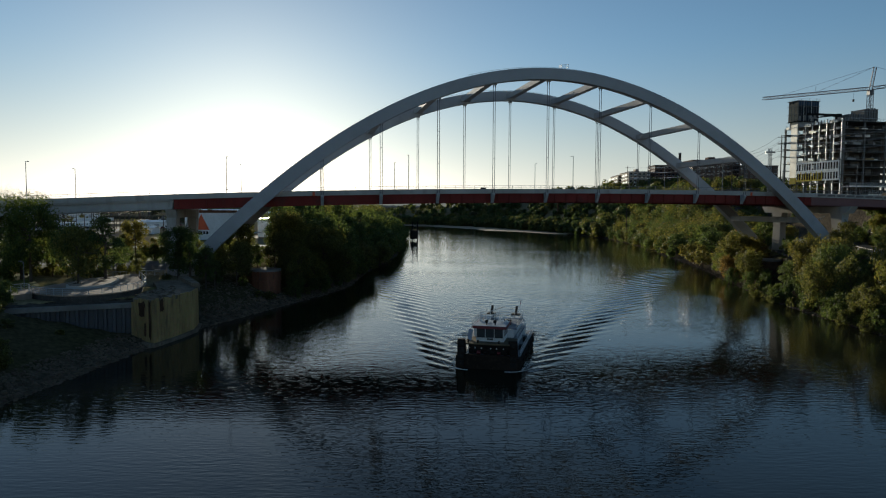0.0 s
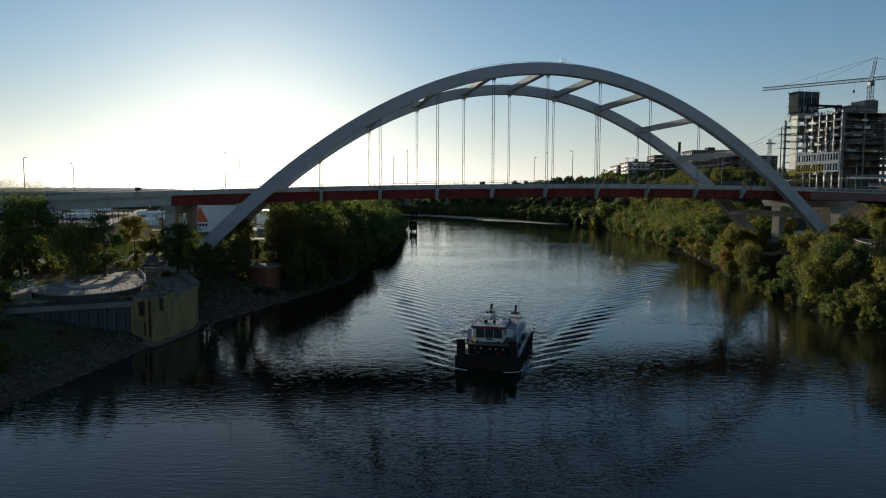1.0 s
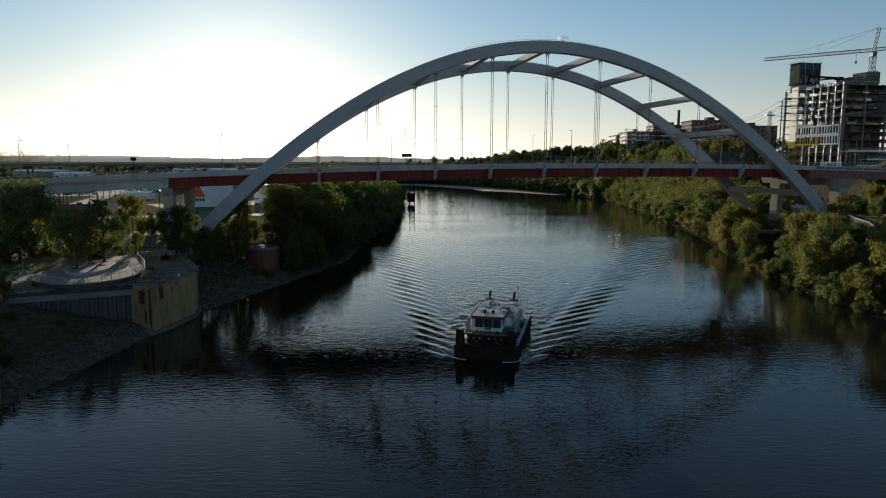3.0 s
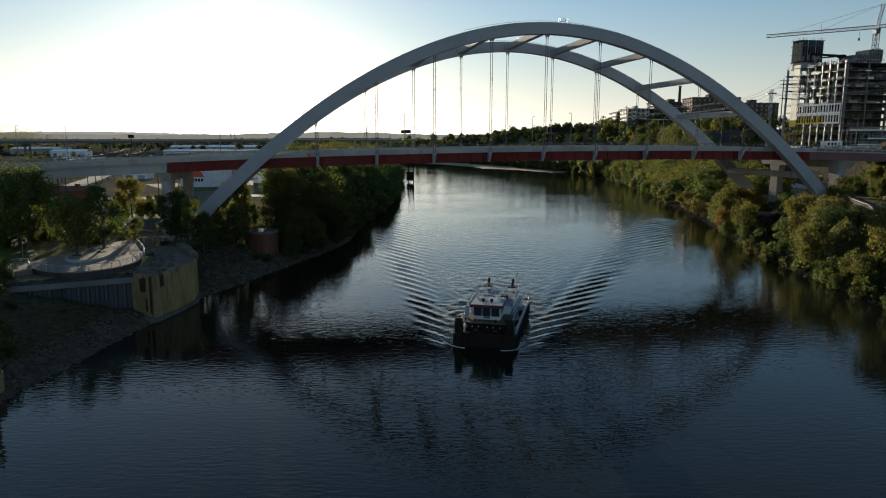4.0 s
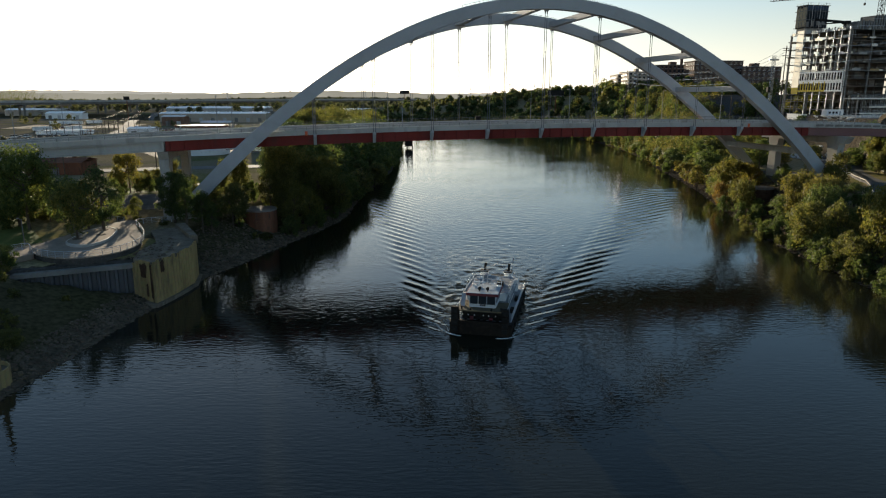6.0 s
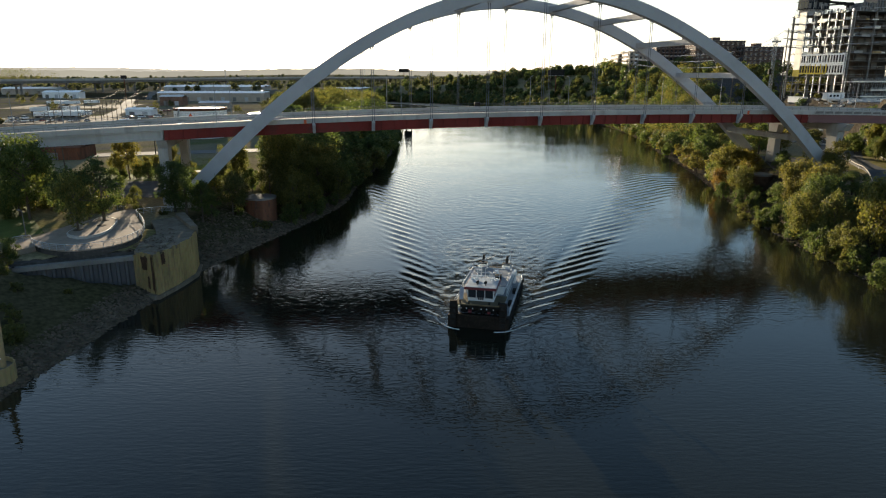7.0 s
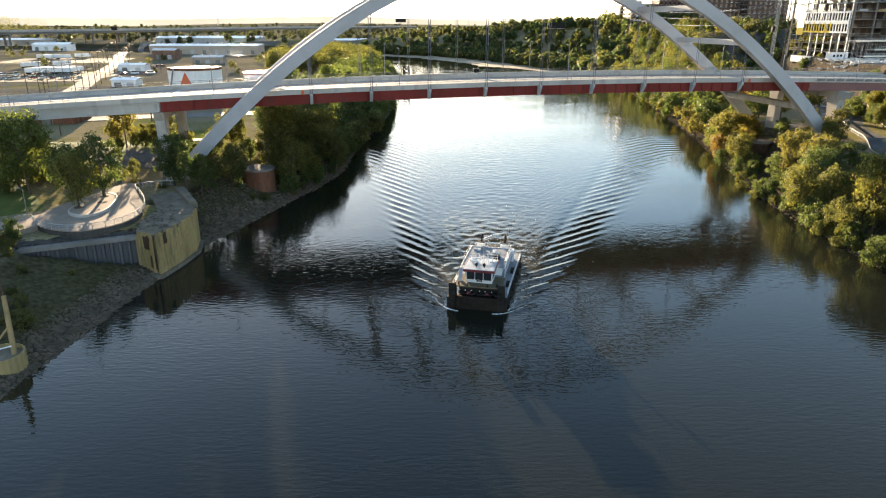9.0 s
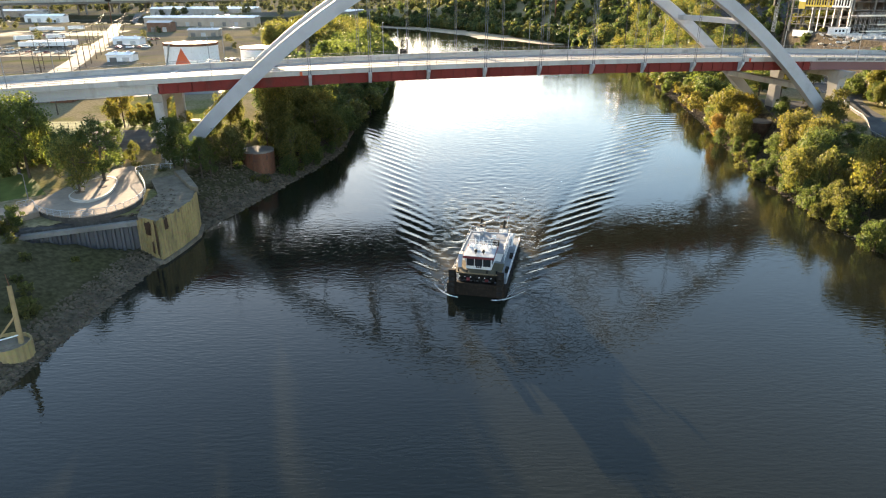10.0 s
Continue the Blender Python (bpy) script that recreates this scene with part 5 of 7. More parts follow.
for x in (-2.1, 1.9):
    st = part("exhaust_casing", Geo().box(x - 0.7, x + 0.7, 16.9, 18.2, 1.5, 4.9, c=0.06), M["white"], boat, "white exhaust casing")
    part("casing_lid", Geo().box(x - 0.72, x + 0.72, 16.88, 18.22, 4.9, 5.05, c=0.03), M["black"], st)
    part("exhaust_pipe", Geo().tube((x, 17.5, 5.0), (x + 0.15, 17.7, 6.3), 0.2, n=10), M["black"], st)
part("engine_hatch", Geo().box(-1.2, 1.0, 17.0, 19.4, 1.5, 3.9, c=0.08), M["black"], boat)
part("roof_box", Geo().box(1.1, 2.1, 9.4, 10.2, 4.62, 5.4, c=0.05), M["black"], boat)
part("locker", Geo().box(2.6, 3.5, 17.6, 19.2, 1.5, 3.5, c=0.08), M["white"], boat)
part("ladder_boom", Geo().beam((-2.2, 17.2, 5.4), (0.0, 18.1, 6.1), 0.10, 0.10), M["galv"], boat)
fs = part("flagstaff", Geo().tube((2.3, 18.4, 4.9), (2.5, 18.9, 7.2), 0.04, n=6), M["white"], boat)
g = Geo()
g.sweep([[Vector((2.45 + 0.05 * math.sin(z * 5), 18.85 + 0.8 * k, z)) for k in (0, 1)] + [Vector((2.48 + 0.05 * math.sin(z * 5), 18.85 + 0.8 * k, z)) for k in (1, 0)] for z in (6.4, 6.6, 6.8, 7.0)])
part("flag", g, M["dark_red"], fs, "small red and white flag")
for y in (4, 7.5, 11, 14.5, 18):
    for sx in (-1, 1):
        tyre = Geo()
        n, rr = 12, 0.42
        rings = []
        for i in range(n + 1):
            a = 2 * math.pi * i / n
            c = Vector((sx * (HW + 0.2), y + rr * math.cos(a), 0.95 + rr * math.sin(a)))
            out = Vector((0, math.cos(a), math.sin(a)))
            rings.append([c + out * 0.13 * math.cos(b) + Vector((0.13 * math.sin(b), 0, 0)) for b in (0, 1.57, 3.14, 4.71)])
        part("tyre_fender", tyre.sweep(rings, False), M["black"], boat)
# foam along the bow and in the churned wake
foam_mat = surf("foam", (0.72, 0.74, 0.74), 0.8, 0, 0.1, 1.0, 6, 0.3)
g, rf = Geo(), random.Random(4)


def fleck(p, s):
    s *= 0.65
    z = wake(p.x, p.y) + 0.015
    t = rf.uniform(0, 3.14)
    e = [(s * rf.uniform(0.7, 1.6) * math.cos(t + q), s * rf.uniform(0.4, 0.8) * math.sin(t + q)) for q in (0, 1.2, 2.5, 3.7, 5.0)]
    g.sweep([[Vector((p.x + a_, p.y + b_, z + h)) for a_, b_ in e] for h in (-0.01, 0.02)])


for side in (-1, 1):
    for k in range(260):  # the curling bow wave, a thin arc from the bow's corner outwards
        f = rf.random()
        a, v = 2.6 + 4.6 * f, -0.9 + 4.2 * f * f + rf.gauss(0, 0.05 + 0.12 * f)
        fleck(BOAT @ Vector((side * a, v, 0)), rf.uniform(0.05, 0.13) * (1.15 - 0.6 * f))
    for k in range(170):  # loose foam between the arc and the hull
        f = rf.random()
        fleck(BOAT @ Vector((side * (4.7 + 2.2 * f * rf.random()), 0.5 + 5.5 * f, 0)), rf.uniform(0.03, 0.07))
    for c in range(6):  # broken tips on the first crests of the arm
        for k in range(26):
            f = rf.uniform(-1, 1)
            p = TRACK.inverted() @ Vector((side * (7.5 + 1.1 * c + 0.9 * f), 4.2 + 3.9 * c + 0.75 * 0.9 * f + rf.gauss(0, 0.06), 0))
            fleck(p, rf.uniform(0.03, 0.09) * (1 - 0.12 * c))
for k in range(620):  # churned foam astern
    v = 21.5 + rf.expovariate(0.16)
    fleck(BOAT @ Vector((rf.gauss(0.8, 2.8 + 0.06 * v), v, 0)), rf.uniform(0.05, 0.17))
single("foam_flecks", g, foam_mat, label="white foam flecks thrown by the boat's bow", category="foam", kind="stuff")


# ---- quay, lookout terrace and the left bank ----
def sheet_pile_wall(points, z0, z1, depth, pitch, material, name, label, cap=None, jag=0.0):
    """A wall of folded sheet piles along a plan line, with an optional concrete cap."""
    t = thing(name, None, label, "retaining wall", kind="")
    for k, (a, b) in enumerate(zip(points, points[1:])):
        a, b = Vector((*a, 0)), Vector((*b, 0))
        n = max(1, int((b - a).length / pitch))
        d = (b - a) / n
        nrm = Vector((-d.y, d.x, 0)).normalized()
        for i in range(n):
            p = a + d * i
            prof = [(0.0, 0), (0.28, 0), (0.40, depth), (0.88, depth), (1.0, 0)]
            front = [p + d * f + nrm * o for f, o in prof]
            back = [p + d * f + nrm * (o + 0.06) for f, o in reversed(prof)]
            top_ = z1 - jag * abs(noise.noise(Vector((p.x * 1.7, p.y * 1.7, 3))))
            g = Geo().sweep([[q + Vector((0, 0, z)) for q in front + back] for z in (z0, top_)])
            part("pile_plank", g, material, t)
    if cap:
        for (a, b) in zip(points, points[1:]):
            a, b = Vector((*a, 0)), Vector((*b, 0))
            nrm = Vector((-(b - a).y, (b - a).x, 0)).normalized()
            e = (b - a).normalized() * 0.2
            g = Geo().sweep([[q + Vector((0, 0, z)) for q in (a - e - nrm * 0.35, b + e - nrm * 0.35, b + e + nrm * 0.75, a - e + nrm * 0.75)] for z in (z1 - cap, z1 + 0.12)])
            part("coping", g, M["concrete_dark"], t, "weathered concrete coping")
    return t


sheet_pile_wall([(-80, 92.6), (-66.0, 97.9), (-50.5, 105.0)], -0.6, 6.55, 0.42, 1.3, M["pile_grey"], "quay_wall", "dark grey corrugated sheet-pile quay wall with concrete coping", 0.62)
sheet_pile_wall([(-50.4, 104.8), (-45.9, 102.3), (-44.7, 108.5), (-44.1, 114.8), (-45.4, 120.6)], -1.5, 7.6, 0.22, 0.82, M["pile_yellow"], "pile_cell", "weathered yellow sheet-pile cell at the quay corner", jag=1.3)
g = Geo().prism([(-50.4, 105.5), (-46.2, 103.0), (-45.0, 108.6), (-44.4, 114.8), (-45.7, 120.4), (-53.6, 132.6), (-57.5, 129), (-52.0, 118.5), (-51.8, 110.5)], 6.2, 7.35)
single("quay_slab", g, M["old_concrete"], label="worn brown concrete slab on top of the pile cell", category="quay", kind="structure")
g = Geo().prism([(-46.8, 121.2), (-45.0, 120.4), (-52.4, 133.6), (-54.0, 132.6)], 6.6, 8.1)
single("kerb_block", g, M["old_concrete"], label="slanting concrete kerb on the quay edge", category="kerb")
rq = random.Random(17)
gq = Geo()
for _ in range(150):  # broken concrete, gravel and weeds on the slab
    f = rq.random()
    ball(gq, (-46.2 - 6.0 * f + rq.uniform(-0.8, 0.8) * (1 - f), 105.5 + 21 * rq.random() * (0.3 + 0.7 * f), 7.38), rq.uniform(0.06, 0.28), 0.6, 0.3, rq, 4)
single("concrete_rubble", gq, M["rock"], label="broken concrete and gravel strewn over the quay slab", category="rubble", kind="stuff")
for x, y, w, d, a in ((-48.0, 106.2, 2.6, 1.4, 12), (-46.6, 105.0, 1.4, 0.8, -20), (-50.0, 108.6, 2.0, 1.2, 30), (-47.2, 109.6, 1.8, 0.9, 70)):
    single("concrete_slab", Geo().box(-w / 2, w / 2, -d / 2, d / 2, -0.1, 0.16, m=pose(x, y, 7.42, 3, -4, a), c=0.04), M["old_concrete"], label="broken slab of concrete lying on the quay", category="rubble")
M["rust_dark"] = surf("dark_rust_and_shade", (0.075, 0.045, 0.03), 0.9, 0, 0.35, 0.8, 5, 0.4)


def torn_patch(p, d, wide, low, high, seed):
    """A torn, rusted-through patch in the piles: an uneven dark plate just proud of them."""
    rp = random.Random(seed)
    n = Vector((d[1], -d[0], 0))
    t = Vector((d[0], d[1], 0))
    o = Vector((p[0], p[1], 0))
    rim = []
    for i in range(14):
        a = 2 * math.pi * i / 14
        ca, sa = math.cos(a), math.sin(a)
        rim.append((math.copysign(abs(ca) ** 0.35, ca) * wide * rp.uniform(0.32, 0.6), (low + high) / 2 + math.copysign(abs(sa) ** 0.35, sa) * (high - low) * rp.uniform(0.36, 0.56)))
    g = Geo().sweep([[o + t * u + n * k + Vector((0, 0, z)) for u, z in rim] for k in (0.02, 0.07)])
    single("rusted_patch", g, M["rust_dark"], label="dark rusted-through patch on the yellow piles", category="damage")


torn_patch((-47.9, 103.3), (0.874, -0.486), 1.6, 4.6, 7.2, 1)
torn_patch((-46.3, 102.4), (0.874, -0.486), 0.45, 0.6, 7.5, 2)
torn_patch((-45.35, 104.6), (0.19, 0.98), 1.0, 5.2, 7.4, 3)
torn_patch((-47.3, 102.95), (0.874, -0.486), 0.5, 1.6, 3.8, 4)
for x0, y0, x1, y1, z0, z1 in ((-50.3, 104.4, -45.8, 102.0, -1.0, 0.7),):
    g = Geo()
    d = Vector((x1 - x0, y1 - y0, 0))
    n = Vector((-d.y, d.x, 0)).normalized()
    g.sweep([[Vector((x0, y0, z)) + q for q in (-n * 0.55, d - n * 0.55, d + n * 0.3, n * 0.3)] for z in (z0, z1)])
    single("footing_beam", g, M["old_concrete"], label="pale concrete footing at the foot of the piles", category="footing")
g = Geo()
foot = [(-45.6, 101.9), (-44.35, 108.5), (-43.75, 114.9), (-45.1, 120.8)]
for a, b in zip(foot, foot[1:]):
    a, b = Vector((*a, 0)), Vector((*b, 0))
    n = Vector((-(b - a).y, (b - a).x, 0)).normalized()
    g.sweep([[q + Vector((0, 0, z)) for q in (a - n * 0.2, b - n * 0.2, b + n * 0.4, a + n * 0.4)] for z in (-1, 0.55)])
single("footing_beam", g, M["old_concrete"], label="pale concrete footing along the water", category="footing")

# terrace: a curved paved lookout with a kerb bench and a railing
TER = [(-69.6, 109.3), (-67.0, 106.2), (-63.6, 104.0), (-59.7, 103.0), (-56.4, 104.2), (-53.8, 107.2), (-52.9, 111.0), (-53.4, 115.5), (-55.6, 120.8), (-59.2, 127.0), (-62.0, 132.2), (-64.2, 136.6), (-67.0, 133.2), (-68.0, 128.0), (-69.6, 122.3), (-70.4, 114.0)]


def smooth_line(pts, per=6, closed=False):
    out = []
    n = len(pts)
    for i in range(n if closed else n - 1):
        p = [Vector((*pts[(i + k) % n], 0)) if closed else Vector((*pts[min(n - 1, max(0, i + k))], 0)) for k in (-1, 0, 1, 2)]
        for j in range(per):
            t = j / per
            out.append(0.5 * ((2 * p[1]) + (-p[0] + p[2]) * t + (2 * p[0] - 5 * p[1] + 4 * p[2] - p[3]) * t * t + (-p[0] + 3 * p[1] - 3 * p[2] + p[3]) * t ** 3))
    if not closed:
        out.append(Vector((*pts[-1], 0)))
    return out


edge = smooth_line(TER, 5, True)
g = Geo().prism([(p.x, p.y) for p in edge], 7.9, 8.1)
single("terrace_base", Geo().prism([(-62 + (p.x + 62) * 0.985, 116 + (p.y - 116) * 0.985) for p in edge], 6.0, 7.88), M["dark_gravel"], label="dark earth and gravel base under the terrace", category="terrace", kind="structure")
single("terrace", g, M["plaza"], label="curved warm grey paved lookout terrace above the river", category="terrace", kind="structure")
g = Geo().prism([(-51.0, 106.6), (-66, 99.8), (-80, 94.6), (-84, 100), (-77, 113), (-66, 111), (-58, 111), (-52.0, 113.0), (-51.7, 108)], 4.6, 6.78)
single("quay_strip", g, M["dark_gravel"], label="dark gravel strip behind the quay wall", category="pavement", kind="structure")
g = Geo().prism([(-70.3, 114.0), (-69.7, 109.3), (-67.3, 106.4), (-70.3, 101.4), (-84, 96), (-110, 88), (-112, 94), (-88, 102), (-74.5, 108.5)], 6.0, 7.95)
single("footpath", g, M["plaza"], label="warm grey concrete footpath leading to the terrace", category="path", kind="structure")
g = Geo().prism([(-104, 173), (-96.6, 162), (-68, 155.5), (-64, 160), (-74, 181.5), (-90, 178.5)], 6.6, 7.12)
single("parking_apron", g, M["asphalt"], label="dark asphalt apron beside the lawn", category="pavement", kind="structure")
for x, y, s in ((-67.6, 98.9, 0.42), (-69.0, 98.5, 0.5), (-70.4, 98.6, 0.62), (-71.9, 97.4, 0.6), (-70.2, 100.6, 0.5), (-73.4, 97.4, 0.7), (-72.4, 99.8, 0.55), (-75.2, 96.8, 0.75), (-77.3, 96.4, 0.8), (-79.5, 95.4, 0.7)):
    plant("bush" if x > -72 else "thicket", pose(x, y, 6.65, 0, 0, x * 77) @ Matrix.Diagonal((s, s, s * 0.95, 1)))
SEAT = [(-66.6, 117.5), (-65.9, 113.6), (-63.9, 111.3), (-61.4, 110.6), (-59.9, 112.4), (-59.6, 116.0), (-60.6, 120.5), (-62.4, 125.2), (-65.6, 127.0), (-67.2, 123.0)]
seat_edge = smooth_line(SEAT, 6, True)
mid_ = Vector((-63.4, 118.0, 0))
plat = thing("raised_platform", None, "round paved platform with a pale seat wall and planted trees", "platform")
part("paving", Geo().prism([(p.x, p.y) for p in [mid_ + (q - mid_) * 0.95 for q in seat_edge]], 8.0, 8.50), M["plaza"], plat)
outer, inner = seat_edge + seat_edge[:1], [mid_ + (q - mid_) * 0.945 for q in seat_edge + seat_edge[:1]]
part("seat_wall", Geo().sweep([[Vector((o.x, o.y, 8.0)), Vector((o.x, o.y, 8.52)), Vector((n_.x, n_.y, 8.56)), Vector((n_.x, n_.y, 8.3))] for o, n_ in zip(outer, inner)], False), M["lit_concrete"], plat, "pale smooth concrete seat wall")
for x, y in ((-65.0, 115.8), (-64.3, 124.0), (-62.6, 119.6)):
    n = 16
    g = Geo().sweep([[Vector((x + r * math.cos(2 * math.pi * i / n), y + r * math.sin(2 * math.pi * i / n), z)) for i in range(n)] for r, z in ((0.85, 8.48), (0.85, 8.54), (0.7, 8.58))])
    part("tree_pit", g, M["bark"], plat, "round pit of dark soil")


def railing(pts, z, h, label, spacing=1.5, name="railing"):
    t = thing(name, None, label, "railing")
    line = smooth_line(pts, 8)

    def bent(r, up, n):
        rings = []
        for i, p in enumerate(line):
            q = (line[min(len(line) - 1, i + 1)] - line[max(0, i - 1)]).normalized()
            side = Vector((-q.y, q.x, 0))
            rings.append([p + side * r * math.cos(2 * math.pi * k / n) + Vector((0, 0, up + r * math.sin(2 * math.pi * k / n))) for k in range(n)])
        return Geo().sweep(rings)

    part("top_rail", bent(0.055, z + h, 6), M["galv"], t)
    for k in (0.25, 0.5, 0.75):
        part("rail_wire", bent(0.02, z + h * k, 4), M["galv"], t)
    acc, last = 0.0, line[0]
    posts = [line[0]]
    for p in line[1:]:
        acc += (p - last).length
        last = p
        if acc >= spacing:
            posts.append(p)
            acc = 0
    me = Geo().tube((0, 0, 0), (0, 0, h), 0.05, n=6).mesh("post", M["galv"])
    for p in posts:
        part("post", me, None, t, m=pose(p.x, p.y, z))
    return t


railing([(-71.6, 107.6), (-69.8, 109.0), (-67.1, 105.9), (-63.7, 103.7), (-59.7, 102.7), (-56.2, 103.9), (-53.5, 107.0), (-52.6, 111.0), (-53.1, 115.6), (-55.3, 121.0), (-58.9, 127.2)], 8.05, 1.15, "curved light steel railing round the lookout terrace")
railing([(-58.9, 127.2), (-61.0, 131.0), (-58.0, 133.4), (-54.6, 134.0)], 8.1, 1.15, "light steel railing beside the path")
railing([(-81, 142), (-74, 141), (-67, 138.6)], 7.2, 1.1, "light steel railing on the park path")
street_lamp(pose(-73.2, 113.6, 7.9, 0, 0, 60), 4.6, "", 0.9, "small grey park lamp beside the footpath", "lamp_grey")


# mooring post and cell near the shore
cell = thing("mooring_cell", None, "yellowed round sheet-pile mooring cell on the shore", "mooring")
for k in range(22):
    a = 2 * math.pi * k / 22
    r, c = 2.6, Vector((-52.9, 71.3, 0))
    p = c + Vector((r * math.cos(a), r * math.sin(a), 0))
    q = c + Vector((r * math.cos(a + 0.285), r * math.sin(a + 0.285), 0))
    o = (p + q) / 2 - c
    m_ = (p + q) / 2 + o.normalized() * 0.14
    i_ = (p + q) / 2 - o.normalized() * 0.1
    part("pile_plank", Geo().prism([(p.x, p.y), (m_.x, m_.y), (q.x, q.y), (i_.x, i_.y)], -0.5, 2.6), M["pile_yellow"], cell)
g = Geo()
n = 22
g.prism([(-52.9 + 2.5 * math.cos(2 * math.pi * i / n), 71.3 + 2.5 * math.sin(2 * math.pi * i / n)) for i in range(n)], 0, 2.1)
part("cell_fill", g, M["old_concrete"], cell)
mast = thing("mooring_mast", None, "leaning weathered yellow timber post with braces", "post")
part("post", Geo().tube((-51.6, 72.0, 2.0), (-52.4, 73.6, 9.2), 0.34, 0.27, 10), M["wood"], mast)
part("spike", Geo().tube((-52.4, 73.6, 9.2), (-52.75, 73.9, 10.7), 0.06, 0.03, 6), M["rust"], mast)
part("brace", Geo().tube((-54.4, 70.2, 2.0), (-51.9, 72.6, 5.6), 0.13, n=8), M["wood"], mast)
part("brace", Geo().tube((-51.6, 72.1, 3.2), (-53.8, 70.8, 3.0), 0.1, n=8), M["white"], mast)


def cell_dolphin(x, y, r, z, material, label, lid=True):
    t = thing("mooring_dolphin", None, label, "mooring")
    n = 26
    rings = []
    for zz in (-2.0, z):
        rings.append([Vector((x + r * (1 + 0.03 * (i % 2)) * math.cos(2 * math.pi * i / n), y + r * (1 + 0.03 * (i % 2)) * math.sin(2 * math.pi * i / n), zz)) for i in range(n)])
    part("shell", Geo().sweep(rings), material, t)
    if lid:
        part("cap", Geo().sweep([[Vector((x + rr * math.cos(2 * math.pi * i / n), y + rr * math.sin(2 * math.pi * i / n), zz)) for i in range(n)] for rr, zz in ((r + 0.1, z - 0.25), (r + 0.12, z + 0.18), (r - 0.1, z + 0.24))]), M["concrete_dark"], t, "weathered concrete cap")
    for zz in (z * 0.33, z * 0.66):
        part("waling", Geo().sweep([[Vector((x + rr * math.cos(2 * math.pi * i / n), y + rr * math.sin(2 * math.pi * i / n), zz + dz)) for i in range(n)] for rr, dz in ((r + 0.02, -0.15), (r + 0.12, -0.13), (r + 0.12, 0.13), (r + 0.02, 0.15))], False), material, t)
    return t


cell_dolphin(-42.2, 154.6, 3.6, 7.4, M["rust"], "rusty round sheet-pile dolphin with concrete cap at the shore")
# this one takes a darker rust, with the shade of the bank in its colour
cell_dolphin(95.4, 190.5, 3.3, 7.6, M["rust_dark"], "rusty sheet-pile dolphin, shade painted into its dark colour, with pale cap among the bank trees")
single("mooring_post", Geo().tube((91.6, 188.6, -1), (91.7, 188.6, 8.0), 0.22, n=8), M["concrete"], label="pale upright post beside the dark dolphin", category="post")
nav = thing("river_marker", None, "dark steel box on piles with a braced frame by the bank", "marker")
for x in (-20.6, -17.2):
    for y in (440.0, 443.0):
        part("pile", Geo().tube((x, y, -2), (x, y, 12.8), 0.28), M["black"], nav)
part("box", Geo().box(-21.9, -16.9, 439.5, 443.5, 1.2, 7.2, c=0.1), M["black"], nav)
for y in (440.0, 443.0):
    for a, b in ((7.4, 9.9), (9.9, 12.4)):
        part("cross_brace", Geo().tube((-20.6, y, a), (-17.2, y, b), 0.14, n=6).tube((-17.2, y, a), (-20.6, y, b), 0.14, n=6), M["black"], nav)
part("beam", Geo().beam((-20.9, 440, 12.6), (-16.9, 440, 12.6), 0.25, 0.3), M["black"], nav)


# ---- right bank: road, building site, flats ----
def ribbon(pts, half, lift, n=8, drop=0.5):
    """A strip laid over the ground along a plan line."""
    line = smooth_line(pts, n)
    rings = []
    for i, p in enumerate(line):
        q = line[min(len(line) - 1, i + 1)] - line[max(0, i - 1)]
        s = Vector((-q.y, q.x, 0)).normalized()
        z = max(height(p.x, p.y), height((p + s * half).x, (p + s * half).y) - 0.4, height((p - s * half).x, (p - s * half).y) - 0.4) + lift
        a, b = p + s * half, p - s * half
        rings.append([Vector((a.x, a.y, z - drop)), Vector((b.x, b.y, z - drop)), Vector((b.x, b.y, z)), Vector((a.x, a.y, z))])
    return Geo().sweep(rings)


ROAD_R = [(112, 60), (113, 110), (117, 150), (124, 182), (134, 208), (144, 234), (152, 262), (160, 300)]
single("road", ribbon(ROAD_R, 4.2, 0.1), M["asphalt"], label="narrow asphalt riverside road under the bridge", category="road", kind="structure")
line = [p for p in smooth_line(ROAD_R, 8) if p.y < 240]


def guard_rail(off, label):
    """Rail on posts beside the road, at the height of the road's surface."""
    t = thing("guard_rail", None, label, "guard rail")
    pts = []
    for i, p in enumerate(line):
        q = line[min(len(line) - 1, i + 1)] - line[max(0, i - 1)]
        n = Vector((-q.y, q.x, 0)).normalized()
        z = max(height(p.x, p.y), height((p + n * 4.2).x, (p + n * 4.2).y) - 0.4, height((p - n * 4.2).x, (p - n * 4.2).y) - 0.4)
        e = p - n * off
        pts.append(Vector((e.x, e.y, max(z, height(e.x, e.y)) + 0.75)))
    g = Geo()
    for a, b in zip(pts, pts[1:]):
        g.beam(a, b, 0.1, 0.24)
    part("rail_beam", g, M["concrete"], t)
    for p in pts[::2]:
        part("post", Geo().tube(p - Vector((0, 0, 1.1)), p + Vector((0, 0, 0.12)), 0.07, n=6), M["concrete"], t)


guard_rail(4.7, "pale steel guard rail along the riverside road")
guard_rail(-4.7, "pale guard rail on the cliff side of the road")
# gravel under the bridge
single("gravel_yard", ribbon([(104, 176), (108, 188), (112, 200), (117, 214)], 9.5, 0.08), M["dark_gravel"], label="bare dark gravel ground under the bridge", category="ground", kind="structure")

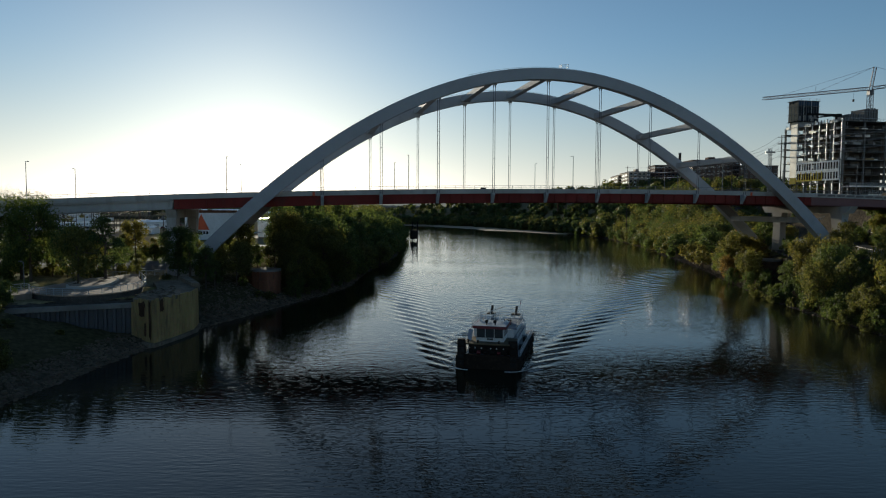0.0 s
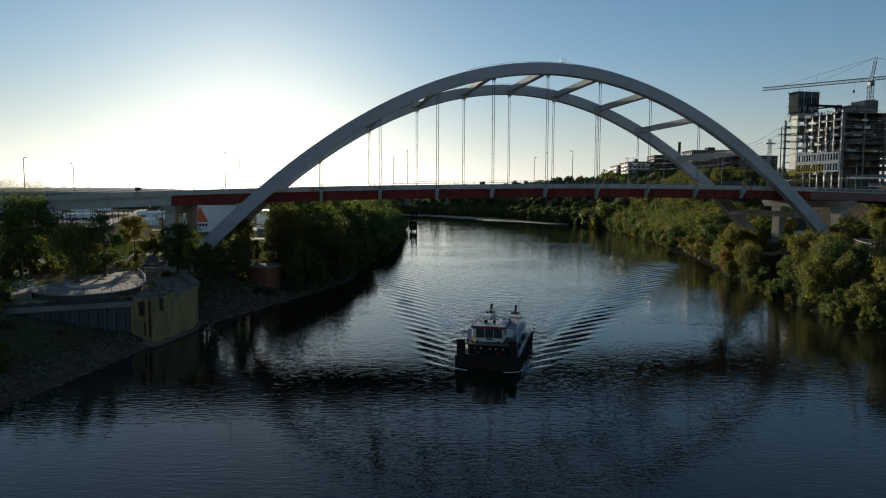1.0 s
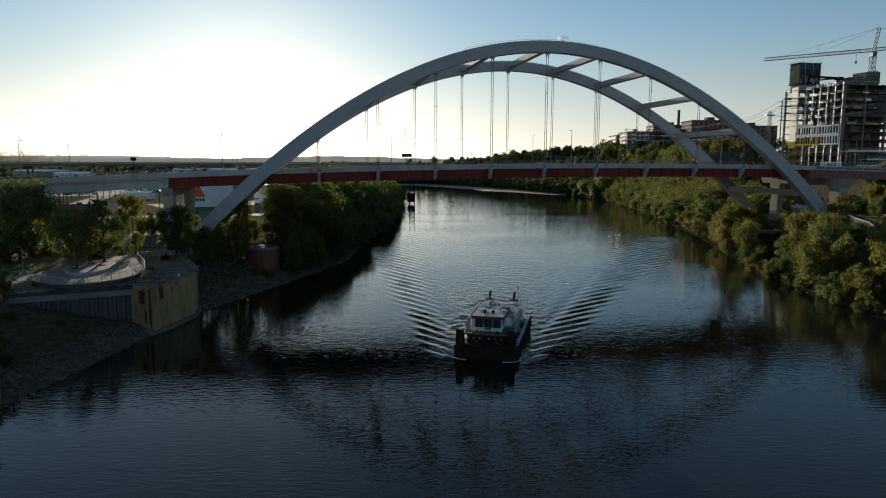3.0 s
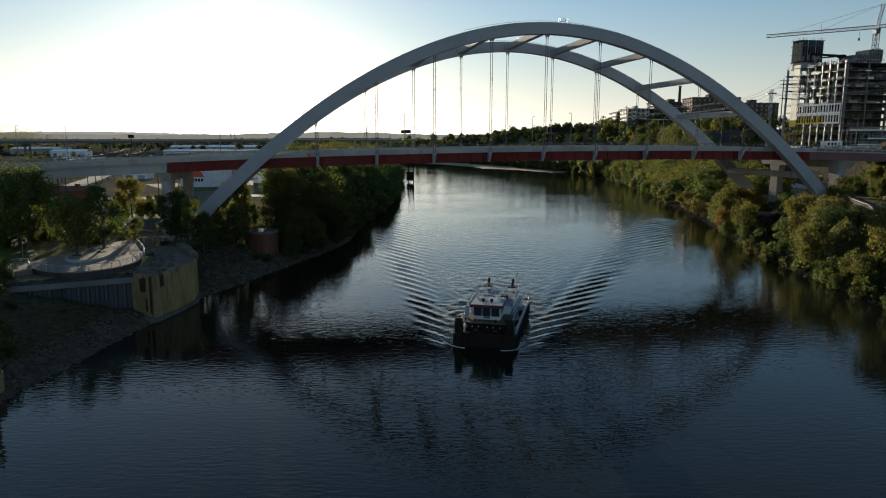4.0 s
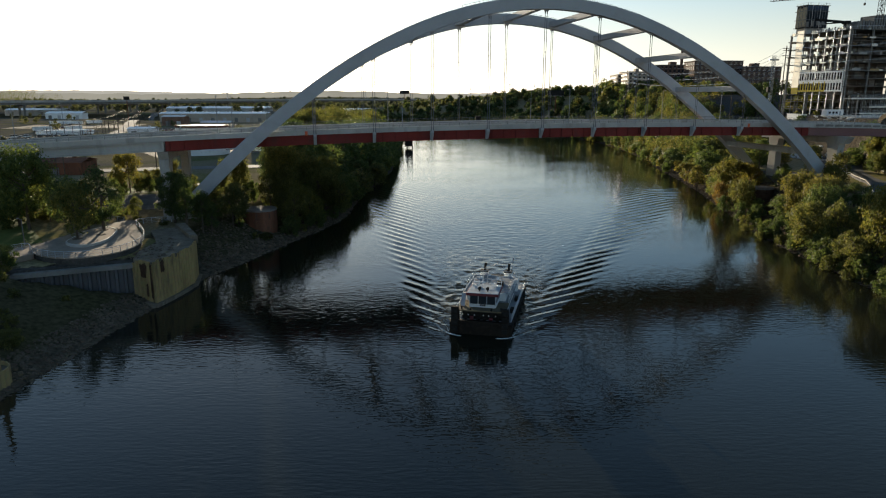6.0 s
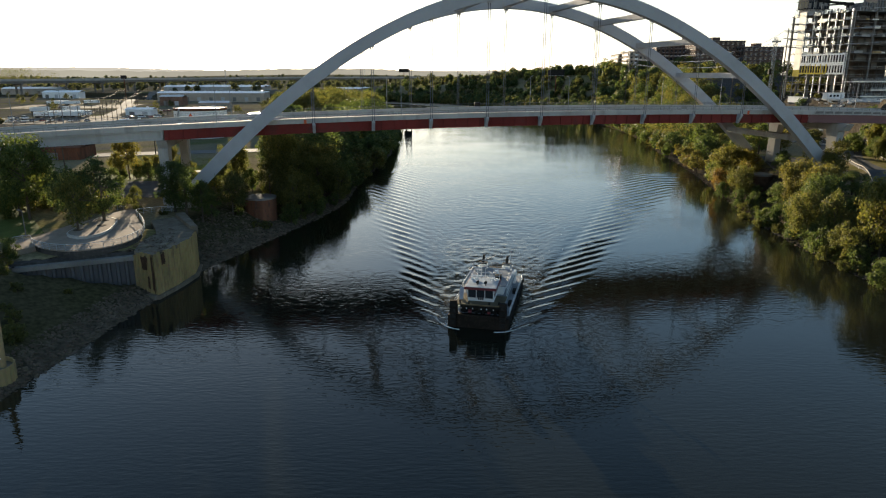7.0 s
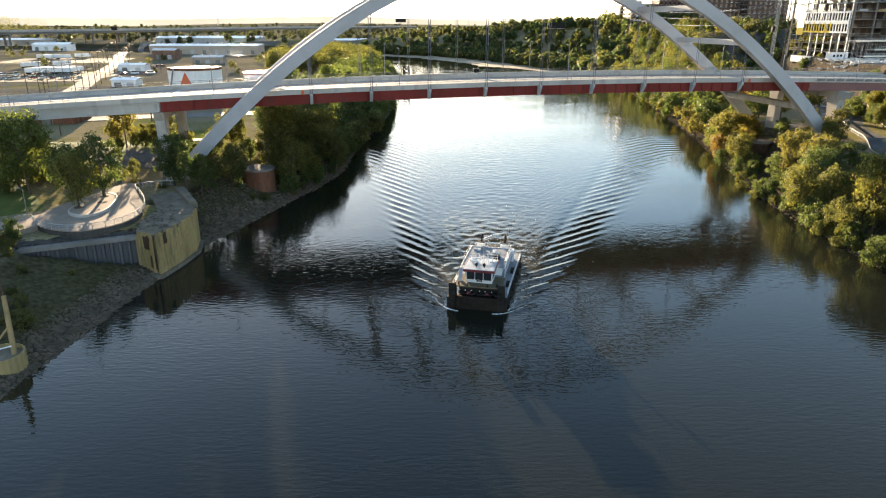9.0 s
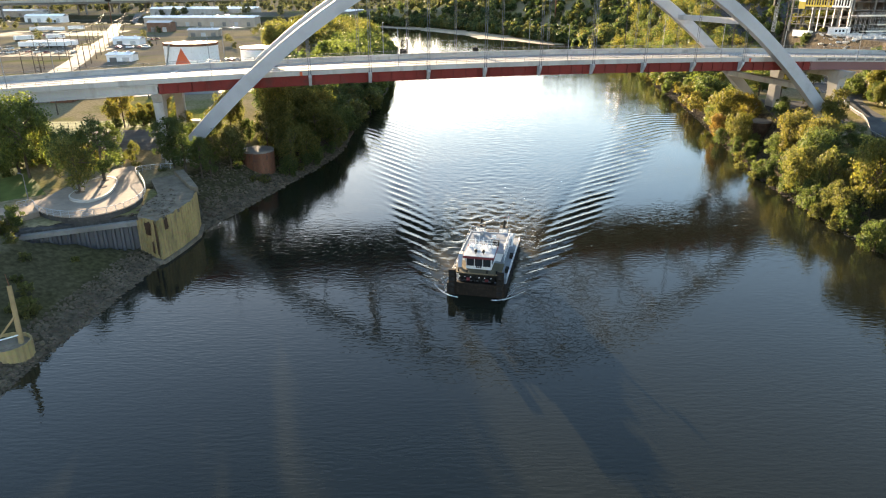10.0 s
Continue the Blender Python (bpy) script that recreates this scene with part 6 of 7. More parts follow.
single("site_pad", ribbon([(176, 286), (196, 290), (222, 285), (262, 276)], 13.0, 0.1), M["site_earth"], label="bare brown earth and rubble before the building site", category="ground", kind="structure")
M["pale_rubble"] = surf("pale_broken_stone", (0.55, 0.52, 0.48), 0.9, 0, 0.2, 0.5, 3, 0.3)
rb = random.Random(31)
gs = Geo()
for _ in range(900):
    x, y = rb.uniform(150, 240), rb.uniform(264, 299)
    ball(gs, (x, y, height(x, y) + 0.2), rb.uniform(0.25, 1.1), 0.6, 0.25, rb, 4)
single("rubble", gs, M["pale_rubble"], label="pale broken rubble heaped on the building site", category="rubble", kind="stuff")
# concrete frame building under construction: local x along the lit side, y inward
CX, CY, BZ = 183.0, 301.0, 24.5
site = thing("building_under_construction", pose(CX, CY, BZ, 0, 0, 102.7), "concrete-frame building under construction with partial white cladding", "building")
LEN, DEEP, FLOORS, FH = 37.0, 70.0, 11, 3.5
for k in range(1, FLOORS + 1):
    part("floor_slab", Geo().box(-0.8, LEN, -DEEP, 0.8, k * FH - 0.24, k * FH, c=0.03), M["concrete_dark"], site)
cols_x = [LEN * i / 5 for i in range(6)]
cols_y = [-DEEP * i / 6 for i in range(7)]
col_mesh = Geo().box(-0.38, 0.38, -0.38, 0.38, 0, FLOORS * FH - 0.3, c=0.04).mesh("column", M["concrete_dark"])
for i, x in enumerate(cols_x):
    for j, y in enumerate(cols_y):
        if i in (0, 5) or j in (0, 2, 4, 6):
            part("column", col_mesh, None, site, m=pose(x + (0.4 if i == 0 else 0), y - (0.4 if j == 0 else 0), 0))
# edge columns in a dark copy for the dim end, a bright one for sun
shaded_col = Geo().tube((0, 0, 0), (0, 0, FLOORS * FH + 0.4), 0.24, n=12).mesh("edge_column", M["concrete_dark"])
sunlit_col = Geo().tube((0, 0, 0), (0, 0, FLOORS * FH + 1.2), 0.24, n=12).mesh("edge_column", M["sun_steel"])
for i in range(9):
    part("edge_column", sunlit_col if i < 6 else shaded_col, None, site, m=pose(0.6 + 4.4 * i, 0.55, 0))
# dark walls added inside, only to keep the bays dark
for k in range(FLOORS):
    part("bay_shade_wall", Geo().box(3, LEN - 2, -24.2, -24, k * FH + 0.02, (k + 1) * FH - 0.3), M["concrete_dark"], site)
rs = random.Random(9)
wall_piece = Geo().box(-1.5, 1.5, -0.08, 0.08, 0, FH - 0.5).mesh("partition", M["concrete_dark"])
for k in range(3, FLOORS):
    for _ in range(12):
        part("partition", wall_piece, None, site, m=pose(rs.uniform(3, LEN - 4), rs.uniform(-28, -4), k * FH + 0.02, 0, 0, rs.choice((0, 90))))
# stair wall on the lit side, near its far end; sunlit brightness put into its board
part("stair_wall", Geo().box(27.4, 31.6, 0.87, 1.1, FH * 3.9, FLOORS * FH + 1.6), M["sunlit_board"], site, "pale stair wall with sunlit brightness in its colour")
part("stair_wall", Geo().box(27.4, 31.6, 0.87, 1.05, FH * 3.0, FH * 3.88), M["yellow_board"], site)
# two storeys of cladding panels with window openings, their inner dark painted as black sheets
for k, body in ((4, M["yellow_board"]), (5, M["white"])):
    z0 = 11.6 + (k - 4) * 4.6
    tall = 4.6
    for i in range(8):
        x = 0.9 + 3.27 * i
        panel_mat = M["white"] if (k == 5 or i < 3) else body
        wp = part("cladding_panel", Geo().box(x, x + 0.55, 0.86, 1.12, z0, z0 + tall - 0.04), panel_mat, site)
        part("panel_sill", Geo().box(x + 0.56, x + 3.25, 0.86, 1.1, z0, z0 + 0.7), panel_mat, wp)
        part("panel_head", Geo().box(x + 0.56, x + 3.25, 0.86, 1.1, z0 + tall - 0.75, z0 + tall - 0.05), M["white"], wp)
        part("panel_post", Geo().box(x + 1.75, x + 2.1, 0.86, 1.1, z0 + 0.71, z0 + tall - 0.76), panel_mat, wp)
        part("opening_black", Geo().box(x + 0.57, x + 3.24, 0.5, 0.56, z0 + 0.71, z0 + tall - 0.76), M["black"], wp)
# edge protection and props on the open floors
for k in range(1, FLOORS + 1):
    gz = Geo()
    gz.beam((-0.7, 0.75, k * FH + 1), (LEN - 0.1, 0.75, k * FH + 1), 0.05, 0.05)
    gz.beam((-0.7, 0.75, k * FH + 1), (-0.7, -DEEP + 0.1, k * FH + 1), 0.05, 0.05)
    part("edge_rail", gz, M["galv"], site)
prop = Geo().tube((0, 0, 0), (0, 0, FH - 0.3), 0.07, n=5).mesh("shoring_prop", M["galv"])
for k in range(6, FLOORS):
    for i in range(18):
        part("shoring_prop", prop, None, site, m=pose(1.5 + (LEN - 3) * i / 18 + rs.uniform(-0.4, 0.4), rs.choice((-1.2, -3.0)), k * FH))
# loading platforms and scaffold decks standing out of the sides
for k, x in ((2.0, 27), (7.0, LEN - 1.5), (8.0, 34), (9.0, LEN - 1), (10.0, 33)):
    part("loading_platform", Geo().box(x - 1.6, x + 1.6, 0.8, 3.4, k * FH, k * FH + 0.2), M["concrete_dark"], site)
for z, y1 in ((8.3, 1.5), (4.6, -9.0), (1.8, -4.0)):
    dk = part("scaffold_deck", Geo().box(-5.6, -1.4, -DEEP, y1, z, z + 0.35), M["lit_concrete"], site, "pale scaffold deck")
    for dz in (0.55, 1.05):
        part("guard_tube", Geo().beam((-5.6, -DEEP, z + 0.35 + dz), (-5.6, y1, z + 0.35 + dz), 0.06, 0.12), M["galv"], dk)
    part("toe_board", Geo().box(-5.72, -5.62, -DEEP, y1, z - 0.1, z + 0.55), M["sheathing"], dk)
for i in range(28):
    y = 1.0 - 2.4 * i
    part("scaffold_frame", Geo().tube((-4.5, y, 0), (-4.5, y, 9.6), 0.07, n=5).tube((-1.3, y, 0), (-1.3, y, 9.6), 0.07, n=5).tube((-4.5, y, 0.5), (-1.3, y, 3.2), 0.05, n=5), M["galv"], site)
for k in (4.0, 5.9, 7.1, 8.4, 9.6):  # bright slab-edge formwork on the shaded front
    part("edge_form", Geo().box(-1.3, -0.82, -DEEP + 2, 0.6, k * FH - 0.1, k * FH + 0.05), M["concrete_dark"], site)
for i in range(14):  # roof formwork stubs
    part("formwork_panel", Geo().box(0.5 + 1.75 * i, 1.0 + 1.75 * i, 0.2, 0.6, FLOORS * FH, FLOORS * FH + rs.uniform(0.9, 1.9)), M["lamp_grey"] if i % 3 else M["sunlit_board"], site)
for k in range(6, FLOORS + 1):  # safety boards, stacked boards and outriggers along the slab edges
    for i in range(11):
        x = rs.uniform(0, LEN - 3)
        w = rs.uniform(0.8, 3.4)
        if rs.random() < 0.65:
            part("edge_board", Geo().box(x, x + w, 0.82, 0.9, k * FH - rs.uniform(0.1, 0.5), k * FH + rs.uniform(0.1, 1.0)), rs.choice((M["sheathing"], M["sunlit_board"], M["sun_steel"], M["sunlit_board"])), site)
        if rs.random() < 0.35:
            part("outrigger", Geo().beam((x, -0.5, k * FH + 0.1), (x, rs.uniform(1.6, 3.2), k * FH + 0.1), 0.16, 0.2), M["galv"], site)
    for i in range(9):
        y = -rs.uniform(1, DEEP - 4)
        part("edge_board", Geo().box(-0.92, -0.84, y - rs.uniform(1, 5), y, k * FH - 0.3, k * FH + rs.uniform(0.05, 0.9)), rs.choice((M["sheathing"], M["lit_concrete"], M["wood"], M["concrete"])), site)
    for i in range(8):
        x, y = rs.uniform(2, LEN - 3), rs.uniform(-12, -1.5)
        part("crate", Geo().box(x, x + rs.uniform(0.6, 2.2), y, y + 1.1, k * FH + 0.01, k * FH + rs.uniform(0.4, 1.4)), rs.choice((M["sheathing"], M["wood"], M["white"])), site)
for i in range(26):  # upright bars and posts along the roof edge
    x = LEN * i / 26
    part("roof_post", Geo().tube((x, 0.5, FLOORS * FH), (x, 0.5, FLOORS * FH + rs.uniform(0.8, 2.2)), 0.06, n=4), M["galv"], site)
for i in range(40):
    y = -DEEP * i / 40
    part("roof_post", Geo().tube((-0.5, y, FLOORS * FH), (-0.5, y, FLOORS * FH + rs.uniform(0.8, 1.8)), 0.06, n=4), M["galv"], site)
core = part("lift_core", Geo().box(27.4, 33.4, -9.6, 0.6, FLOORS * FH, FLOORS * FH + 6), M["concrete"], site)
TOP = FLOORS * FH
part("core_screen", Geo().box(27, 33.6, -10.6, 1.3, TOP + 3.0, TOP + 13.2, c=0.1), M["blue_net"], core, "dark blue mesh screens round the lift core")
for i in range(5):  # sunlit plywood on the end of the screen
    part("screen_board", Geo().box(27.1 + 1.29 * i, 28.34 + 1.29 * i, 1.31, 1.42, TOP + 3.2 + rs.uniform(0, 0.4), TOP + 12.0 + rs.uniform(-0.3, 0.5)), M["plywood"], core, "tan plywood screen")
for i in range(9):
    y = -10.5 + 1.46 * i
    part("screen_post", Geo().box(26.84, 26.99, y - 0.07, y + 0.07, TOP + 2.2, TOP + rs.uniform(13.4, 14.6)), M["sun_steel"] if i % 3 == 0 else M["lamp_grey"], core)
    if i < 8:
        part("screen_banner", Geo().box(26.9, 26.98, y + 0.1, y + 1.36, TOP + 11.0, TOP + 13.0), M["blue_sheet"], core, "blue sheeting")
        part("screen_panel", Geo().box(26.9, 26.98, y + 0.1, y + 1.36, TOP + rs.uniform(3.2, 4.6), TOP + rs.uniform(5.2, 6.4)), rs.choice((M["lamp_grey"], M["blue_net"], M["concrete_dark"])), core)
for i in range(4):
    part("screen_post", Geo().box(27.4 + 1.9 * i, 27.54 + 1.9 * i, 1.44, 1.58, TOP + 2.2, TOP + rs.uniform(13.4, 14.4)), M["lamp_grey"], core)
for z, mat in ((3.0, M["black"]), (6.6, M["lamp_grey"]), (10.6, M["lamp_grey"]), (13.2, M["concrete_dark"])):
    part("screen_deck", Geo().box(26.5, 34.0, -11.0, 1.9, TOP + z - 0.08, TOP + z + 0.08), mat, core)
part("top_rail", Geo().beam((26.6, -10.9, TOP + 14.2), (26.6, 1.8, TOP + 14.2), 0.07, 0.07).beam((26.6, 1.8, TOP + 14.2), (33.9, 1.8, TOP + 14.2), 0.07, 0.07), M["galv"], core)
part("placing_boom", Geo().beam((26, -3.2, FLOORS * FH + 6.6), (8, -4.2, FLOORS * FH + 3.6), 0.6, 1.1).beam((8, -4.2, FLOORS * FH + 3.6), (20, -3.6, FLOORS * FH + 4.2), 0.35, 0.6).tube((9, -4.1, FLOORS * FH), (9, -4.1, FLOORS * FH + 3.6), 0.28).box(7, 10, -5.2, -3.0, FLOORS * FH + 2.9, FLOORS * FH + 4.2), M["black"], site, "black concrete placing boom")
core2 = part("crane_core", Geo().box(5.6, 14, -23.5, -7.9, FLOORS * FH, FLOORS * FH + 4.0).box(5.8, 13.5, -23.3, -16.5, FLOORS * FH + 4.0, FLOORS * FH + 6.6), M["concrete_dark"], site)
for i in range(11):
    part("formwork_panel", Geo().box(5.1, 5.5, -23.5 + 1.4 * i, -22.7 + 1.4 * i, FLOORS * FH + rs.uniform(0.2, 1.5), FLOORS * FH + (6.4 if i < 5 else 4.2) + rs.uniform(-0.4, 1.0)), M["lamp_grey"] if i % 2 else M["concrete_dark"], core2)
part("core_rail", Geo().beam((4.6, -23.9, FLOORS * FH + 5.2), (4.6, -7.5, FLOORS * FH + 5.2), 0.08, 0.08).beam((4.6, -23.9, FLOORS * FH + 2.1), (4.6, -7.5, FLOORS * FH + 2.1), 0.9, 0.12), M["galv"], core2)


def lattice(g, a, b, w, bays, r=0.09):
    """A square lattice boom from a to b."""
    a, b = Vector(a), Vector(b)
    d = (b - a).normalized()
    s = d.cross(Vector((0, 0, 1)))
    s = Vector((1, 0, 0)) if s.length < 0.1 else s.normalized()
    u = s.cross(d)
    cs = [s * i * w / 2 + u * j * w / 2 for i, j in ((-1, -1), (1, -1), (1, 1), (-1, 1))]
    for c in cs:
        g.tube(a + c, b + c, r, n=5)
    for k in range(bays):
        p, q = a.lerp(b, k / bays), a.lerp(b, (k + 1) / bays)
        for i in range(4):
            g.tube(p + cs[i], q + cs[(i + 1) % 4], r * 0.6, n=4, caps=False)
            g.tube(p + cs[i], p + cs[(i + 1) % 4], r * 0.6, n=4, caps=False)
    return g


crane = thing("tower_crane", pose(213.6, 331, 24.5), "grey lattice tower crane above the building site", "crane")
part("mast", lattice(Geo(), (0, 0, 0), (0, 0, 57), 2.0, 24, 0.13), M["crane_steel"], crane)
part("cab", Geo().box(-1.2, 0.9, -1.6, 1.2, 55.2, 57.6, c=0.1), M["lamp_grey"], crane)
part("tower_head", lattice(Geo(), (0, 0, 57.5), (1.4, -0.7, 69), 1.3, 5, 0.12), M["crane_steel"], crane)
tip, tail = Vector((-34.0, 41.0, 60.0)), Vector((15, -18, 58.8))
part("jib", lattice(Geo(), (-0.6, 0.8, 58.5), tip, 1.5, 34, 0.11), M["crane_steel"], crane)
part("counter_jib", lattice(Geo(), (0.6, -0.8, 58.5), tail, 1.4, 10, 0.11), M["crane_steel"], crane)
part("counterweight", Geo().box(11.5, 15, -19.5, -15, 56.0, 59.2, c=0.1), M["concrete"], crane)
gt = Geo()
for f in (0.45, 0.8):
    gt.tube((1.4, -0.7, 69), Vector((-0.6, 0.8, 59)).lerp(tip, f) + Vector((0, 0, 0.8)), 0.06, n=5)
gt.tube((1.4, -0.7, 69), tail + Vector((0, 0, 0.6)), 0.06, n=5)
part("tie_bar", gt, M["crane_steel"], crane)
part("jib_post", Geo().tube(Vector((0, 0, 59)).lerp(tip, 0.48), Vector((0, 0, 59)).lerp(tip, 0.48) + Vector((0, 0, 3.4)), 0.09, n=5), M["crane_steel"], crane)
hk = Vector((0, 0, 58)).lerp(tip, 0.14)
part("hook", Geo().tube(hk, hk - Vector((0, 0, 4.5)), 0.05, n=5).box(hk.x - 0.35, hk.x + 0.35, hk.y - 0.3, hk.y + 0.3, 52.8, 54.0), M["black"], crane)
hoist = thing("hoist_mast", pose(169.5, 341, 24), "lattice hoist mast beside the building", "hoist")
part("mast", lattice(Geo(), (0, 0, 0), (0, 0, 30), 1.2, 18, 0.1), M["galv"], hoist)
part("head", Geo().box(-2.4, 2.4, -0.6, 0.6, 27.5, 28.3, c=0.05), M["galv"], hoist)
part("cabin", Geo().box(-1.9, -0.7, -0.8, 0.8, 12, 14.6, c=0.05), M["black"], hoist)


def flats(m, w, d, floors, wall, label, balconies=True, seed=1):
    """A block of flats with recessed windows on two sides and a flat roof."""
    rng = random.Random(seed)
    t = thing("apartment_building", m, label, "building")
    h = floors * 3.1
    part("wall", Geo().box(0, w, 0, d, -6, h), wall, t)
    part("roof", Geo().box(-0.3, w + 0.3, -0.3, d + 0.3, h, h + 0.5, c=0.05), M["concrete_dark"], t)
    part("roof_hut", Geo().box(w * 0.4, w * 0.55, d * 0.3, d * 0.6, h + 0.5, h + 3), wall, t)
    win = Geo().box(-0.85, 0.85, -0.12, 0.1, 0.7, 2.5).mesh("window", M["glass_dark"])
    sill = Geo().box(-0.95, 0.95, -0.2, -0.05, 0.6, 0.72).mesh("sill", M["white"])
    bal = Geo().box(-1.4, 1.4, -1.3, -0.1, -0.1, 0.12).box(-1.4, 1.4, -1.3, -1.24, 0.12, 1.1).mesh("balcony", M["white"])
    nx, ny = int(w / 3.4), int(d / 3.4)
    for k in range(floors):
        for i in range(nx):
            x = (i + 0.5) * w / nx
            wi = part("window", win, None, t, m=pose(x, 0, k * 3.1))
            part("sill", sill, None, wi)
            if balconies and i % 3 == 1:
                part("balcony", bal, None, t, m=pose(x, 0, k * 3.1 + 0.2))
        for j in range(ny):
            y = (j + 0.5) * d / ny
            wi = part("window", win, None, t, m=pose(0, y, k * 3.1, 0, 0, -90))
            part("sill", sill, None, wi)
            if balconies and j % 2 == 0:
                part("balcony", bal, None, t, m=pose(0, y, k * 3.1 + 0.2, 0, 0, -90))
    return t


flats(pose(160, 600, 34, 0, 0, -5), 14, 40, 6, M["tan_wall"], "pale block of flats with lit balconies on the hill", True, 1)
flats(pose(158.5, 560, 35, 0, 0, -5), 18, 30, 6, M["tan_wall"], "tan block of flats with rows of balconies on the hill", True, 2)
flats(pose(178, 552, 37, 0, 0, -3), 34, 24, 7, M["brick_dark"], "dark brick block of flats on the hill", False, 3)
flats(pose(190, 500, 34.5, 0, 0, 0), 36, 22, 8, M["brick_dark"], "dark brown brick block of flats on the hill", False, 4)
flats(pose(221, 490, 30, 0, 0, 4), 30, 22, 8, M["brick_dark"], "long dark brick block behind the building site", False, 5)


def site_office(x, y, turn, label):
    t = thing("site_cabin", pose(x, y, height(x, y) - 0.1, 0, 0, turn), label, "cabin", "site cabins")
    part("body", Geo().box(-5, 5, -1.4, 1.4, 0.3, 2.9, c=0.04), M["white"], t)
    part("roof", Geo().box(-5.15, 5.15, -1.55, 1.55, 2.9, 3.05, c=0.03), M["white_roof"], t)
    part("door", Geo().box(2.4, 3.3, -1.45, -1.4, 0.35, 2.35), M["galv"], t)
    for k in (-3.4, -1.2, 0.8):
        part("window", Geo().box(k - 0.6, k + 0.6, -1.44, -1.4, 1.3, 2.2), M["glass_dark"], t)
    for k in (-4.2, 4.2):
        part("foot", Geo().box(k - 0.3, k + 0.3, -1.2, 1.2, -0.6, 0.3), M["concrete_dark"], t)
    return t


stack = thing("chimney", pose(324, 900, 10), "tall dark chimney far behind the arch", "chimney")
part("shaft", Geo().tube((0, 0, 0), (0, 0, 88), 2.6, 1.7, 16), M["brick_dark"], stack)
part("rim", Geo().tube((0, 0, 87), (0, 0, 89), 1.95, 1.95, 16), M["concrete_dark"], stack)

off = site_office(158, 335, 12, "white site cabin on the building site")
for x, y, a in ((168, 338, 12), (163, 345, 14), (172, 318, 100), (176, 296, 20)):
    copy_thing(off, pose(x, y, height(x, y) - 0.1, 0, 0, a))
PW = [(128.5, 292, 12, 47), (146.5, 285, 20, 55), (222, 262, 20, 62), (118, 420, 20, 50)]
for i, (x, y, z0, z1) in enumerate(PW):
    t = thing("power_pole", pose(x, y, height(x, y) - 0.5), "tall dark power pole beside the building site", "utility pole", "power poles")
    h = z1 - height(x, y)
    part("shaft", Geo().tube((0, 0, 0), (0, 0, h), 0.28, 0.18, 10), M["bark"], t)
    for dz in (1.0, 4.0, 7.0):
        part("crossarm", Geo().beam((-1.7, 0, h - dz), (1.7, 0, h - dz), 0.12, 0.16), M["bark"], t)
g = Geo()
for (x0, y0, _, a0), (x1, y1, _, a1) in zip([PW[3]] + PW[:2], PW[:3]):
    for dz in (1.0, 4.0, 7.0):
        for dx in (-1.7, 1.7):
            p0, p1 = Vector((x0 + dx, y0, a0 - dz - 0.4)), Vector((x1 + dx, y1, a1 - dz - 0.4))
            prev = p0
            for j in range(1, 13):
                f = j / 12
                p = p0.lerp(p1, f) - Vector((0, 0, 7.5 * f * (1 - f)))
                g.tube(prev, p, 0.05, n=4, caps=False)
                prev = p
single("power_lines", g, M["galv"], label="pale sagging power lines in front of the building site", category="wire", kind="stuff")


# ---- tanks, yards and streets beyond the left approach ----
def ring_pts(x, y, r, z, n=40):
    return [Vector((x + r * math.cos(2 * math.pi * i / n), y + r * math.sin(2 * math.pi * i / n), z)) for i in range(n)]


tank = thing("storage_tank", None, "white round fuel tank with a red triangle and rusty rim", "tank")
TX, TY, TR, TZ = -111.0, 313.0, 11.8, 20.3
part("shell", Geo().sweep([ring_pts(TX, TY, TR, z) for z in (6.0, TZ)]), M["white"], tank, smooth=False)
part("rim", Geo().sweep([ring_pts(TX, TY, r, z) for r, z in ((TR + 0.05, TZ - 0.9), (TR + 0.18, TZ - 0.9), (TR + 0.18, TZ + 0.25), (TR - 0.3, TZ + 0.25), (TR - 0.3, TZ - 0.6))], False), M["rust"], tank, "rusty rim")
part("roof", Geo().sweep([ring_pts(TX, TY, r, z) for r, z in ((TR - 0.35, TZ - 0.7), (0.3, TZ - 0.3))]), M["rust"], tank, "rusty floating roof")
g = Geo()
rings = []
for i in range(9):
    z = 11.6 + 7.2 * i / 8
    half = 3.6 * (1 - i / 8) + 0.03
    row = []
    for rr in (TR + 0.02, TR + 0.09):
        cols = [math.radians(-92) + (k / 4 - 1) * half / TR for k in range(9)]
        pts = [Vector((TX + rr * math.cos(a), TY + rr * math.sin(a), z)) for a in cols]
        row += pts if rr < TR + 0.05 else pts[::-1]
    rings.append(row)
part("triangle_sign", g.sweep(rings), M["orange_red"], tank, "plain red triangle")
g = Geo()
for k in range(5):
    a = math.radians(-92) + (k - 2) * 0.11
    for rr in (TR + 0.05,):
        p = Vector((TX + rr * math.cos(a), TY + rr * math.sin(a), 0))
        t = Vector((-math.sin(a), math.cos(a), 0))
        g.sweep([[p + t * s + Vector((math.cos(a), math.sin(a), 0)) * o + Vector((0, 0, z)) for s, o in ((-0.45, 0), (0.45, 0), (0.45, 0.08), (-0.45, 0.08))] for z in (9.6, 10.9)])
part("lettering_bars", g, M["glass_dark"], tank, "dark bars of lettering")
part("stair", Geo().beam((TX - 11.0, TY - 6.5, 6.5), (TX - 5.5, TY - 11.6, TZ), 0.7, 0.25), M["galv"], tank)
t2 = thing("storage_tank", None, "low white round fuel tank", "tank")
part("shell", Geo().sweep([ring_pts(-86, 338, 9.5, z) for z in (6.0, 16.2)]), M["white"], t2)
part("roof", Geo().sweep([ring_pts(-86, 338, r, z) for r, z in ((9.6, 16.2), (9.6, 16.45), (0.4, 17.2))]), M["white_roof"], t2)
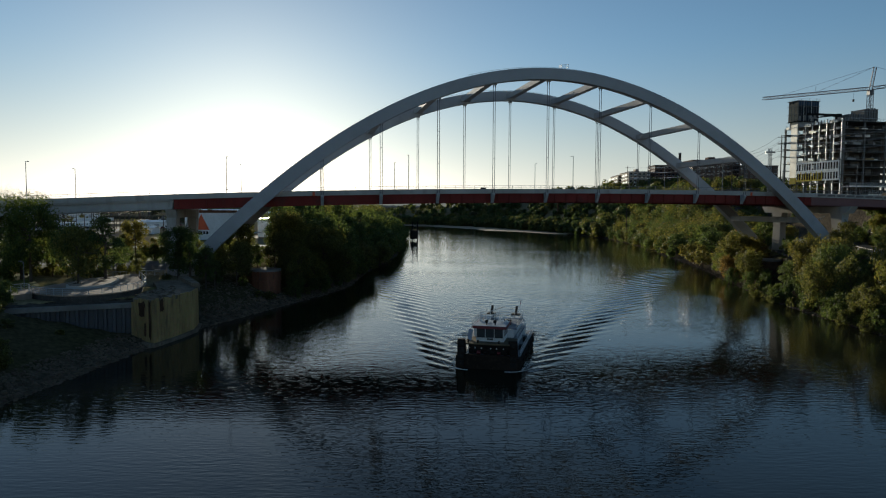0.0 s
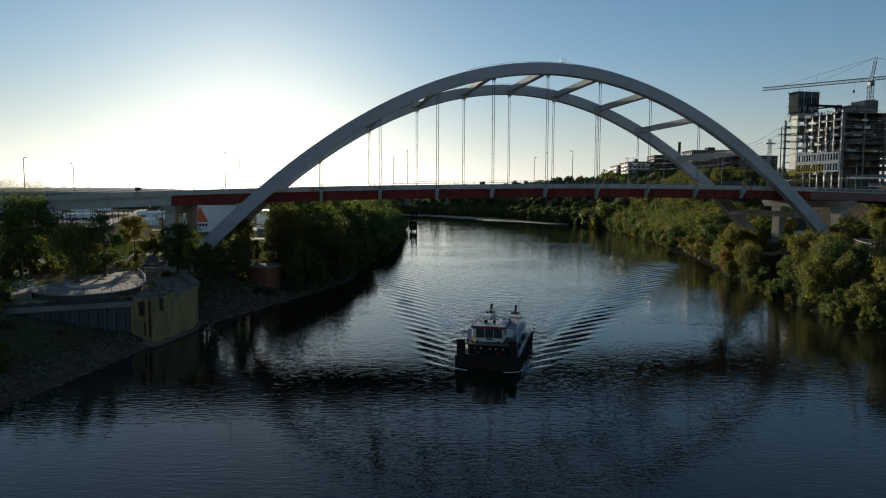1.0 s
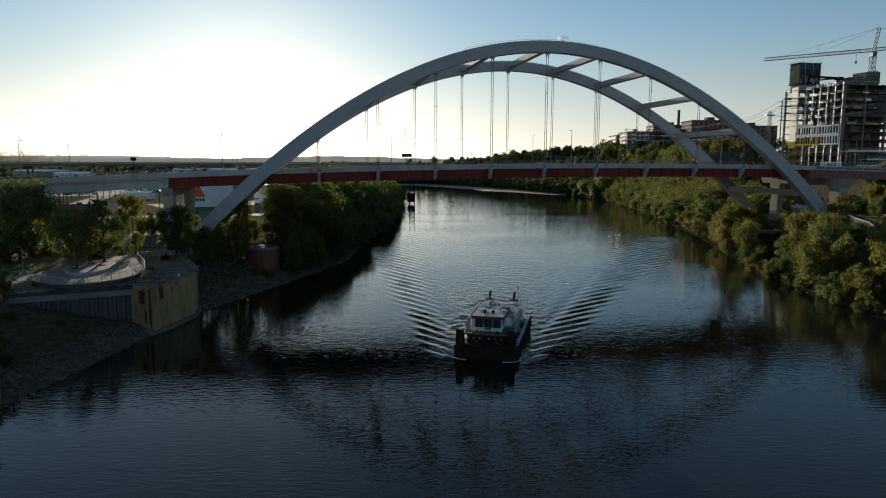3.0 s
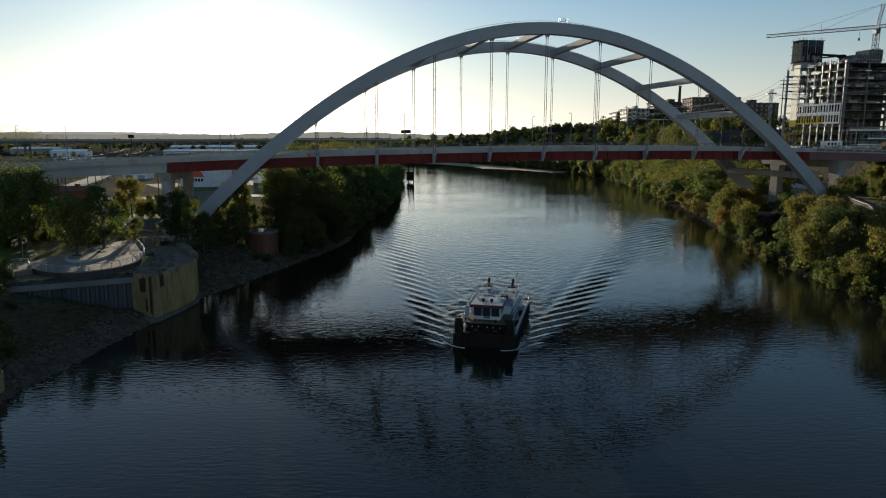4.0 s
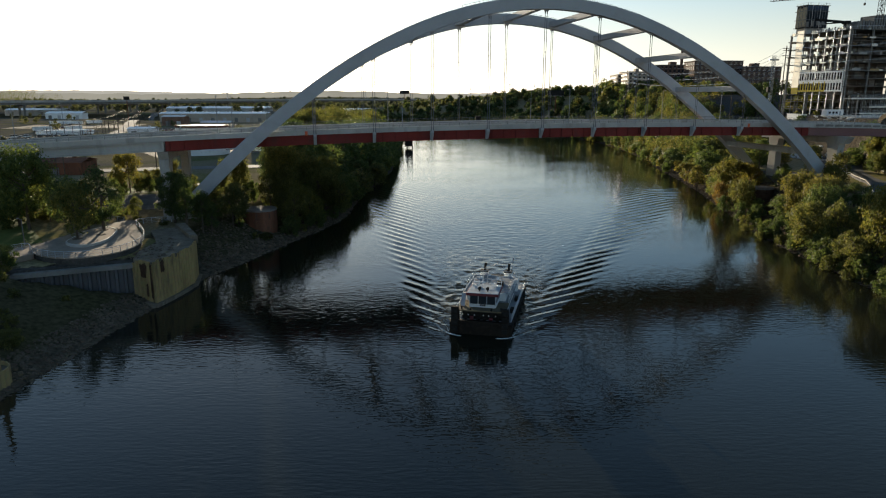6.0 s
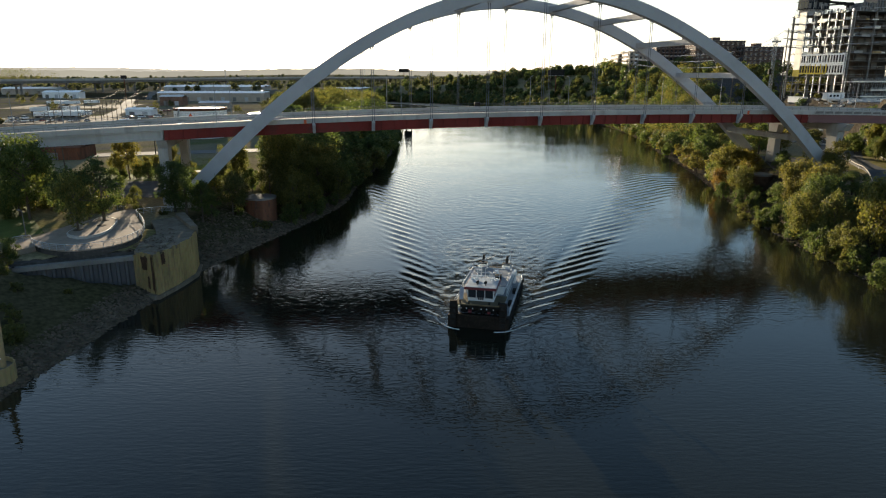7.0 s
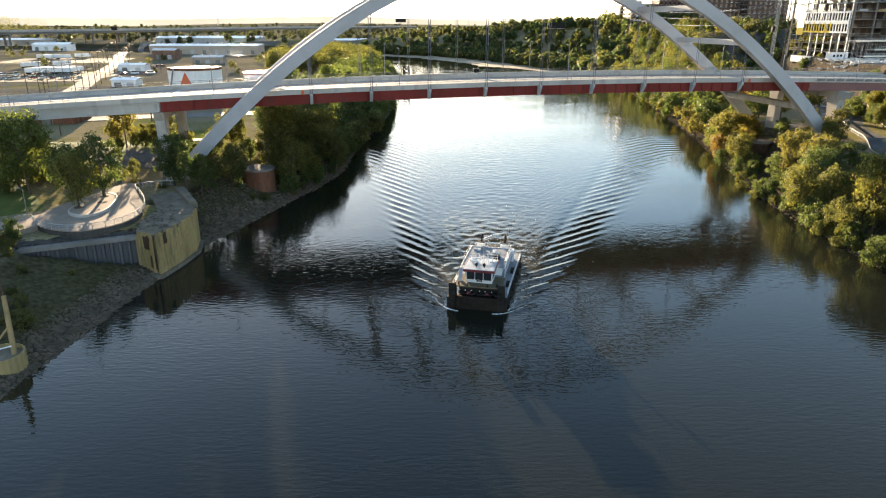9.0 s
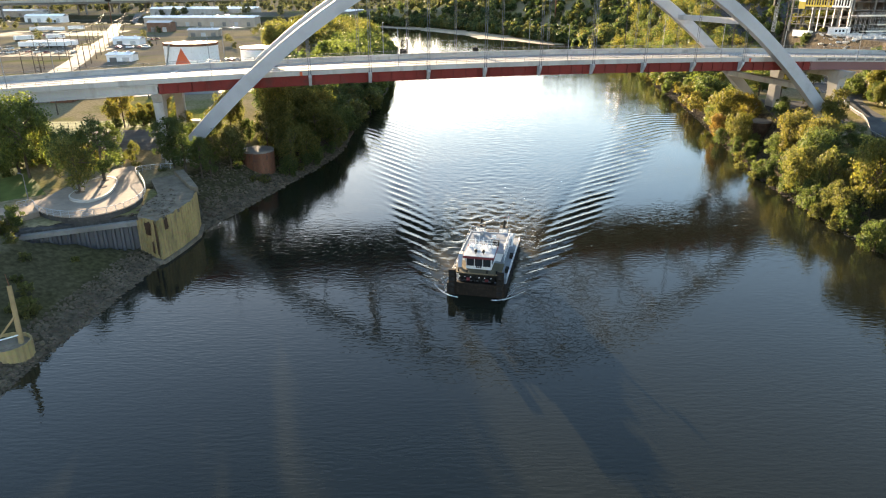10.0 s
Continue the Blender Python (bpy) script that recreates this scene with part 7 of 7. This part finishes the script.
part("rim", Geo().sweep([ring_pts(-86, 338, r, z) for r, z in ((9.55, 15.7), (9.7, 15.7), (9.7, 16.15), (9.55, 16.15))], False), M["rust"], t2)
g = Geo()
for z in (6.2, 10):
    g.tube((-96, 300, z), (-88, 318, z), 0.3)
single("pipe_run", g, M["galv"], label="grey pipes between the tanks", category="pipe")
silo = thing("silo", pose(-67.4, 484.6, 6.5), "tall white round silo", "silo")
part("body", Geo().tube((0, 0, 0), (0, 0, 15.5), 1.9, n=20), M["white"], silo)
part("cone", Geo().tube((0, 0, 15.5), (0, 0, 16.6), 1.95, 0.4, n=20), M["white_roof"], silo)


def shed(x0, x1, y0, y1, h, wall, roof, label, turn=0.0, ridges=1, base=6.8, name="warehouse", doors=3):
    """A long low building with a pitched metal roof, eaves and doors."""
    t = thing(name, pose((x0 + x1) / 2, (y0 + y1) / 2, base, 0, 0, turn), label, "building")
    w, d = (x1 - x0) / 2, (y1 - y0) / 2
    part("wall", Geo().box(-w, w, -d, d, -0.8, h), wall, t)
    for k in range(ridges):
        a, b = -d + 2 * d * k / ridges, -d + 2 * d * (k + 1) / ridges
        m_ = (a + b) / 2
        rise = (b - a) * 0.09
        g = Geo().sweep([[Vector((x, a - 0.4, h)), Vector((x, m_, h + rise)), Vector((x, b + 0.4, h)), Vector((x, b + 0.4, h + 0.25)), Vector((x, m_, h + rise + 0.25)), Vector((x, a - 0.4, h + 0.25))] for x in (-w - 0.5, w + 0.5)])
        rf_ = part("roof", g, roof, t)
        n = max(2, int(w / 6))
        for i in range(n):
            x = -w + 2 * w * (i + 0.5) / n
            part("ridge_vent", Geo().box(x - 0.7, x + 0.7, m_ - 0.6, m_ + 0.6, h + rise + 0.2, h + rise + 0.9, c=0.05), roof, rf_)
    for i in range(doors):
        x = -w + 2 * w * (i + 0.5) / max(1, doors)
        part("door", Geo().box(x - 1.8, x + 1.8, -d - 0.08, -d + 0.02, 0.0, min(h * 0.65, 4.2)), M["galv"] if i % 2 else M["concrete_dark"], t)
    return t


shed(-298, -186, 715, 745, 8.5, M["tan_wall"], M["white_roof"], "long warehouse with a bright white metal roof", 2, 2, doors=9)
shed(-410, -262, 1010, 1060, 9.0, M["concrete"], M["white_roof"], "very long far warehouse with white metal roof", 2, 2, doors=9)
shed(-256, -236, 618, 634, 8.0, M["brick"], M["galv"], "brown brick works building with metal roof", 2, 1, name="shed", doors=2)
shed(-174.5, -161.5, 363, 373, 3.4, M["white"], M["white_roof"], "small white site building by the street", 4, 1, name="shed", doors=2)
shed(-142, -124, 226, 240, 4.2, M["rust"], M["rust"], "low dark rusty shed beside the approach", 6, 1, name="shed", doors=1)
shed(-222, -204, 475, 487, 4.0, M["white"], M["white_roof"], "small pale workshop building", 3, 1, name="shed", doors=2)
shed(-200, -176, 560, 575, 5.0, M["tan_wall"], M["galv"], "tan workshop with grey metal roof", 5, 1, name="shed", doors=3)
shed(-160, -140, 420, 434, 4.5, M["tan_wall"], M["white_roof"], "low tan depot with pale roof", 3, 1, name="shed", doors=2)
shed(-470, -430, 800, 822, 6.5, M["white"], M["white_roof"], "far white warehouse with metal roof", 10, 1, doors=4)
shed(-620, -540, 960, 985, 7.0, M["concrete"], M["white_roof"], "far pale grey warehouse", 6, 1, doors=4)
shed(-150, -100, 980, 1005, 7.0, M["tan_wall"], M["white_roof"], "far tan warehouse with bright roof", 3, 1, doors=4)


def trailer(x, y, turn, length=13.5, label="white box semi-trailer parked in the yard"):
    t = thing("semi_trailer", pose(x, y, height(x, y), 0, 0, turn), label, "trailer", "trailers in the yard")
    part("box", Geo().box(-length / 2, length / 2, -1.25, 1.25, 1.2, 4.0, c=0.06), M["white"], t)
    part("chassis", Geo().box(-length / 2 + 0.4, length / 2 - 0.4, -0.5, 0.5, 0.8, 1.18), M["black"], t)
    for a in (-length / 2 + 1.2, -length / 2 + 2.5):
        for s in (-1, 1):
            part("wheel", Geo().tube((a, s * 0.75, 0.5), (a, s * 1.2, 0.5), 0.5, n=12), M["black"], t)
    part("landing_leg", Geo().box(length / 2 - 3.2, length / 2 - 3.0, -0.9, 0.9, 0, 1.2), M["galv"], t)
    return t


for i in range(5):
    tr_ = trailer(-262 + 1.2 * i, 446 + 5.2 * i, 4) if i == 0 else copy_thing(tr_, pose(-262 + 1.2 * i + rs.uniform(-3, 3), 446 + 5.2 * i, height(-262, 446 + 5 * i), 0, 0, 4))
for x, y, a in ((-246, 448, 3), (-244, 456, 3), (-247, 464, 5), (-354, 620, 2), (-338, 621, 2), (-352, 628, 2), (-330, 640, 30), (-285, 520, 60), (-300, 505, 60)):
    copy_thing(tr_, pose(x, y, height(x, y), 0, 0, a))


def car(m, paint, label, group="", van=False):
    """A parked car: body, glasshouse, windows, wheels and lamps."""
    t = thing("van" if van else "car", m, label, "van" if van else "car", group)
    prof = [(-2.15, 0.35), (2.15, 0.35), (2.2, 0.75), (1.25, 0.92), (-2.1, 0.98), (-2.2, 0.6)]
    if van:
        prof = [(-2.5, 0.4), (2.5, 0.4), (2.55, 1.0), (1.9, 1.15), (-2.5, 1.2), (-2.55, 0.7)]
    ring2 = lambda y, k: [Vector((a * (0.98 if abs(y) > 0.8 else 1), y, b)) for a, b in prof]
    part("body", Geo().sweep([ring2(y, 1) for y in (-0.88, -0.8, 0.8, 0.88)]), paint, t)
    hi = 2.05 if van else 1.45
    cab = [(-1.75, 0.95), (0.95, 0.92), (0.25, hi), (-1.2, hi)] if not van else [(-2.45, 1.15), (1.75, 1.12), (1.0, hi), (-2.4, hi)]
    part("cabin", Geo().sweep([[Vector((a, y * (1 if b < 1.2 else 0.85), b)) for a, b in cab] for y in (-0.78, 0.78)]), M["glass_dark"], t)
    part("roof_panel", Geo().box(cab[3][0] + 0.05, cab[2][0] - 0.05, -0.64, 0.64, hi - 0.01, hi + 0.05, c=0.02), paint, t)
    for a in (-1.35, 1.35):
        for s in (-1, 1):
            wh = part("wheel", Geo().tube((a, s * 0.68, 0.32), (a, s * 0.9, 0.32), 0.32, n=14), M["black"], t)
            part("rim", Geo().tube((a, s * 0.9, 0.32), (a, s * 0.915, 0.32), 0.19, n=10), M["galv"], wh)
    for s in (-1, 1):
        part("headlight", Geo().box(2.14, 2.21, s * 0.62 - 0.16, s * 0.62 + 0.16, 0.62, 0.74), M["white"], t)
        part("tail_light", Geo().box(-2.22, -2.14, s * 0.62 - 0.16, s * 0.62 + 0.16, 0.68, 0.82), M["dark_red"], t)
    return t


cab_ = thing("equipment_cabinet", BRIDGE @ pose(-8.3, FAR - 0.2, deck_z(-8.3)), "dark boxy equipment cabinet on the far parapet", "cabinet")
part("body", Geo().box(-0.75, 0.75, -0.3, 0.3, 0.05, 1.1, c=0.05), M["black"], cab_)
part("lid", Geo().box(-0.8, 0.8, -0.35, 0.35, 1.1, 1.17, c=0.02), M["lamp_grey"], cab_)
part("foot", Geo().box(-0.6, 0.6, -0.15, 0.15, 0.0, 0.05), M["lamp_grey"], cab_)
white_car = car(pose(-124, 264, height(-124, 264), 0, 0, 20), M["white"], "white car parked on the street behind the approach", "cars in the yards")
grey_car = car(pose(-250, 412, height(-250, 412), 0, 0, 80), M["galv"], "grey car parked in the yard", "cars in the yards")
red_car = car(pose(-244, 412, height(-244, 412), 0, 0, 82), M["dark_red"], "dark red car parked in the yard", "cars in the yards")
van = car(pose(-238, 411, height(-238, 411), 0, 0, 85), M["white"], "white van parked in the yard", "cars in the yards", True)
rc = random.Random(21)
for x0, y0, dx, dy, n, a in ((-232, 411, 3.2, 0, 7, 85), (-262, 408, 3.0, 0.2, 4, 80), (-290, 430, 3.4, 1, 8, 70), (-190, 405, 3.1, 0, 5, 88), (-205, 446, 3.3, 0.6, 6, 20), (-118, 365, 3.2, 0.3, 5, 90), (-330, 560, 3.5, 0.5, 8, 75), (-230, 520, 3.4, 0.5, 7, 85)):
    for i in range(n):
        x, y = x0 + dx * i + rc.uniform(-0.3, 0.3), y0 + dy * i + rc.uniform(-0.4, 0.4)
        if rc.random() < 0.85:
            copy_thing(rc.choice((white_car, grey_car, grey_car, red_car, van)), pose(x, y, height(x, y), 0, 0, a + rc.uniform(-4, 4)))
# cone and sign on the parapet
cn = thing("warning_sign", BRIDGE @ pose(-56.5, NEAR - 0.05, deck_z(-56.5) - 1.2), "small red panel on the bridge parapet", "sign")
part("panel", Geo().box(-0.3, 0.3, -0.06, 0.0, 0.0, 0.95, c=0.02), M["orange_red"], cn)
cn = thing("warning_sign", BRIDGE @ pose(57.5, NEAR - 0.05, deck_z(57.5) - 1.2), "small red panel on the bridge parapet", "sign")
part("panel", Geo().box(-0.3, 0.3, -0.06, 0.0, 0.0, 0.95, c=0.02), M["orange_red"], cn)

# streets and yards
STREET = [(-150, 250), (-172, 310), (-194, 372), (-225, 455), (-262, 560), (-318, 690), (-372, 830), (-420, 980), (-470, 1150)]
single("street", ribbon(STREET, 5.0, 0.12), M["street_grey"], label="long pale street running away past the yards", category="road", kind="structure")
single("street_2", ribbon([(-200, 205), (-150, 228), (-105, 246), (-70, 256), (-52, 262)], 5.5, 0.14), M["street_grey"], label="pale street passing behind the approach spans", category="road", kind="structure")
single("park_drive", ribbon([(-125, 176), (-98, 166), (-80, 162), (-66, 163)], 5.5, 0.1), M["asphalt"], label="grey park drive beneath the approach", category="road", kind="structure")
single("yard", ribbon([(-300, 420), (-250, 425), (-205, 430)], 38.0, 0.07), M["site_earth"], label="bare earth yard with parked trailers", category="yard", kind="structure")
single("yard_2", ribbon([(-370, 590), (-310, 600), (-275, 605)], 36.0, 0.07), M["site_earth"], label="brown gravel lorry yard", category="yard", kind="structure")
single("tank_yard", ribbon([(-134, 306), (-110, 322), (-72, 345)], 16.0, 0.06), M["site_earth"], label="brown gravel ground round the tanks", category="yard", kind="structure")
single("lawn_2", ribbon([(-100, 141), (-90, 127), (-80, 114)], 8.5, 0.05), M["green_cover"], label="shaded mown lawn beside the terrace", category="lawn", kind="structure")
single("lawn", ribbon([(-126, 183.0), (-92, 184.5), (-78, 185.5)], 8.6, 0.05), M["green_cover"], label="mown strip of grass beside the park drive", category="lawn", kind="structure")

fence = thing("park_fence", None, "black iron fence along the grass strip", "fence")
fp = Geo().box(-0.05, 0.05, -0.05, 0.05, 0, 1.5).mesh("fence_post", M["black"])
pts = [Vector((-108, 182.6, 0)).lerp(Vector((-80, 185.4, 0)), i / 14) for i in range(15)]
for p in pts:
    part("fence_post", fp, None, fence, m=pose(p.x, p.y, 7.0))
for z in (7.3, 8.35):
    part("fence_rail", Geo().beam((pts[0].x, pts[0].y, z), (pts[-1].x, pts[-1].y, z), 0.04, 0.05), M["black"], fence)

# utility poles with sagging wires
pole_label = "wooden utility pole with crossarms beside the street"


def utility_pole(x, y, h, turn):
    t = thing("utility_pole", pose(x, y, height(x, y) - 0.2, 0, 0, turn), pole_label, "utility pole", "poles along the street")
    part("shaft", Geo().tube((0, 0, 0), (0, 0, h), 0.2, 0.13, 8), M["bark"], t)
    for z in (h - 0.7, h - 2.0):
        arm_ = part("crossarm", Geo().box(-1.3, 1.3, -0.08, 0.08, z, z + 0.16), M["bark"], t)
        for x_ in (-1.15, 0.5, 1.15):
            part("insulator", Geo().tube((x_, 0, z + 0.16), (x_, 0, z + 0.4), 0.06, n=6), M["concrete_dark"], arm_)
    return t


sl = smooth_line(STREET, 6)
up = None
for side in (-1, 1):
    tops = []
    for i in range(4, len(sl) - 4, 2):
        p, q = sl[i], sl[i + 1]
        n = Vector((-(q - p).y, (q - p).x, 0)).normalized() * 9.0 * side
        x, y = (p + n).x, (p + n).y
        turn = math.degrees(math.atan2((q - p).y, (q - p).x)) - 90
        if up is None:
            up = utility_pole(x, y, 12.5, turn)
        else:
            copy_thing(up, pose(x, y, height(x, y) - 0.2, 0, 0, turn))
        tops.append((Vector((x, y, height(x, y) + 11.9)), Matrix.Rotation(radians(turn), 3, "Z") @ Vector((1.15, 0, 0))))
    g = Geo()
    for (a, oa), (b, ob_) in zip(tops, tops[1:]):
        for k in (-1, 0.4, 1):
            prev = a + oa * k
            for j in range(1, 9):
                f = j / 8
                p = (a + oa * k).lerp(b + ob_ * k, f) - Vector((0, 0, 5.2 * f * (1 - f)))
                g.tube(prev, p, 0.03, n=4, caps=False)
                prev = p
    single("overhead_wires", g, M["black"], label="thin sagging overhead wires along the street", category="wire", kind="stuff")
for x, y in ((-131, 226), (-101, 236), (-152, 262), (-116, 204), (-230, 395), (-215, 430), (-190, 470)):
    copy_thing(up, pose(x, y, height(x, y) - 0.2, 0, 0, 30))

# elevated motorway and billboards in the distance
via = thing("viaduct", None, "long grey elevated motorway in the distance", "bridge")
VL = smooth_line([(-1500, 640), (-1000, 720), (-620, 880), (-480, 1180), (-320, 1560), (-60, 1900)], 10)
def ribbon_at(width, off, z0, z1):
    """A level bar along the motorway: its width, its offset to the far side, its heights."""
    rings = []
    for i, p in enumerate(VL):
        q = VL[min(len(VL) - 1, i + 1)] - VL[max(0, i - 1)]
        n = Vector((-q.y, q.x, 0)).normalized()
        a, b = p + n * (off + width / 2), p + n * (off - width / 2)
        rings.append([Vector((a.x, a.y, z0)), Vector((b.x, b.y, z0)), Vector((b.x, b.y, z1)), Vector((a.x, a.y, z1))])
    return Geo().sweep(rings)


part("deck", ribbon_at(24.0, 0.0, 24.6, 26.2), M["concrete"], via)
for off in (-11.8, 11.8):
    part("parapet", ribbon_at(0.4, off, 26.2, 27.6), M["concrete"], via)
for off in (-10.2, -4.0, 4.0, 10.2):
    part("girder", ribbon_at(0.7, off, 21.6, 24.6), M["concrete_dark"], via)
for i, p in enumerate(VL):
    if i % 2 == 0:
        q = VL[min(len(VL) - 1, i + 1)] - VL[max(0, i - 1)]
        m_ = pose(p.x, p.y, 0, 0, 0, math.degrees(math.atan2(q.y, q.x)))
        pr = part("pier_cap", Geo().box(-1.3, 1.3, -11.5, 11.5, 19.4, 21.6, m=m_), M["concrete_dark"], via)
        for w in (-7.0, 7.0):
            part("pier", Geo().box(-1.0, 1.0, w - 1.2, w + 1.2, 1.0, 19.4, m=m_), M["concrete_dark"], pr)


def billboard(x, y, w, z0, z1, turn):
    t = thing("billboard", pose(x, y, 0, 0, 0, turn), "dark back of a large roadside billboard on a steel post", "billboard", "billboards")
    part("panel", Geo().box(-w / 2, w / 2, -0.4, 0.4, z0, z1, c=0.08), M["black"], t)
    part("post", Geo().tube((0, 0.8, 0), (0, 0.8, z1 - 1), 0.5, n=10), M["rust"], t)
    part("catwalk", Geo().box(-w / 2, w / 2, -1.1, -0.5, z0 - 0.4, z0 - 0.2), M["galv"], t)


billboard(-60, 1200, 18, 38, 44, 0)
billboard(112.5, 640, 15.5, 34.5, 39.5, -4)
billboard(-371, 800, 6.5, 29.2, 33.2, 10)


def pylon(x, y, h):
    t = thing("pylon", pose(x, y, height(x, y)), "thin lattice power pylon on the horizon", "pylon", "pylons")
    part("body", lattice(Geo(), (0, 0, 0), (0, 0, h), 3.0, 10, 0.22), M["galv"], t)
    for z in (h - 2, h - 7):
        part("crossarm", Geo().beam((-7, 0, z), (7, 0, z), 0.4, 0.6), M["galv"], t)


for x, y, h in ((240, 2250, 60), (330, 2300, 60), (120, 2500, 48), (-690, 2200, 50), (620, 2600, 60), (-260, 2400, 45)):
    pylon(x, y, h)

# riprap on the shores
g, rr_ = Geo(), random.Random(8)


def stones(name, count, line, y0, y1, side, d1, smin, smax, label):
    g = Geo()
    for _ in range(count):
        y = rr_.uniform(y0, y1)
        d = d1 * rr_.random() ** 1.4 - 0.5
        x = along(line, y) + side * d
        s = rr_.uniform(smin, smax) * (1.2 if rr_.random() < 0.1 else 0.8)
        z = height(x, y) + s * 0.1
        if behind_wall(x, y) > -0.8 and side < 0 and y < 124:
            continue
        ball(g, (x, y, z), s, rr_.uniform(0.55, 0.85), 0.22, rr_, 4)
    return single(name, g, M["rock"], label=label, category="rocks", kind="stuff")


stones("riprap", 2600, LEFT_BANK, 52, 104, -1, 5.4, 0.10, 0.32, "grey broken riprap stones along the shore")
stones("rubble_slope", 800, LEFT_BANK, 120, 152, -1, 15, 0.15, 0.42, "brown broken stone on the slope below the arch")
stones("riprap", 900, LEFT_BANK, 118, 200, -1, 7, 0.2, 0.5, "grey riprap stones under the bridge")
stones("riprap", 1400, RIGHT_BANK, 60, 330, 1, 3.2, 0.2, 0.5, "dark riprap stones at the water's edge")
